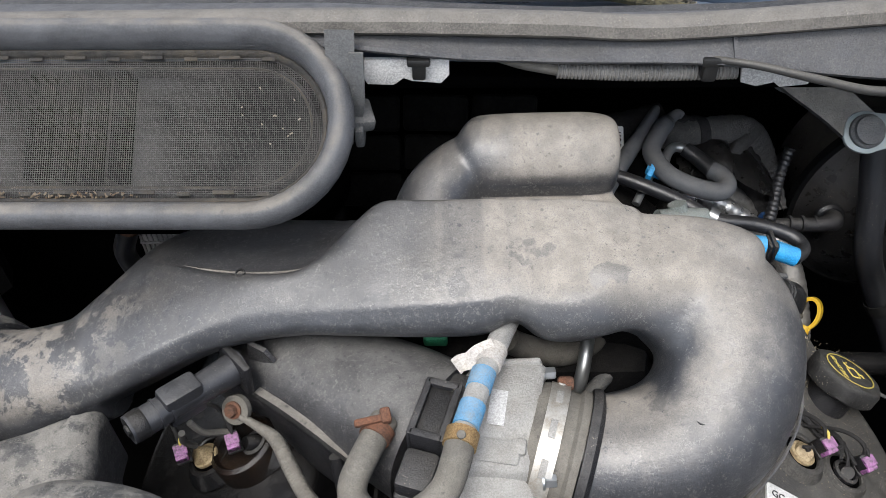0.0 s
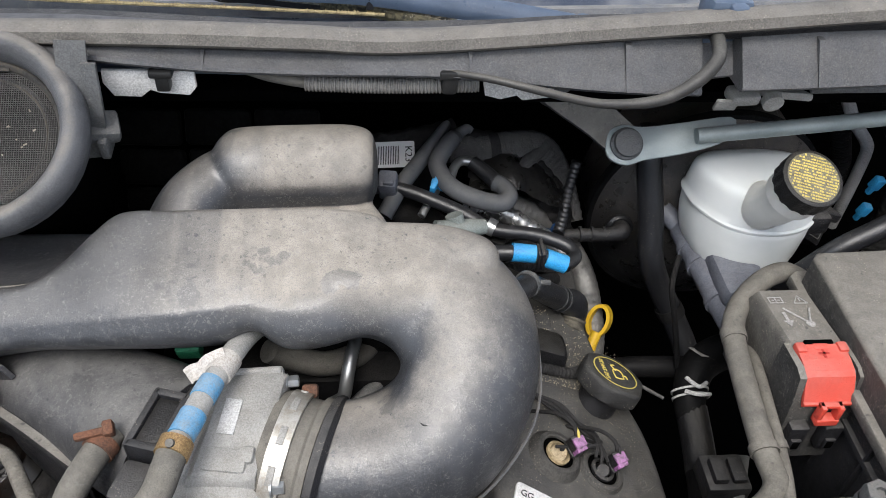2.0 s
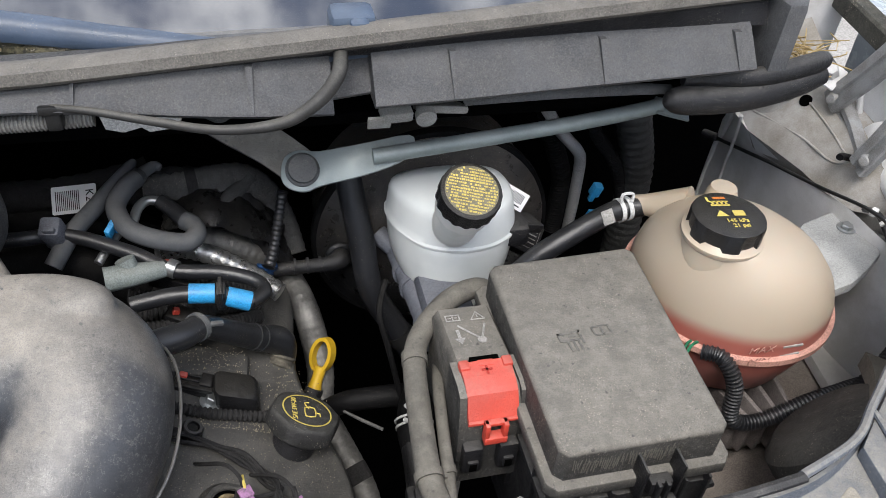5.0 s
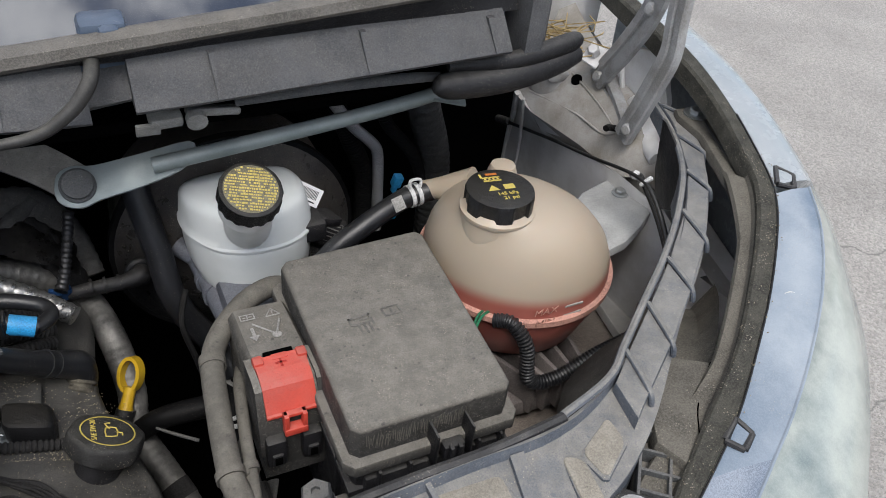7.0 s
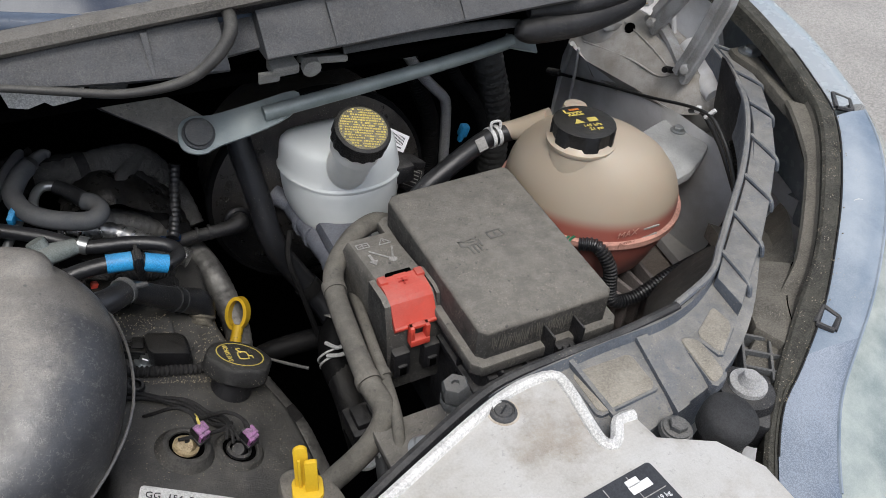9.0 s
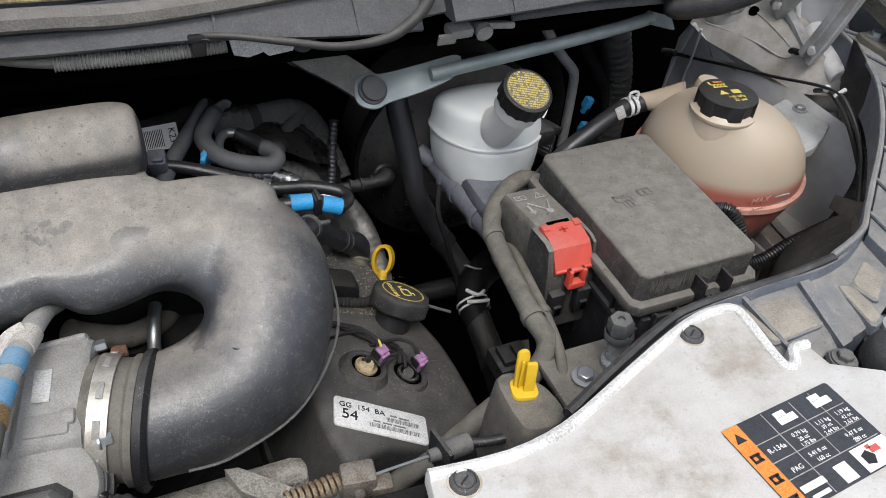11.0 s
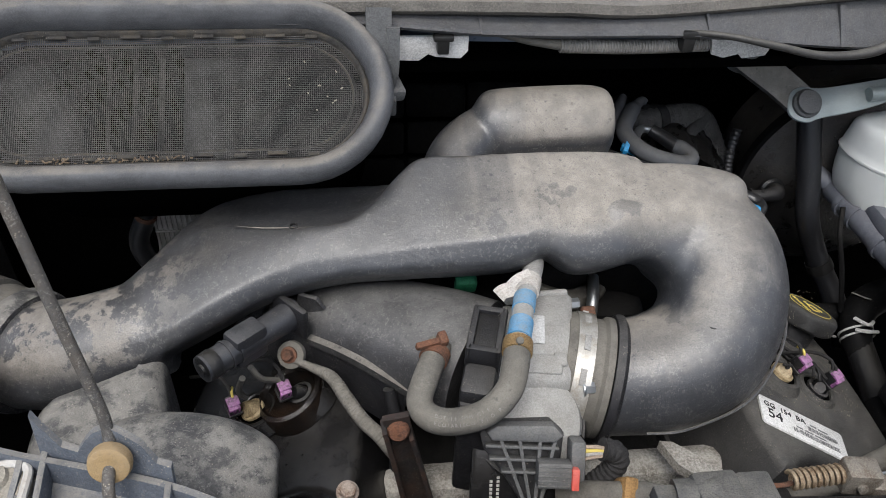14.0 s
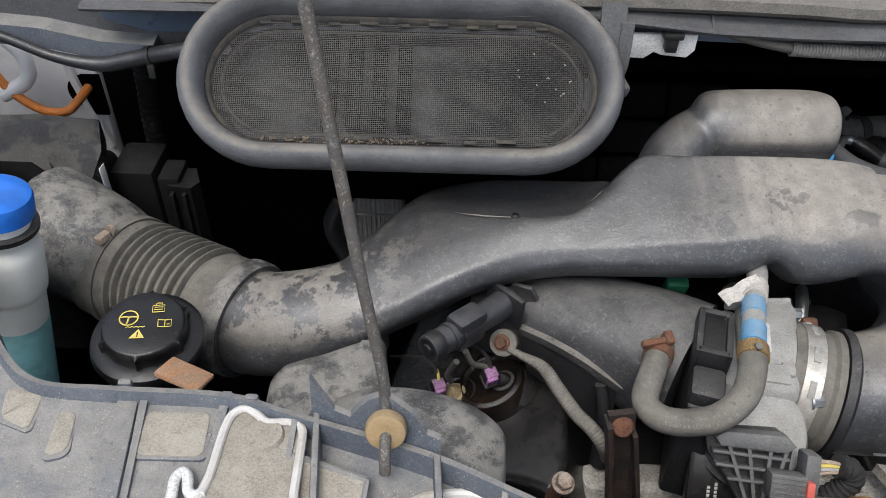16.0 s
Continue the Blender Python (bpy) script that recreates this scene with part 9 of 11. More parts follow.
part("nose", lathe([(0, 0.002), (0.005, 0.002), (0.0055, 0.0), (0.0105, 0.0), (0.0130, -0.003), (0.0135, -0.012), (0.0125, -0.014)], axis(pa, pa - pb2), 24), M_CAP, sv)
for f in (0.24, 0.33):
    part("barrel_ring", lathe([(0.012, -0.0012), (0.0136, -0.0012), (0.0136, 0.0012), (0.012, 0.0012)], axis(pa.lerp(pb2, f), pb2 - pa), 24), M_VALVE, sv)
part("collar", tube([pa.lerp(pb2, 0.6), pa.lerp(pb2, 0.8), pb2], [0.0125, 0.0135, 0.015], 16, 3), M_VALVE, sv)
part("flange", rbox((0.008, 0.044, 0.034), plane(pa.lerp(pb2, 0.95), (pb2 - pa), (-0.7, 0.7, 0)), 0.004), M_PLASTIC, sv)
part("mount_eye", lathe([(0.005, -0.003), (0.013, -0.003), (0.013, 0.003), (0.005, 0.003)], axis((-0.176, 0.388, 1.066), (-0.3, -0.7, 0.6)), 20), M_GREYHOSE, sv)
part("mount_bolt", hexbolt((-0.178, 0.386, 1.068), (-0.3, -0.7, 0.6), 0.0058, 0.006, 1.35), M_RUST, sv, "rusty bolt")
part("lead", tube([(-0.212, 0.372, 1.07), (-0.205, 0.375, 1.05), (-0.195, 0.385, 1.035), (-0.19, 0.388, 1.03)], 0.003, 8, 4), M_GREYHOSE, sv)
part("lead", tube([(-0.22, 0.368, 1.06), (-0.228, 0.378, 1.03), (-0.224, 0.386, 1.01)], 0.003, 8, 4), M_GREYHOSE, sv)
solo("oily_well_boss", lathe([(0.040, -0.04), (0.036, -0.004), (0.034, 0.003), (0.030, 0.005), (0.027, 0.001), (0.0, 0.0)], Matrix.Translation((-0.184, 0.396, 0.999)) @ Matrix.Rotation(radians(-23), 4, 'Y'), 36), surface("oil_soaked_plastic", (0.006, 0.005, 0.0045), 0.14, col2=(0.020, 0.011, 0.006), scale=60, bump=0.4, spec=0.6), "black injector well boss wet with brown oil", "oil")
solo("sheathed_wire", tube([(-0.172, 0.382, 1.064), (-0.160, 0.376, 1.062), (-0.140, 0.363, 1.06), (-0.127, 0.344, 1.053), (-0.113, 0.323, 1.047), (-0.099, 0.308, 1.043), (-0.088, 0.300, 1.03), (-0.08, 0.31, 1.0)], [0.0035, 0.004, 0.0062, 0.0068, 0.0068, 0.0068, 0.0066, 0.006], 14, 7, corr=(0.0028, 0.00035)), M_GREYHOSE, "dusty grey wire sleeve", "wiring")
M_BRUST = surface("dark_flaking_rust", (0.013, 0.012, 0.012), 0.7, col2=(0.055, 0.028, 0.018), scale=40, bump=0.8, grain=300, speck=0.3)
bs_ = thing("flange_bolt", "steel flange bolt with rusty threads", "bolt", (-0.128, 0.262, 1.0))
part("head", hexbolt((-0.128, 0.262, 1.030), (0.1, -0.3, 0.95), 0.0075, 0.009, 1.3), surface("crusted_bolt_steel", (0.30, 0.25, 0.21), 0.7, metal=0.2, col2=(0.14, 0.085, 0.055), scale=130, bump=0.4), bs_)
part("shank", lathe([(0.0, -0.05), (0.0065, -0.05), (0.0065, 0.0), (0.0, 0.0)], axis((-0.128, 0.262, 1.030), (0.1, -0.3, 0.95)), 14), M_RUST, bs_, "rusty shank")
rb = thing("rusty_bracket", "rusted steel bracket with a flange bolt", "bracket", (-0.072, 0.29, 0.9))
part("strap", ribbon([(-0.086, 0.286, 1.098), (-0.084, 0.286, 1.085), (-0.074, 0.288, 1.03), (-0.064, 0.288, 0.96), (-0.055, 0.288, 0.90)], 0.022, 0.006, (0, -0.85, 0.5), 3), M_BRUST, rb)
part("lip", join(ribbon([(-0.096, 0.282, 1.09), (-0.086, 0.282, 1.03), (-0.069, 0.282, 0.91)], 0.004, 0.016, (0, -0.85, 0.5), 3), ribbon([(-0.074, 0.282, 1.08), (-0.062, 0.282, 1.02), (-0.041, 0.282, 0.91)], 0.004, 0.016, (0, -0.85, 0.5), 3)), M_BRUST, rb)
part("bolt", lathe([(0, 0), (0.0095, 0), (0.0095, 0.003), (0.007, 0.006), (0.0, 0.007)], axis((-0.084, 0.282, 1.085), (0, -0.9, 0.4)), 18), surface("orange_rust", (0.15, 0.066, 0.036), 0.95, col2=(0.07, 0.034, 0.024), scale=150, bump=0.8), rb)
M_FAINT = surface("faint_worn_print", (0.24, 0.23, 0.21), 0.8, bump=0.0)
M_FADED = surface("faded_blue_tape", (0.06, 0.24, 0.43), 0.5, col2=(0.16, 0.24, 0.30), scale=70, bump=0.2, dust=0.4, dust_lo=0.2)
# heated hose loop to the throttle body
lp = thing("throttle_coolant_hose", "grey rubber coolant hose looped to the throttle body", "hose", (-0.03, 0.29, 1.05))
part("hose", tube([(-0.044, 0.350, 1.110), (-0.0515, 0.332, 1.110), (-0.060, 0.313, 1.106), (-0.065, 0.300, 1.101), (-0.063, 0.288, 1.099), (-0.053, 0.277, 1.101), (-0.035, 0.271, 1.106), (-0.014, 0.269, 1.118), (0.004, 0.280, 1.130), (0.012, 0.298, 1.140), (0.015, 0.312, 1.143)], 0.0112, 18, 5), M_GREYHOSE, lp)
HOSE = [Vector(v) for v in spline([(-0.065, 0.300, 1.101), (-0.063, 0.288, 1.099), (-0.053, 0.277, 1.101), (-0.035, 0.271, 1.106), (-0.014, 0.269, 1.118), (0.004, 0.280, 1.130), (0.012, 0.298, 1.140)], 24)]
HLEN = [0.0]
for k in range(1, len(HOSE)):
    HLEN.append(HLEN[-1] + (HOSE[k] - HOSE[k - 1]).length)
for row, text in ((1, "DOT 11.5MM C1F"), (-1, "ECO/AR/ECO E/O R")):
    for k, ch in enumerate(text):
        if ch == " ":
            continue
        u = 0.030 + 0.0034 * k
        n_ = next(m_ for m_ in range(len(HLEN)) if HLEN[m_] >= u)
        tg = (HOSE[n_ + 1] - HOSE[n_ - 1]).normalized()
        out = Vector((0.1, -0.62, 0.78))
        out = (out - tg * out.dot(tg)).normalized()
        up_ = out.cross(tg)
        face = (out * 0.95 + up_ * 0.24 * row).normalized()
        lettering(ch, 0.0042, plane(HOSE[n_] + face * 0.01135, tg, up_ * 0.95 - out * 0.24 * row), M_FAINT, lp, 0.0001)
part("rusty_clamp", lathe([(0.0108, -0.005), (0.0128, -0.005), (0.0128, 0.005), (0.0108, 0.005)], axis((-0.0490, 0.338, 1.110), (0.4, 0.9, 0)), 22), M_RUST, lp, "rusted hose clamp")
part("rusty_ear", join(rbox((0.028, 0.006, 0.008), pose(-0.052, 0.341, 1.123, 20, 0, 15), 0.002), rbox((0.008, 0.012, 0.012), pose(-0.042, 0.345, 1.123, 20, 0, 15), 0.002)), M_RUST, lp)
part("clamp_band", lathe([(0.0108, -0.006), (0.0126, -0.006), (0.0126, 0.006), (0.0108, 0.006)], axis((0.0155, 0.3125, 1.143), (0.25, 1, 0.05)), 22), surface("tarnished_brass_clamp", (0.35, 0.25, 0.12), 0.5, metal=0.6, col2=(0.22, 0.13, 0.06)), lp, "tarnished hose clamp")
part("clamp_screw", lathe([(0, 0.003), (0.003, 0.003), (0.0035, 0)], axis((0.0155, 0.309, 1.155), (0, -0.4, 0.9)), 12), M_GREYHOSE, lp)
part("metal_pipe", tube([(0.015, 0.310, 1.143), (0.027, 0.351, 1.142), (0.037, 0.381, 1.140), (0.052, 0.422, 1.134), (0.062, 0.46, 1.11)], 0.0092, 14, 4), M_ALU, lp)
part("blue_wrap", tube([(0.0185, 0.322, 1.143), (0.0245, 0.342, 1.1425)], 0.0103, 16, 2), M_FADED, lp, "faded blue tape wrap")
part("blue_wrap", tube([(0.0285, 0.356, 1.142), (0.0335, 0.373, 1.141)], 0.0100, 16, 2), M_FADED, lp, "faded blue tape wrap")
part("paper_tag", join(ribbon([(0.012, 0.384, 1.133), (0.016, 0.385, 1.137), (0.023, 0.386, 1.139), (0.030, 0.388, 1.146), (0.042, 0.392, 1.149)], 0.014, 0.0012, (0, -0.4, 0.9), 4), tube([(0.0365, 0.380, 1.140), (0.043, 0.398, 1.1375)], 0.0108, 14, 2)), surface("soiled_paper", (0.40, 0.38, 0.355), 0.8, col2=(0.34, 0.31, 0.27), scale=60, bump=0.3), lp, "curling white paper tag")
part("label", rbox((0.0135, 0.030, 0.0008), pose(0.0447, 0.3595, 1.1138, 9, 0, -10), 0.0002), surface("worn_pale_label", (0.46, 0.46, 0.455), 0.55, col2=(0.36, 0.355, 0.34), scale=70), throttle, "worn pale code label")
# throttle actuator
act = thing("throttle_motor_cover", "black ribbed throttle motor cover with a wiring plug", "throttle motor", (0.03, 0.24, 1.05))
AM = plane((0.028, 0.252, 1.069), (1, -0.12, 0.0), (0.05, 0.62, 0.78)) @ Matrix.Scale(0.86, 4)
part("cover", prism([(-0.056, 0.026), (-0.045, 0.036), (0.014, 0.038), (0.026, 0.028), (0.024, 0.002), (0.004, -0.048), (-0.008, -0.048), (-0.034, -0.010), (-0.052, 0.012)], -0.03, -0.004, 0.003, AM), M_PLASTIC, act)
part("crown", prism([(-0.050, 0.030), (-0.040, 0.037), (0.014, 0.039), (0.024, 0.029), (0.016, 0.022), (-0.044, 0.022)], -0.006, 0.010, 0.003, AM), M_GREY, act, "grey dusty top of the cover")
for k, (x0, x1) in enumerate(((-0.050, 0.020), (-0.046, 0.016), (-0.034, 0.012))):
    part("rib", rbox((x1 - x0, 0.0032, 0.012), AM @ Matrix.Translation(((x0 + x1) / 2, 0.016 - 0.012 * k, 0.001)), 0.001), M_GREY, act)
for x0, x1 in ((-0.036, -0.008), (-0.018, -0.004), (0.002, -0.001), (0.016, 0.003)):
    a_, b_ = AM @ Vector((x0, 0.024, 0.001)), AM @ Vector((x1, -0.044, -0.001))
    part("fin", ribbon([a_, b_], 0.0028, 0.011, (AM.to_3x3() @ Vector((0, 0, 1))).normalized(), 2), M_GREY, act)
part("boss", lathe([(0, 0.006), (0.007, 0.006), (0.008, -0.01)], AM @ Matrix.Translation((-0.001, -0.045, 0)), 14), M_PLASTIC, act)
part("plate", prism(rounded(0.115, 0.10, 0.012), -0.045, -0.032, 0.003, AM @ Matrix.Translation((-0.003, -0.030, 0))), M_OIL, act)
part("plate_print", bars([(-0.040, -0.030 - 0.004 * k, 0.003, 0.0028) for k in range(8)] + [(-0.033, -0.026 - 0.004 * k, 0.003, 0.0028) for k in range(7)], AM @ Matrix.Translation((0, 0, -0.0318)), 0.0003), M_PRINT, act, "pale print too small to read")
plug = part("plug", join(rbox((0.032, 0.024, 0.020), AM @ Matrix.Translation((0.014, -0.004, 0.018)), 0.002), rbox((0.014, 0.038, 0.026), AM @ Matrix.Translation((0.036, 0.008, 0.008)), 0.003)), M_GREY, act, "grey wiring plug")
for j in range(5):
    part("plug_rib", rbox((0.030, 0.0016, 0.0022), AM @ Matrix.Translation((0.013, -0.013 + 0.0045 * j, 0.0285)), 0.0004), M_GREY, plug)
part("lock", rbox((0.007, 0.020, 0.022), AM @ Matrix.Translation((0.0325, -0.006, 0.020)), 0.001), M_RED, plug, "red lock slide")
for j in range(4):
    part("wire", tube([AM @ Vector((0.040, 0.020 - 0.004 * j, 0.012)), AM @ Vector((0.054, 0.021 - 0.003 * j, 0.014)), AM @ Vector((0.066, 0.018 - 0.002 * j, 0.010))], 0.0017, 6, 3), (M_BEIGE, M_YINK, M_PRINT, M_BEIGE)[j], act)
part("loom", tube([AM @ Vector((0.060, 0.018, 0.010)), AM @ Vector((0.074, 0.014, 0.006)), AM @ Vector((0.076, 0.000, 0.000)), AM @ Vector((0.058, -0.024, -0.014)), AM @ Vector((0.040, -0.046, -0.026))], 0.0098, 14, 6, corr=(0.005, 0.001)), M_TAPE, act)
# pipes seen through the bend of the duct
solo("vacuum_pipe", tube([(0.06, 0.47, 1.06), (0.075, 0.474, 1.045), (0.11, 0.476, 1.03), (0.142, 0.492, 1.025), (0.16, 0.52, 1.02)], 0.0125, 14, 5), M_GREYHOSE, "dark grey pipe behind the throttle body", "pipe")
solo("metal_loop", tube([(0.118, 0.452, 1.0), (0.128, 0.446, 1.018), (0.132, 0.455, 1.036), (0.136, 0.472, 1.048), (0.14, 0.49, 1.05)], 0.0065, 12, 5), M_STEEL, "bent bright metal pipe", "pipe")
solo("metal_loop", tube([(0.128, 0.445, 0.99), (0.148, 0.458, 1.0), (0.170, 0.484, 1.002), (0.18, 0.51, 1.0)], 0.008, 12, 5), M_GREY, "bent grey metal pipe", "pipe")
solo("green_clip", rbox((0.022, 0.012, 0.02), pose(-0.006, 0.452, 1.085, 20, 0, 0), 0.003), M_GREEN, "dark green plastic clip", "clip")

# ---- power steering reservoir ----
ps = thing("power_steering_reservoir", "black power steering reservoir with a pictogram cap", "fluid reservoir", (-0.475, 0.335, 1.03))
psn = Vector((0.05, -0.12, 1)).normalized()
PC = Vector((-0.484, 0.337, 1.134))
part("body", lathe([(0.0, -0.10), (0.036, -0.10), (0.042, -0.085), (0.0425, -0.040), (0.046, -0.038), (0.046, -0.030), (0.040, -0.028), (0.036, -0.022)], axis(PC, psn), 40), M_BLACKCAP, ps)
part("shoulder", lathe([(0.036, -0.034), (0.047, -0.032), (0.0485, -0.026), (0.0465, -0.020), (0.040, -0.017), (0.034, -0.017)], axis(PC, psn), 48), M_BLACKCAP, ps, "rounded black shoulder ring")
CAPRING = []
for f, z in ((0.97, -0.026), (1.0, -0.024), (1.0, -0.008), (0.985, -0.0045), (0.95, -0.0022), (0.90, -0.0012), (0.3, -0.0004)):
    ring = []
    for k in range(120):
        a = 2 * math.pi * k / 120
        lobe = max(0.0, math.cos(6 * a - 1.2)) ** 24 * 0.0036 * (1 if f > 0.96 else 0)
        r = 0.0350 * f + lobe
        ring.append(axis(PC, psn) @ Vector((r * math.cos(a), r * math.sin(a), z)))
    CAPRING.append(ring)
pcap = part("cap", loft(CAPRING), M_BLACKCAP, ps, "black screw cap with yellow pictograms")
PM = plane(PC + psn * 0.0006, (1, 0.12, -0.0356), (-0.12, 1, 0.126)) @ Matrix.Scale(1.08, 4) @ Matrix.Translation((-0.002, -0.002, -0.0006))
def line_mark(name, paths, r=0.00042):
    for p in paths:
        part(name, tube([PM @ Vector((x, y, 0.0002)) for x, y in p], r, 6, 1), M_YINK, pcap)


part("steering_mark", lathe([(0.0064, 0), (0.0074, 0), (0.0074, 0.0003), (0.0064, 0.0003)], PM @ Matrix.Translation((-0.009, 0.006, 0)), 28), M_YINK, pcap)
line_mark("steering_spoke", (((-0.0152, 0.0068), (-0.011, 0.0072), (-0.009, 0.0066), (-0.007, 0.0072), (-0.0028, 0.0068)), ((-0.009, 0.0066), (-0.0092, 0.003), (-0.0098, 0.0))), 0.0007)
line_mark("wave_mark", (tuple((-0.010 + 0.0016 * k, -0.0032 + 0.0009 * (k % 2)) for k in range(10)),))
line_mark("fluid_mark", (((0.008, 0.011), (0.017, 0.0115), (0.0165, 0.018), (0.0075, 0.0175), (0.008, 0.011)), ((0.009, 0.0135), (0.0155, 0.0138)), ((0.009, 0.0158), (0.0155, 0.016)), ((0.010, 0.0182), (0.010, 0.0198), (0.0145, 0.020), (0.0145, 0.0185))))
line_mark("book_mark", (((0.014, -0.003), (0.019, -0.0035), (0.024, -0.003), (0.0235, 0.0035), (0.0188, 0.003), (0.0135, 0.0035), (0.014, -0.003)), ((0.019, -0.0035), (0.0188, 0.003)), ((0.0205, -0.001), (0.0225, -0.0008))))
part("warning_mark", prism([(-0.006, -0.0135), (0.0055, -0.0135), (0.0, -0.0050)], 0, 0.0003, 0, PM), M_YINK, pcap)
part("warning_stroke", bars([(-0.0002, -0.0095, 0.0009, 0.0036), (-0.0002, -0.0122, 0.0009, 0.0009)], PM @ Matrix.Translation((0, 0, 0.0003)), 0.0002), M_INK, pcap)
solo("rust_flake", rbox((0.040, 0.026, 0.005), pose(-0.440, 0.293, 1.120, -16, 8, -20), 0.002), surface("flaked_orange_rust", (0.36, 0.19, 0.10), 0.95, col2=(0.27, 0.2, 0.14), scale=70, bump=0.8), "flat rusty steel scrap lying by the reservoir", "rust scrap")

# ---- washer bottle ----
wb = thing("washer_bottle", "milky washer bottle neck with a blue cap and teal fluid", "washer bottle", (-0.64, 0.42, 0.95))
WC = Vector((-0.624, 0.418, 1.190))
wa = Vector((0.20, 0.02, 1)).normalized()
part("fluid", lathe([(0.030, -0.27), (0.030, -0.20), (0.0300, -0.150), (0.0298, -0.136), (0.0, -0.136)], axis(WC, wa), 36), M_TEAL, wb, "teal fluid showing through the bottle")
part("neck", lathe([(0.0298, -0.137), (0.0296, -0.104), (0.0302, -0.099), (0.0325, -0.096), (0.0330, -0.090), (0.0328, -0.052), (0.0310, -0.042), (0.0262, -0.036), (0.0255, -0.018), (0.025, 0.0)], axis(WC, wa), 36), surface("cream_bottle_plastic", (0.66, 0.67, 0.63), 0.5, col2=(0.60, 0.61, 0.57), bump=0.03, fleck=0.0, dust=0.2, dust_lo=-0.5), wb)
part("cap", lathe([(0.0275, -0.010), (0.0305, -0.008), (0.0305, 0.008), (0.0290, 0.012), (0.024, 0.0145), (0.012, 0.015), (0.0, 0.0145)], axis(WC, wa), 40), surface("bright_blue_cap", (0.02, 0.15, 0.58), 0.35, bump=0.1, fleck=0.05), wb, "bright blue cap")
part("strap", lathe([(0.0258, -0.026), (0.0325, -0.024), (0.0325, -0.019), (0.0258, -0.019)], axis(WC, wa), 36), M_PLASTIC, wb, "black cap strap")

# ---- passenger corner ----
abx = thing("air_box", "dusty black air filter box", "air box", (-0.7, 0.6, 0.9))
part("case", box(-0.80, -0.64, 0.50, 0.70, 0.90, 1.070, 0.02, 3), M_DARK, abx)
part("outlet", tube([(-0.68, 0.56, 1.05), (-0.62, 0.535, 1.04), (-0.585, 0.518, 1.028)], [0.07, 0.064, 0.058], 28, 5), M_MOTTLED, abx)
LID = [(-0.80, 0.675, 1.120), (-0.72, 0.685, 1.117), (-0.652, 0.690, 1.109), (-0.634, 0.640, 1.098), (-0.636, 0.600, 1.082), (-0.655, 0.582, 1.080), (-0.672, 0.592, 1.094), (-0.70, 0.606, 1.103), (-0.80, 0.60, 1.108)]
M_TORN = surface("torn_dusty_film", (0.012, 0.012, 0.013), 0.4, dust=0.9, dust_lo=0.1, dust_hi=0.9, dust_scale=22, dust_min=0.05, blots=(0.44, 0.52), dust_col=(0.075, 0.071, 0.063), fleck=0.3)
part("lid", loft([[(-0.70 + (x + 0.70) * f, 0.64 + (y - 0.64) * f, z + o) for x, y, z in LID] for f, o in ((0.99, -0.034), (1.0, -0.030), (1.0, -0.004), (0.985, 0.0), (0.9, 0.0015), (0.5, 0.003))]), M_TORN, abx, "dusty lid with flaking black film")
# Near black throughout: the corner's shade is put into the colour
rbx = thing("relay_box", "black electrical box behind the bellows", "electrical box", (-0.60, 0.68, 0.9))
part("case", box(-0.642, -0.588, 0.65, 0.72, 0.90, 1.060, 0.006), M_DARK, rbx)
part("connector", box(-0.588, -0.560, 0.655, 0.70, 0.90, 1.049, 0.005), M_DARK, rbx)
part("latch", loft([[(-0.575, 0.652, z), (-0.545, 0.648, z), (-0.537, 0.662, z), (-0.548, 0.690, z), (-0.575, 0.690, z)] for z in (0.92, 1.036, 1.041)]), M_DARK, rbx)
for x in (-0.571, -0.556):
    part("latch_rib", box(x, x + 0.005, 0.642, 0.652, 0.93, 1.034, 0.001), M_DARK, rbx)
solo("box_sticker", rbox((0.001, 0.012, 0.04), pose(-0.6335, 0.626, 1.066, 0, 0, -4), 0.0002), M_STICKER, "small white sticker on the air box", "sticker")
cw = thing("corner_cowl", "grey cowl end panel at the passenger corner", "cowl panel", (-0.65, 0.70, 1.2), kind="structure")
part("sheet", join(box(-0.99, -0.47, 0.66, 0.69, 1.222, 1.36, 0.004)), M_COWL, cw)
part("rail", loft([[(x, 0.640, z - 0.012), (x, 0.640, z + 0.010), (x, 0.665, z + 0.014), (x, 0.665, z - 0.014)] for x, z in ((-0.75, 1.245), (-0.66, 1.238), (-0.60, 1.225), (-0.545, 1.222))]), M_SUPPORT, cw, "blue-grey rail")
part("inner_wall", box(-0.99, -0.695, 0.80, 0.82, 0.60, 1.23, 0.004), M_BODY, cw, "pale painted inner wall")
part("weld_seam", tube([(-0.735, 0.797, 1.19), (-0.725, 0.797, 1.10), (-0.70, 0.797, 1.0)], 0.006, 8, 3), M_BODY, cw)
# Black disc and strip in place of a dark opening; nothing is cut
solo("corner_hole", join(lathe([(0, 0), (0.022, 0), (0.022, 0.002), (0, 0.002)], axis((-0.716, 0.799, 1.085), (0, -1, 0.1)), 24), box(-0.716, -0.690, 0.794, 0.799, 1.050, 1.110, 0.002)), M_VOID, "black disc and strip drawn as an opening in the inner wall", "opening", kind="structure")
solo("corner_cable", tube([(-0.76, 0.63, 1.262), (-0.70, 0.632, 1.243), (-0.65, 0.632, 1.221), (-0.604, 0.632, 1.213), (-0.57, 0.632, 1.219), (-0.547, 0.63, 1.225), (-0.51, 0.62, 1.237), (-0.46, 0.62, 1.245)], [0.0055, 0.0055, 0.006, 0.008, 0.0085, 0.0085, 0.0085, 0.0085], 12, 6), M_RUBBER, "black cable along the corner cowl", "cable")
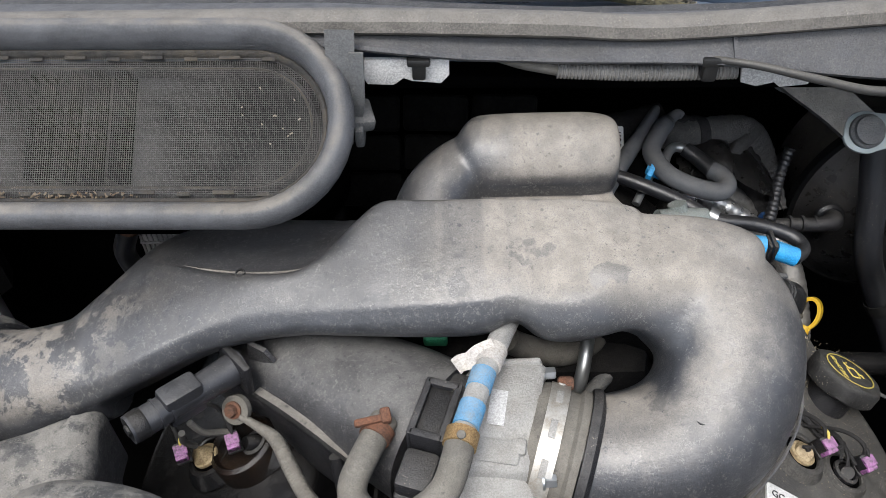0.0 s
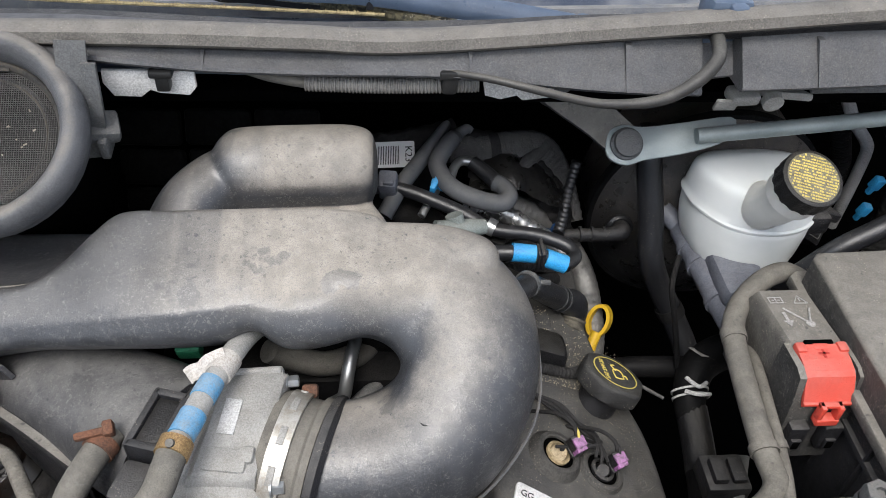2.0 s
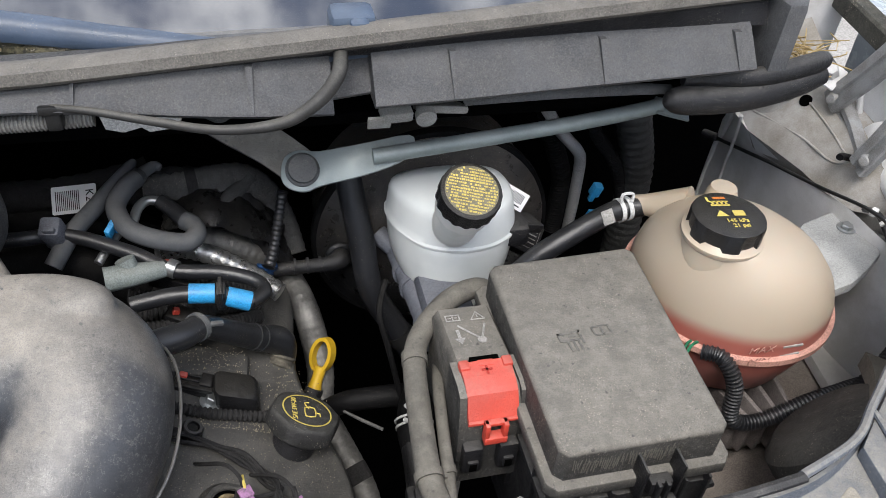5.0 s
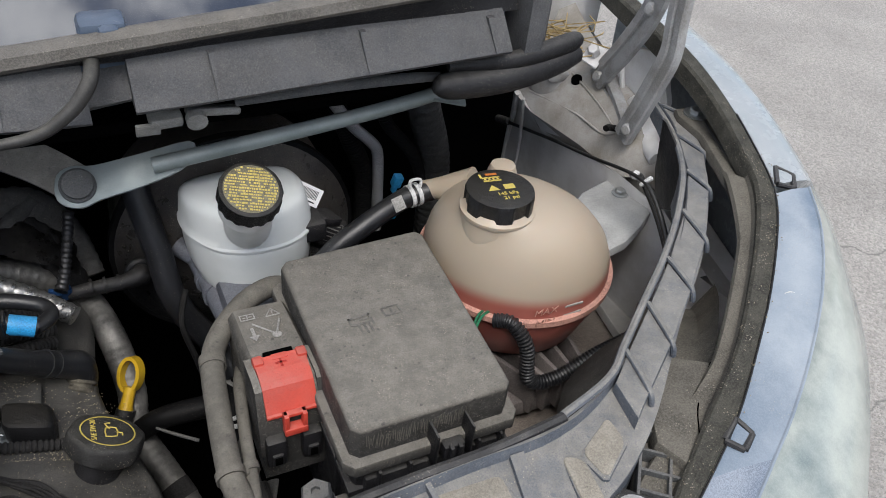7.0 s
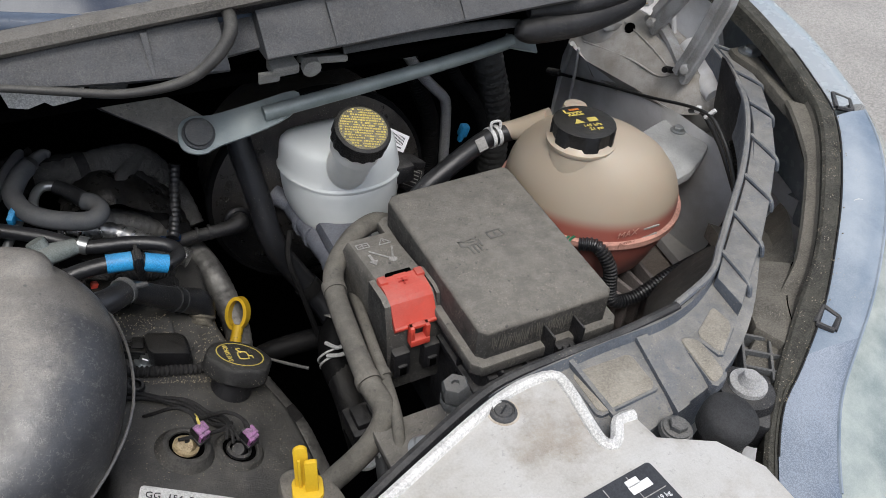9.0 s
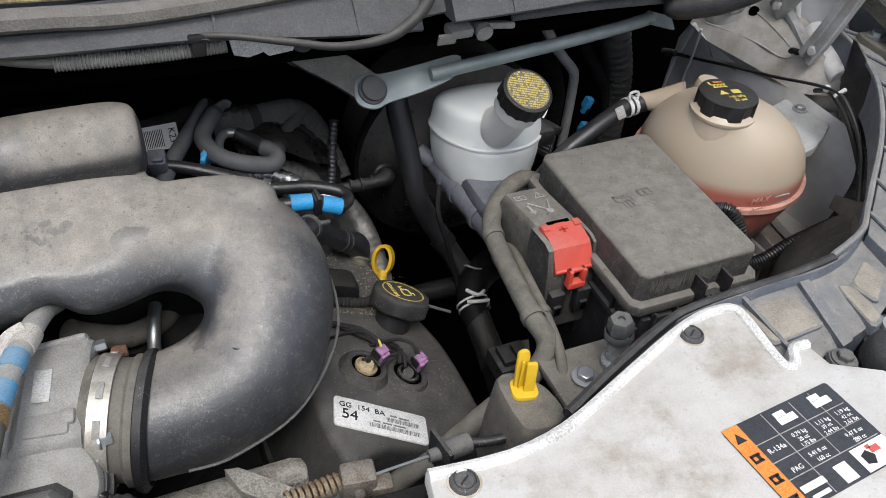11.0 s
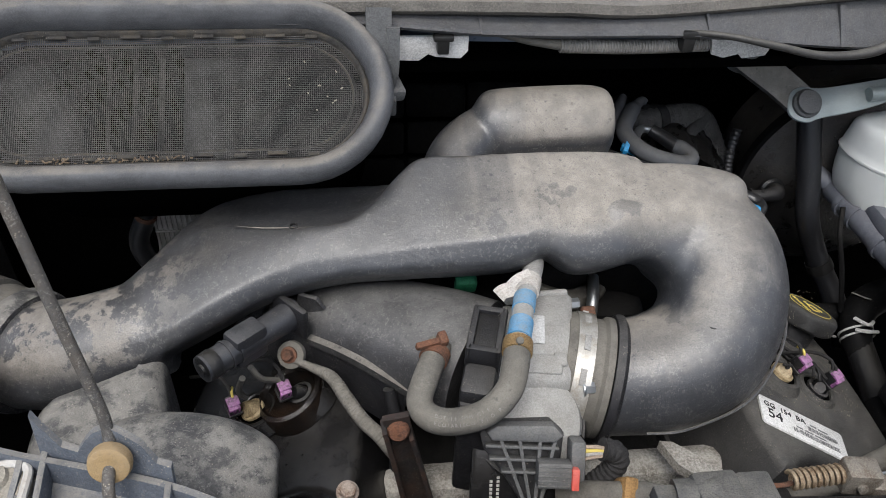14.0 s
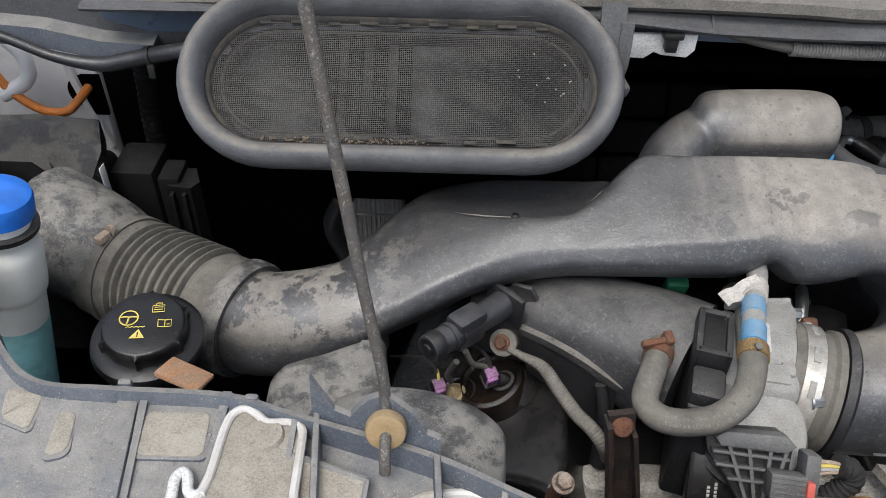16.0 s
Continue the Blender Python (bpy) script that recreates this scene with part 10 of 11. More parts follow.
solo("cable_tie", join(lathe([(0.0088, -0.003), (0.0105, -0.003), (0.0105, 0.003), (0.0088, 0.003)], axis((-0.547, 0.63, 1.225), (1, -0.1, 0.2)), 18), rbox((0.008, 0.006, 0.016), pose(-0.545, 0.622, 1.212), 0.002)), M_TIE, "black cable tie on the corner cable", "cable tie")
solo("orange_cable", tube([(-0.82, 0.77, 1.15), (-0.79, 0.755, 1.11), (-0.755, 0.75, 1.084), (-0.725, 0.752, 1.08), (-0.712, 0.765, 1.088), (-0.708, 0.795, 1.092)], 0.0058, 12, 6), M_ORANGE, "orange rubber cable hanging in the corner", "cable")
solo("grey_cable", tube([(-0.78, 0.77, 1.17), (-0.762, 0.765, 1.15), (-0.765, 0.76, 1.12), (-0.80, 0.755, 1.10)], 0.0095, 12, 6), M_BODY, "dirty pale sheathed cable", "cable")
solo("taped_loom", tube([(-0.60, 0.74, 1.21), (-0.605, 0.74, 1.13), (-0.61, 0.74, 1.05), (-0.60, 0.74, 0.95)], 0.014, 12, 6, corr=(0.009, 0.0009)), M_DEEP, "black taped loom running down the corner", "wiring")
hp = thing("heater_pipe", "thick black hose with a rusty clamp behind the duct", "hose", (-0.38, 0.66, 0.97))
part("hose", tube([(-0.345, 0.67, 1.09), (-0.349, 0.66, 1.062), (-0.357, 0.66, 1.036), (-0.367, 0.66, 1.012), (-0.377, 0.66, 0.988), (-0.376, 0.66, 0.965), (-0.367, 0.66, 0.941), (-0.35, 0.66, 0.90)], [0.008, 0.0085, 0.0105, 0.012, 0.0122, 0.0122, 0.0122, 0.0122], 16, 5), M_RUBBER, hp)
part("clamp", lathe([(0.0110, -0.003), (0.0128, -0.003), (0.0128, 0.003), (0.0110, 0.003)], axis((-0.362, 0.66, 1.024), (0.38, 0, 0.92)), 22), M_RUST, hp, "rusty hose clamp")
cvr = thing("coil_cover", "silver-grey pleated cover behind the duct", "cover", (-0.32, 0.67, 0.97))
part("body", loft([[(-0.362 + 0.012 * f, 0.665, z), (-0.29, 0.665, z + 0.010 * f), (-0.29, 0.72, z + 0.010 * f), (-0.362 + 0.012 * f, 0.72, z)] for f, z in ((0, 0.93), (0.6, 0.995), (1.1, 1.031))]), M_ALU, cvr)
for k in range(11):
    part("pleat", box(-0.356 + 0.006 * k, -0.3528 + 0.006 * k, 0.6625, 0.666, 0.955, 1.026 + 0.001 * k, 0.001), M_ALU, cvr)
part("seam", box(-0.356, -0.292, 0.6605, 0.664, 0.996, 0.9985, 0.0008), M_ALU, cvr)
cloth = thing("heat_shield_cloth", "black quilted heat shield behind the duct", "heat shield", (0.0, 0.72, 1.08))
M_QUILT = surface("black_quilted_cloth", (0.003, 0.003, 0.003), 0.8, bump=0.7, grain=220, spec=0.1)
for k in range(9):
    part("quilt_square", rbox((0.072, 0.012, 0.04), pose(-0.085 + 0.075 * (k % 3), 0.725 - 0.012 * (k // 3), 1.135 - 0.045 * (k // 3), -25, 0, -2), 0.006, 2), M_QUILT, cloth)

# ---- prop rod ----
rod = thing("prop_rod", "rust-spotted black bonnet prop rod", "prop rod", (-0.268, 0.187, 1.19))
M_ROD = surface("rust_spotted_rod", (0.05, 0.051, 0.053), 0.5, curls=0.5, col2=(0.062, 0.05, 0.04), scale=55, dust=0.5, dust_lo=-0.6, dust_hi=0.6, dust_scale=50, dust_col=(0.16, 0.14, 0.115), speck=0.6)
part("rod", tube([(-0.2667, 0.1685, 1.180), (-0.2668, 0.170, 1.185), (-0.267, 0.173, 1.191), (-0.267, 0.179, 1.197), (-0.267, 0.190, 1.201), (-0.2685, 0.202, 1.214), (-0.270, 0.206, 1.236), (-0.281, 0.220, 1.30), (-0.304, 0.253, 1.45), (-0.345, 0.32, 1.70), (-0.39, 0.385, 1.95)], 0.0038, 12, 5), M_ROD, rod)
gm = axis((-0.267, 0.187, 1.200), (0.02, -1, 0.35))
part("grommet", join(lathe([(0.0052, -0.004), (0.0128, -0.004), (0.0135, 0.0), (0.0125, 0.004), (0.008, 0.005), (0.0052, 0.004)], gm, 32)), M_TAN, rod, "tan rubber grommet")

# ---- details of the support rail ----
def rail_frame(i):
    a, b = np.array(qi[i]), np.array(qo[i])
    return a, b


def nearest(x):
    return min(range(len(qi)), key=lambda i: abs(qi[i][0] - x))


def rail_z(x, y):
    a, b = rail_frame(nearest(x))
    f = (y - a[1]) / (b[1] - a[1]) if abs(b[1] - a[1]) > 1e-6 else 0.5
    return float(a[2] + (b[2] - a[2]) * min(1, max(0, f)))


def cross_rib(x, lift=0.004, w=0.004):
    i = nearest(x)
    a, b = rail_frame(i)
    t = Vector(qi[min(i + 1, len(qi) - 1)] - qi[max(i - 1, 0)]).normalized()
    a, b = Vector(a), Vector(b)
    part("cross_rib", loft([[p + t * w / 2 + Vector((0, 0, -0.01)), p - t * w / 2 + Vector((0, 0, -0.01)), p - t * w / 2 + Vector((0, 0, h)), p + t * w / 2 + Vector((0, 0, h))] for p, h in ((a, lift), (a.lerp(b, 0.5), lift * 0.6), (b, lift * 0.3))]), M_SUPPORT, rail)


def recess(x0, x1, f0, f1):
    i0, i1 = nearest(x0), nearest(x1)
    pts = []
    for i, f in ((i0, f0), (i1, f0), (i1, f1), (i0, f1)):
        a, b = rail_frame(i)
        pts.append(a + (b - a) * f)
    c = sum(pts) / 4
    z = [p[2] for p in pts]
    bm = bmesh.new()
    lo = [bm.verts.new((*(c + (p - c) * 1.0)[:2], p[2] - 0.004)) for p in pts]
    hi = [bm.verts.new((*(c + (p - c) * 0.97)[:2], p[2] + 0.0012)) for p in pts]
    for k in range(4):
        bm.faces.new((lo[k], lo[(k + 1) % 4], hi[(k + 1) % 4], hi[k]))
    bm.faces.new(hi)
    es = [e for e in bm.edges if e.verts[0] not in hi or e.verts[1] not in hi]
    part("dusty_recess", bm, M_PATCH, rail, "dust-filled flat recess")
    for k in range(4):
        p, q = Vector(pts[k]), Vector(pts[(k + 1) % 4])
        part("recess_rim", tube([p + Vector((0, 0, 0.0005)), q + Vector((0, 0, 0.0005))], 0.0022, 6, 1), M_SUPPORT, rail)


for x in (-0.335, -0.195, 0.60):
    cross_rib(x)
for x0, x1, f0, f1 in ((-0.325, -0.285, 0.35, 0.85), (-0.245, -0.205, 0.4, 0.85)):
    recess(x0, x1, f0, f1)
# plates along the driver's side of the rail
def plate(pts, z0, z1, b=0.002, r=0):
    p = pts
    if r:
        p = []
        for k in range(len(pts)):
            a, c, e = (np.array(pts[k - 1]), np.array(pts[k]), np.array(pts[(k + 1) % len(pts)]))
            u, v = (a - c) / np.linalg.norm(a - c), (e - c) / np.linalg.norm(e - c)
            for t in (1, 0.6, 0.25):
                p.append(c + u * r * t + v * r * (1 - t) * (1 - t))
            for t in (0.25, 0.6, 1):
                p.append(c + v * r * t + u * r * (1 - t) * (1 - t))
    return prism(p, z0, z1, b)


for a, b, w in (((-0.437, 0.228), (-0.427, 0.140), 0.004), ((-0.381, 0.230), (-0.380, 0.140), 0.005)):
    part("cross_rib", loft([[(a[0] - w, a[1], 1.14), (a[0] + w, a[1], 1.14), (a[0] + w * 0.6, a[1], 1.180), (a[0] - w * 0.6, a[1], 1.180)], [(b[0] - w, b[1], 1.13), (b[0] + w, b[1], 1.13), (b[0] + w * 0.6, b[1], 1.1745), (b[0] - w * 0.6, b[1], 1.1745)]]), M_SUPPORT, rail)
part("cross_band", prism([(-0.456, 0.224), (-0.441, 0.224), (-0.430, 0.145), (-0.444, 0.145)], 1.14, 1.1785, 0.002), M_SUPPORT, rail)
for pts in ([(-0.536, 0.231), (-0.508, 0.226), (-0.507, 0.196), (-0.530, 0.206)], [(-0.492, 0.214), (-0.480, 0.212), (-0.475, 0.181), (-0.489, 0.176)], [(-0.433, 0.214), (-0.389, 0.215), (-0.386, 0.179), (-0.430, 0.179)]):
    c = np.mean(pts, axis=0)
    big = [tuple(np.array(q) + (np.array(q) - c) / np.linalg.norm(np.array(q) - c) * 0.004) for q in pts]
    top = rail_z(*c) - 0.0022
    part("recess_rim", plate(big, top - 0.02, top, 0.0015, 0.005), M_SUPPORT, rail)
    part("dusty_recess", plate(pts, top - 0.02, top + 0.0007, 0.0006, 0.005), M_PATCH, rail, "dust-filled flat recess")
for pts in ([(0.600, 0.199), (0.656, 0.198), (0.654, 0.162), (0.599, 0.158)], [(0.704, 0.196), (0.718, 0.188), (0.714, 0.152), (0.697, 0.146)], [(0.756, 0.214), (0.756, 0.190), (0.725, 0.168), (0.720, 0.193)]):
    c = np.mean(pts, axis=0)
    big = [tuple(c + (np.array(q) - c) * 1.0 + (np.array(q) - c) / np.linalg.norm(np.array(q) - c) * 0.004) for q in pts]
    part("recess_rim", plate(big, 1.165, 1.1760, 0.002, 0.005), M_SUPPORT, rail)
    part("dusty_recess", plate(pts, 1.165, 1.1768, 0.0008, 0.005), M_PATCH, rail, "dust-filled flat recess")
part("cross_band", loft([[(0.665 + o, 0.206, 1.150), (0.679 + o, 0.206, 1.150), (0.678 + o, 0.206, 1.182), (0.667 + o, 0.206, 1.182)] for o in (0,)] + [[(0.652, 0.136, 1.13), (0.670, 0.139, 1.13), (0.668, 0.139, 1.1755), (0.654, 0.136, 1.1755)]]), M_SUPPORT, rail)
CUTS = [((0.772, 0.234), (0.768, 0.196)), ((0.801, 0.258), (0.794, 0.216)), ((0.852, 0.298), (0.843, 0.252)), ((0.907, 0.342), (0.902, 0.300)), ((0.969, 0.398), (0.961, 0.352)), ((1.020, 0.455), (1.022, 0.420)), ((1.058, 0.522), (1.064, 0.480)), ((1.082, 0.585), (1.096, 0.550))]
for k in range(len(CUTS) - 1):
    (a, b), (c, d) = ((np.array(v) for v in CUTS[k]), (np.array(v) for v in CUTS[k + 1]))
    z = 1.1855 + 0.0012 * k
    ins = [a + (c - a) * 0.06 + (b - a) * 0.07, c - (c - a) * 0.04 + (d - c) * 0.07, d - (d - b) * 0.04, b + (d - b) * 0.06]
    part("rail_plate", prism([tuple(v) for v in ins], z - 0.012, z + 0.0022, 0.002), M_SUPPORT, rail)
    e = Vector((*c, z + 0.003)), Vector((*((c + d) / 2), z + 0.0035)), Vector((*d, z + 0.002))
    part("cross_rib", tube([*e, e[2] + Vector((0.002, -0.004, -0.012))], 0.0025, 8, 3), M_SUPPORT, rail)
part("rail_edge", tube([(0.72, 0.222, 1.184), (0.772, 0.239, 1.187), (0.803, 0.263, 1.189), (0.853, 0.303, 1.190), (0.908, 0.347, 1.191), (0.967, 0.402, 1.193), (1.017, 0.46, 1.195), (1.053, 0.525, 1.196), (1.075, 0.59, 1.197)], 0.0035, 8, 5), M_SUPPORT, rail, "torn dusty edge of the rail")
# bracket that holds the rod's grommet
part("rod_bracket", join(loft([[(x, y, 1.165), (x, y + 0.005, 1.165), (x, y + 0.005 + o, h), (x, y + o, h)] for x, y, h, o in ((-0.319, 0.208, 1.214, 0.008), (-0.314, 0.206, 1.206, 0.007), (-0.303, 0.202, 1.192, 0.005), (-0.292, 0.198, 1.191, 0.005), (-0.285, 0.196, 1.202, 0.007), (-0.279, 0.194, 1.209, 0.009), (-0.268, 0.191, 1.217, 0.010), (-0.256, 0.188, 1.210, 0.009), (-0.249, 0.186, 1.206, 0.008), (-0.241, 0.183, 1.193, 0.006), (-0.232, 0.180, 1.192, 0.006))]),
                               rbox((0.005, 0.075, 0.030), pose(-0.312, 0.175, 1.170, 0, 0, 6), 0.002), rbox((0.005, 0.065, 0.026), pose(-0.232, 0.148, 1.172, 0, 0, 4), 0.002)), M_SUPPORT, rail, "upright bracket for the prop rod")
for x, y in ((-0.452, 0.232), (-0.362, 0.222)):
    part("hook_tab", rbox((0.010, 0.006, 0.008), pose(x, y, 1.182), 0.0025), M_SUPPORT, rail)

# ---- white cover panels on the support ----
def panel_rim(pts, r=0.003):
    return tube(pts, r, 8, 3)


OUTL = [(0.283, 0.139), (0.34, 0.134), (0.39, 0.142), (0.452, 0.166), (0.518, 0.192), (0.553, 0.201), (0.579, 0.200), (0.584, 0.187), (0.580, 0.153), (0.5795, 0.136), (0.585, 0.131), (0.592, 0.136), (0.600, 0.146), (0.614, 0.146)]
panel = thing("slam_panel_cover", "dirty white plastic cover over the front support", "cover panel", (0.45, 0.06, 1.17))
part("sheet", prism(OUTL + [(0.618, 0.120), (0.655, 0.100), (0.672, 0.070), (0.67, -0.10), (0.275, -0.10), (0.277, 0.10)], 1.172, 1.187, 0.003), M_WHITE, panel)
part("raised_edge", panel_rim([(x, y - 0.0045, 1.1865) for x, y in OUTL], 0.0048), surface("clean_white_edge", (0.60, 0.59, 0.57), 0.45, bump=0.05), panel)
part("seal_edge", tube([(0.40, 0.152, 1.178), (0.452, 0.175, 1.180), (0.518, 0.201, 1.182), (0.553, 0.209, 1.182), (0.60, 0.212, 1.182), (0.66, 0.214, 1.182), (0.72, 0.220, 1.183)], 0.005, 8, 4), M_PLASTIC, panel, "dark sealing edge")
M_PIN = surface("dusty_dark_pin", (0.05, 0.052, 0.056), 0.55, dust=0.4, dust_lo=0.3, dust_col=(0.2, 0.185, 0.16), speck=0.4)
M_SMEAR = surface("brown_road_grime", (0.33, 0.28, 0.22), 0.9, col2=(0.48, 0.44, 0.38), scale=90, bump=0.3)
for x, y in ((0.303, 0.122), (0.529, 0.181)):
    pin = part("push_pin", lathe([(0.0, 0.0022), (0.0062, 0.0028), (0.0068, 0.0018), (0.0074, 0.0018), (0.008, 0.0032), (0.0093, 0.0022), (0.0102, 0.0)], Matrix.Translation((x, y, 1.1872)), 28), M_PIN, panel, "dark grey push pin")
    part("pin_slot", rbox((0.009, 0.0014, 0.0006), pose(x, y, 1.1898, 0, 0, 35), 0.0002), M_INK, pin)
    part("grime_ring", lathe([(0.0100, 0.0), (0.0102, 0.0004), (0.0118, 0.0004), (0.0121, 0.0)], Matrix.Translation((x, y, 1.1868)), 28), M_SMEAR, panel, "brown grime round the pin")
part("bolt_tab", lathe([(0, 0), (0.0125, 0), (0.0115, 0.004), (0, 0.004)], Matrix.Translation((0.643, 0.125, 1.172)), 26), M_GREY, panel)
part("tab_bolt", hexbolt((0.643, 0.125, 1.176), (0, 0, 1), 0.0068, 0.006), M_GREY, panel)
# service sticker
st = thing("service_sticker", "black and orange refrigerant service sticker", "sticker", (0.54, 0.06, 1.187))
SM = plane((0.5475, 0.0645, 1.1876), (0.078, 0.003, 0), (0, 1, 0)) @ Matrix.Rotation(radians(3), 4, 'Z')
part("sheet", prism(rounded(0.108, 0.072, 0.003), 0, 0.0004, 0, SM), surface("dark_grey_sticker", (0.035, 0.037, 0.042), 0.4, bump=0.0), st)
part("orange_band", bars([(-0.0465, 0, 0.0145, 0.0715)], SM @ Matrix.Translation((0, 0, 0.0004)), 0.0003), surface("orange_sticker", (0.75, 0.22, 0.04), 0.45, bump=0), st)
part("white_field", bars([(0.036, -0.0255, 0.035, 0.019), (0.003, -0.027, 0.012, 0.014)], SM @ Matrix.Translation((0, 0, 0.0004)), 0.0003), M_STICKER, st)
for line in [(-0.016, 0.0, 0.0007, 0.07), (0.012, 0.010, 0.0006, 0.048), (0.032, 0.010, 0.0006, 0.048), (0.006, -0.0145, 0.09, 0.0007), (0.006, 0.016, 0.09, 0.0006), (0.006, 0.0, 0.09, 0.0006)]:
    part("grid_line", bars([line], SM @ Matrix.Translation((0, 0, 0.0004)), 0.0002), M_PRINT, st)
for txt, x, y, s in (("R-134a", -0.027, 0.008, 0.0058), ("0.79 kg", -0.002, 0.011, 0.0048), ("28 oz", -0.002, 0.0065, 0.0044), ("1.75 lbs", -0.002, 0.002, 0.0044), ("1.11 kg", 0.022, 0.011, 0.0048), ("39 oz", 0.022, 0.0065, 0.0044), ("2.44 lbs", 0.022, 0.002, 0.0044),
                     ("1.19 kg", 0.043, 0.011, 0.0048), ("42 oz", 0.043, 0.0065, 0.0044), ("2.63 lbs", 0.043, 0.002, 0.0044), ("PAG", -0.026, -0.010, 0.0055), ("5.41 fl oz", -0.002, -0.006, 0.0046), ("160 cc", -0.002, -0.0115, 0.0046), ("9.47 fl oz", 0.036, -0.006, 0.0046), ("280 cc", 0.036, -0.0115, 0.0046)):
    lettering(txt, s, SM @ Matrix.Translation((x, y, 0.0006)), M_STICKER, st, 0.0001)
part("van_mark", bars([(0.0, 0.024, 0.017, 0.006), (-0.003, 0.029, 0.010, 0.005), (0.036, 0.024, 0.017, 0.006), (0.033, 0.029, 0.010, 0.005)], SM @ Matrix.Translation((0, 0, 0.0004)), 0.0003), M_STICKER, st)
part("maker_mark", bars([(-0.026, -0.024, 0.022, 0.005), (-0.026, -0.0315, 0.016, 0.003)], SM @ Matrix.Translation((0, 0, 0.0004)), 0.0003), M_STICKER, st, "plain bar for a maker's mark")
SN = SM @ Matrix.Translation((0, 0, 0.0007))
part("warning_triangle", prism([(-0.051, 0.022), (-0.042, 0.022), (-0.0465, 0.030)], 0, 0.0003, 0, SN), M_INK, st)
for y in (0.008, -0.010, -0.027):
    part("pictogram", bars([(-0.0465, y + 0.0025, 0.009, 0.002), (-0.0465, y - 0.0025, 0.009, 0.002), (-0.0500, y, 0.002, 0.005), (-0.0445, y, 0.003, 0.005)], SN, 0.0002), M_INK, st)
part("flame_mark", lathe([(0, 0), (0.006, 0), (0.006, 0.0003), (0, 0.0003)], SN @ Matrix.Translation((0.028, -0.026, 0)), 5), M_INK, st)
part("red_mark", bars([(0.038, -0.022, 0.009, 0.005), (0.034, -0.019, 0.004, 0.003)], SM @ Matrix.Translation((0, 0, 0.0007)), 0.0002), M_RED, st)
# smaller white covers on the passenger side
pl = thing("slam_panel_tray", "dusty white-edged cover plate with a round pin", "cover panel", (-0.35, 0.17, 1.165))
TR = spline([(-0.377, 0.163), (-0.376, 0.197), (-0.373, 0.211), (-0.365, 0.216), (-0.356, 0.211), (-0.348, 0.205), (-0.334, 0.206), (-0.325, 0.201), (-0.323, 0.19), (-0.322, 0.153), (-0.320, 0.09), (-0.380, 0.09), (-0.381, 0.140)], 3, True)
part("plate", prism(TR, 1.156, 1.1785, 0.003), M_PATCH, pl)
part("white_edge", tube([(x, y, 1.1795) for x, y in TR] + [(TR[0][0], TR[0][1], 1.1795)], 0.0030, 8, 1), M_WHITE, pl, "scuffed white raised edge")
part("pin", lathe([(0, 0.003), (0.0115, 0.003), (0.013, 0.0)], Matrix.Translation((-0.348, 0.195, 1.1785)), 26), M_PATCH, pl)
part("peg", tube([(-0.396, 0.130, 1.178), (-0.397, 0.150, 1.179), (-0.3975, 0.160, 1.180), (-0.394, 0.165, 1.180), (-0.390, 0.161, 1.180), (-0.388, 0.153, 1.179), (-0.383, 0.149, 1.179), (-0.378, 0.152, 1.179)], 0.0036, 10, 4), M_WHITECLIP, pl, "white peg")
p2 = thing("slam_panel_tray", "white-edged cover plate under the duct", "cover panel", (-0.2, 0.13, 1.16))
TQ = spline([(-0.255, 0.150), (-0.225, 0.165), (-0.195, 0.160), (-0.17, 0.135), (-0.16, 0.08), (-0.26, 0.08)], 4, True)
part("plate", prism(TQ, 1.150, 1.163, 0.003), M_PATCH, p2)
part("white_edge", tube([(x, y, 1.164) for x, y in TQ] + [(TQ[0][0], TQ[0][1], 1.164)], 0.0032, 8, 1), M_WHITE, p2, "scuffed white raised edge")
bk = thing("bumper_knob", "black rubber bonnet buffer", "rubber buffer", (0.688, 0.112, 1.14))
part("knob", lathe([(0.013, -0.055), (0.013, -0.025), (0.0200, -0.022), (0.0208, -0.010), (0.0198, -0.003), (0.0165, 0.0), (0.0, 0.001)], axis((0.681, 0.112, 1.190), (0.08, -0.12, 1)), 36), surface("matt_black_rubber", (0.03, 0.03, 0.031), 0.8), bk)
copy_thing(bk, Matrix.Translation((-0.545, 0.135, 1.12)))

# ---- headlamp top ----
M_ADJ = surface("pale_grey_nylon", (0.36, 0.36, 0.36), 0.55, dust=0.4, dust_lo=0.2, dust_col=(0.26, 0.25, 0.22))
hl = thing("headlamp", "headlamp top with grey ribbed mount and adjuster screw", "headlamp", (0.78, 0.17, 1.12))
HM = plane((0.800, 0.182, 1.150), (0.62, 0.78, 0.05), (-0.78, 0.62, 0))
part("tray", rbox((0.105, 0.050, 0.008), HM @ Matrix.Translation((0.0, 0, -0.014)), 0.002), M_DUSTY, hl)
for k in range(6):
    part("rib", rbox((0.0025, 0.048, 0.016), HM @ Matrix.Translation((-0.040 + 0.018 * k, 0, -0.004)), 0.0006), M_GREY, hl)
for k in range(3):
    part("rib", rbox((0.10, 0.0025, 0.016), HM @ Matrix.Translation((0.0, -0.023 + 0.023 * k, -0.004)), 0.0006), M_GREY, hl)
part("adjuster_seat", join(lathe([(0, 0), (0.024, 0), (0.022, 0.010), (0, 0.010)], Matrix.Translation((0.735, 0.142, 1.148)), 28), rbox((0.06, 0.05, 0.03), pose(0.735, 0.145, 1.135, 0, 0, 45), 0.006)), M_PLASTIC, hl)
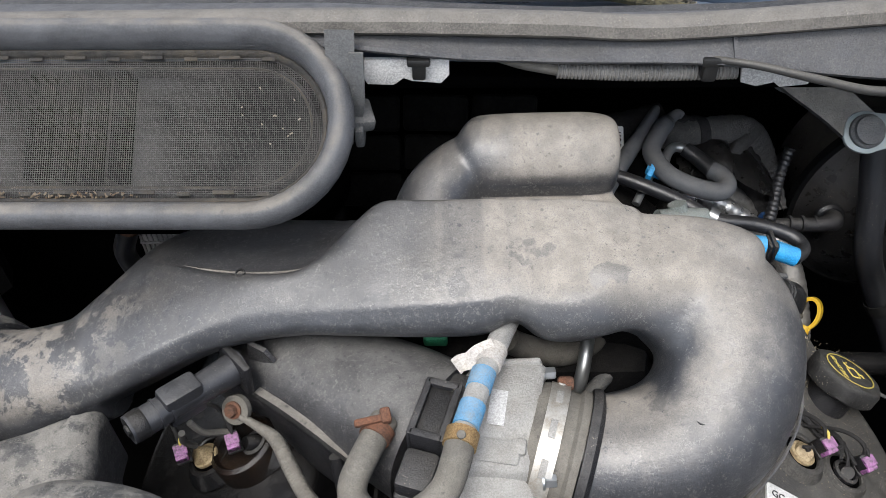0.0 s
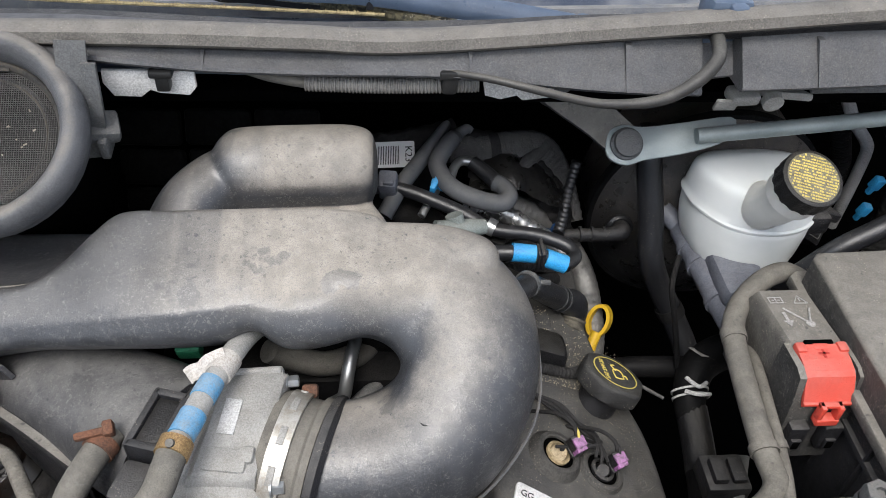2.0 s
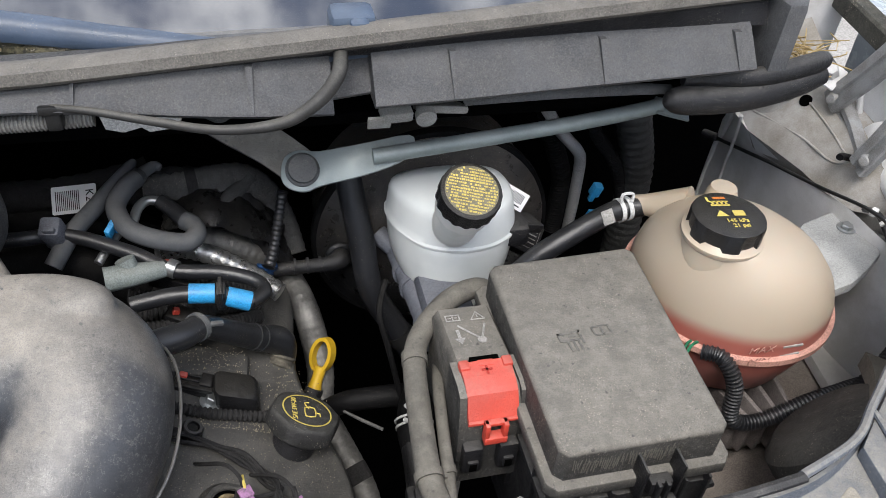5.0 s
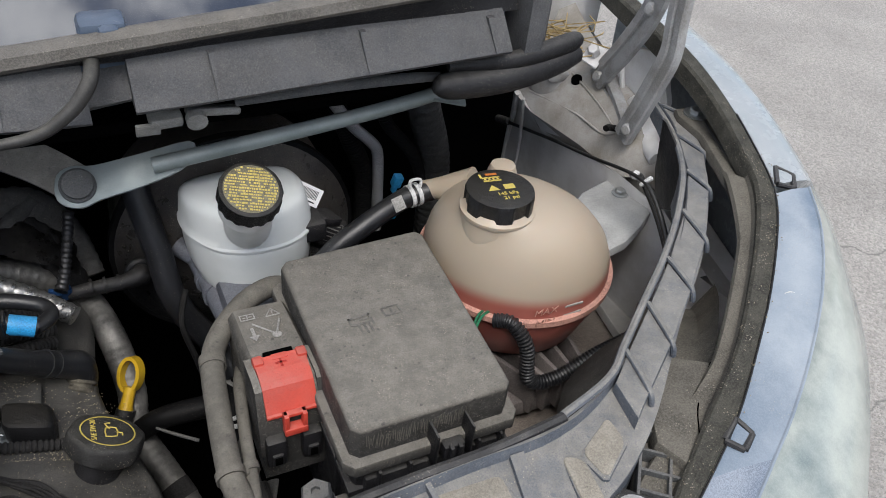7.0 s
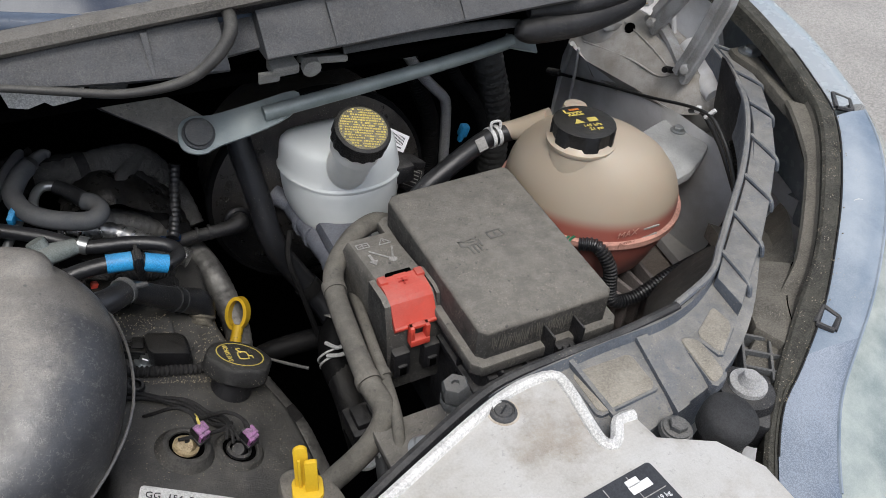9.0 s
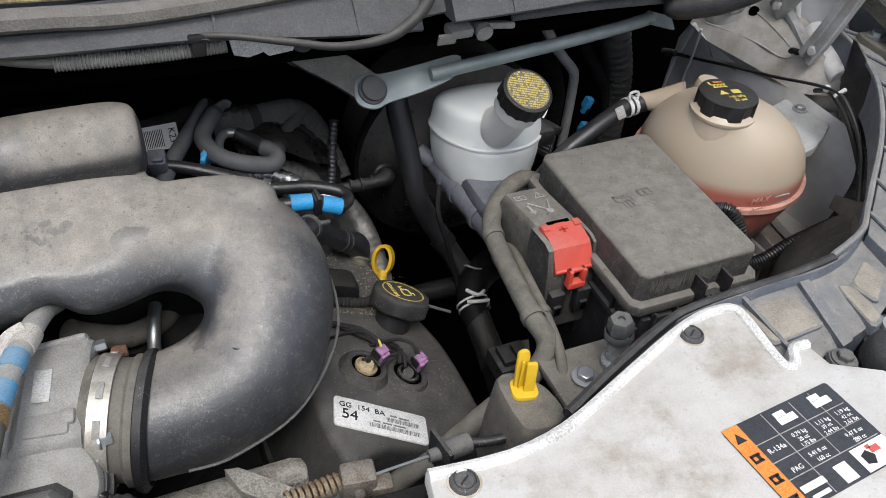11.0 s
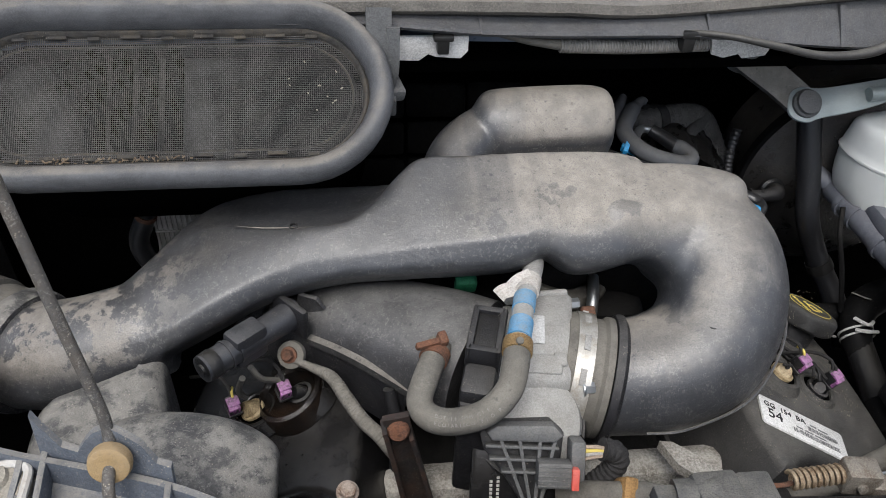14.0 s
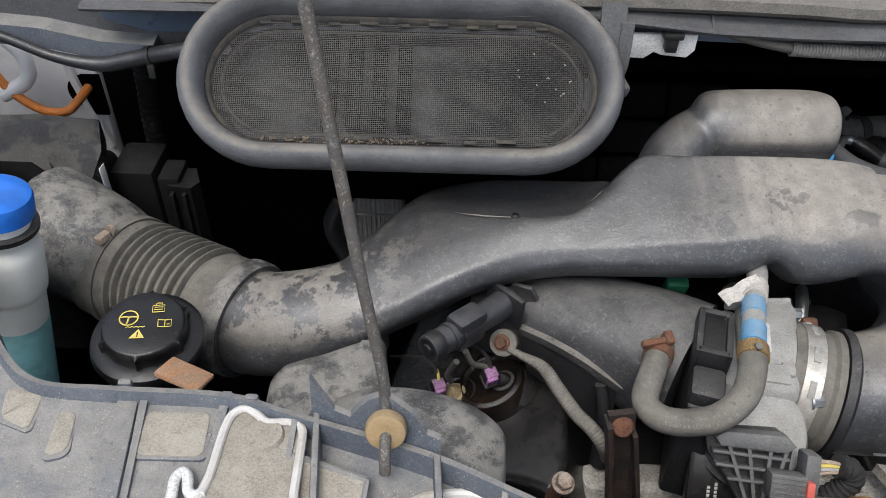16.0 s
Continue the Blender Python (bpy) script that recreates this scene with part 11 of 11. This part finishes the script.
part("adjuster", lathe([(0, 0.013), (0.006, 0.013), (0.0075, 0.010), (0.009, 0.005), (0.0150, 0.004), (0.0150, 0.0), (0, 0.0)], Matrix.Translation((0.737, 0.144, 1.158)), 24), M_ADJ, hl, "pale grey adjuster screw")
part("lens_band", loft([[Vector(go[i]) + Vector((0, 0, -0.01)), Vector(go[i]) + Vector((0, 0, 0.001)), (Vector(go[i]) + Vector(cr[i])) / 2 + Vector((0, 0, 0.003)), Vector(cr[i]) + Vector((0, 0, 0.001)), Vector(cr[i]) + Vector((0, 0, -0.01))] for i in range(13, SPLIT)]), M_LENS, hl, "headlamp cover with a bluish sky sheen put into its colour")
part("bezel_band", loft([[Vector(go[i]) + Vector((0, 0, -0.01)), Vector(go[i]) + Vector((0, 0, 0.001)), (Vector(go[i]) + Vector(cr[i])) / 2 + Vector((0, 0, 0.003)), Vector(cr[i]) + Vector((0, 0, 0.001)), Vector(cr[i]) + Vector((0, 0, -0.01))] for i in range(0, 14)]), M_BEZEL, hl, "dark finely ribbed bezel under the cover")
rings = []
for i in range(0, SPLIT):
    c, s_ = np.array(cr[i]), np.array(sd[i])
    d = (s_ - c) * np.array((1, 1, 0))
    d /= np.linalg.norm(d)
    up = np.array((0, 0, 1.0))
    rings.append([c, c + (s_ - c) * 0.06 - up * 0.0015, c * 0.6 + s_ * 0.4 + up * 0.004, c * 0.25 + s_ * 0.75 + up * 0.005, s_, s_ + d * 0.010 - up * 0.03, s_ + d * 0.02 - up * 0.12, s_ + d * 0.015 - up * 0.28, s_ - d * 0.03 - up * 0.28, c - up * 0.02])
part("lens", loft(rings), M_LAMP, hl, "curved lens with a greenish inside and painted streak reflections")
part("lens_crease", tube([tuple(np.array(cr[i]) + np.array((0, 0, 0.0008))) for i in range(2, SPLIT)], 0.0016, 6, 1), M_LENS, hl)

HEADLAMP_BACK.parent = hl
HEADLAMP_BACK.matrix_parent_inverse = PLACE[hl.name].inverted()

# ---- hinge of the bonnet ----
def channel(pts, w, d=0.010, side=(1, 0, 0)):
    """A pressed steel arm: a wide strip with folded edges and a groove along its middle."""
    q = [Vector(v) for v in spline(pts, 4)]
    s0 = Vector(side)
    rr = []
    for i, c in enumerate(q):
        t = (q[min(i + 1, len(q) - 1)] - q[max(i - 1, 0)]).normalized()
        u = (s0 - t * s0.dot(t)).normalized()
        v = t.cross(u)
        rr.append([c + v * a * w + u * b for a, b in ((-0.5, d), (-0.5, 0.002), (-0.42, 0.0), (-0.12, 0.0), (-0.06, 0.003), (0.06, 0.003), (0.12, 0.0), (0.42, 0.0), (0.5, 0.002), (0.5, d), (0.42, d), (0.40, 0.005), (-0.40, 0.005), (-0.42, d))])
    return loft(rr)


M_HINGE = surface("grimy_grey_steel", (0.36, 0.365, 0.37), 0.5, metal=0.2, col2=(0.22, 0.215, 0.205), scale=30, bump=0.15, dust=0.4, dust_lo=-0.3, dust_scale=26, dust_min=0.1, dust_col=(0.2, 0.17, 0.13), fleck=0.2)
hg = thing("bonnet_hinge", "grey-white steel bonnet hinge arms", "hinge", (1.045, 0.58, 1.16))
part("arm", channel([(1.036, 0.590, 1.155), (1.036, 0.574, 1.20), (1.038, 0.562, 1.245), (1.040, 0.555, 1.280), (1.042, 0.562, 1.32), (1.04, 0.565, 1.40), (1.03, 0.56, 1.48)], 0.028), M_HINGE, hg)
part("arm", channel([(1.060, 0.692, 1.178), (1.060, 0.675, 1.205), (1.060, 0.650, 1.245), (1.06, 0.622, 1.305), (1.055, 0.60, 1.40), (1.04, 0.585, 1.48)], 0.030), M_HINGE, hg)
part("link", channel([(1.070, 0.690, 1.178), (1.064, 0.655, 1.168), (1.056, 0.62, 1.155), (1.046, 0.588, 1.152)], 0.020, 0.014), M_HINGE, hg)
for p in ((1.036, 0.580, 1.170), (1.060, 0.687, 1.186), (1.060, 0.622, 1.302)):
    part("rivet", lathe([(0, 0.004), (0.005, 0.0035), (0.008, 0.0), (0.008, -0.012)], axis(p, (-1, -0.3, 0.25)), 20), M_HINGE, hg)
part("pin", tube([(1.075, 0.745, 1.158), (1.058, 0.745, 1.158), (1.056, 0.745, 1.1585), (1.030, 0.742, 1.160), (1.027, 0.742, 1.160)], [0.011, 0.011, 0.0075, 0.0075, 0.005], 14, 3), M_HINGE, hg, "dirty cream pivot pin")
nut = thing("sealed_nut", "dirty white hexagon nut with sealer", "nut", (1.056, 0.70, 1.21))
part("nut", lathe([(0, 0.012), (0.006, 0.012), (0.0075, 0.009), (0.0085, 0.0), (0.0085, -0.01)], axis((1.056, 0.700, 1.215), (-0.6, -0.5, 0.6)), 6), M_BODY, nut)
part("tag_plate", rbox((0.034, 0.024, 0.004), pose(1.060, 0.702, 1.208, 20, -25, 30), 0.0015), M_BODY, nut)
wbp = thing("wing_bolt_plate", "dusty wing fixing plate with a bolt", "bracket", (1.08, 0.5, 1.2))
part("plate", prism([(1.083, 0.560), (1.112, 0.560), (1.122, 0.545), (1.084, 0.471), (1.066, 0.424), (1.040, 0.412), (1.044, 0.425), (1.074, 0.500), (1.076, 0.545)], 1.190, 1.2035, 0.003), M_SHELL, wbp)
part("plate_fold", tube([(1.104, 0.535, 1.204), (1.085, 0.495, 1.204), (1.072, 0.455, 1.204)], 0.0015, 6, 3), M_TIE, wbp)
part("bolt", hexbolt((1.098, 0.541, 1.2035), (0, 0, 1), 0.0085, 0.007, 1.7), M_STEEL, wbp)
solo("rubber_flap", sheet([[(1.0355, 0.527, 1.214), (1.036, 0.523, 1.2135), (1.036, 0.521, 1.213)], [(1.038, 0.523, 1.18), (1.034, 0.505, 1.195), (1.035, 0.485, 1.192)], [(1.040, 0.520, 1.15), (1.028, 0.49, 1.165), (1.026, 0.455, 1.172)], [(1.038, 0.50, 1.11), (1.025, 0.47, 1.13), (1.02, 0.44, 1.15)]], (0.004, 0.003, 0)), M_PLASTIC, "black rubber sealing flap by the hinge", "seal flap")
random.seed(41)
solo("pine_straw", join(*[tube([(1.00 + random.uniform(-0.04, 0.05), 0.70 + random.uniform(-0.02, 0.06), 1.215 + random.uniform(0, 0.02)), (1.01 + random.uniform(-0.04, 0.05), 0.71 + random.uniform(-0.03, 0.05), 1.228 + random.uniform(-0.01, 0.02)), (1.02 + random.uniform(-0.05, 0.06), 0.72 + random.uniform(-0.04, 0.04), 1.225 + random.uniform(-0.02, 0.03))], 0.0009, 4, 2) for _ in range(26)]),
     surface("dry_straw", (0.38, 0.28, 0.13), 0.9), "dry straw and leaves caught by the hinge", "leaf litter", kind="stuff")
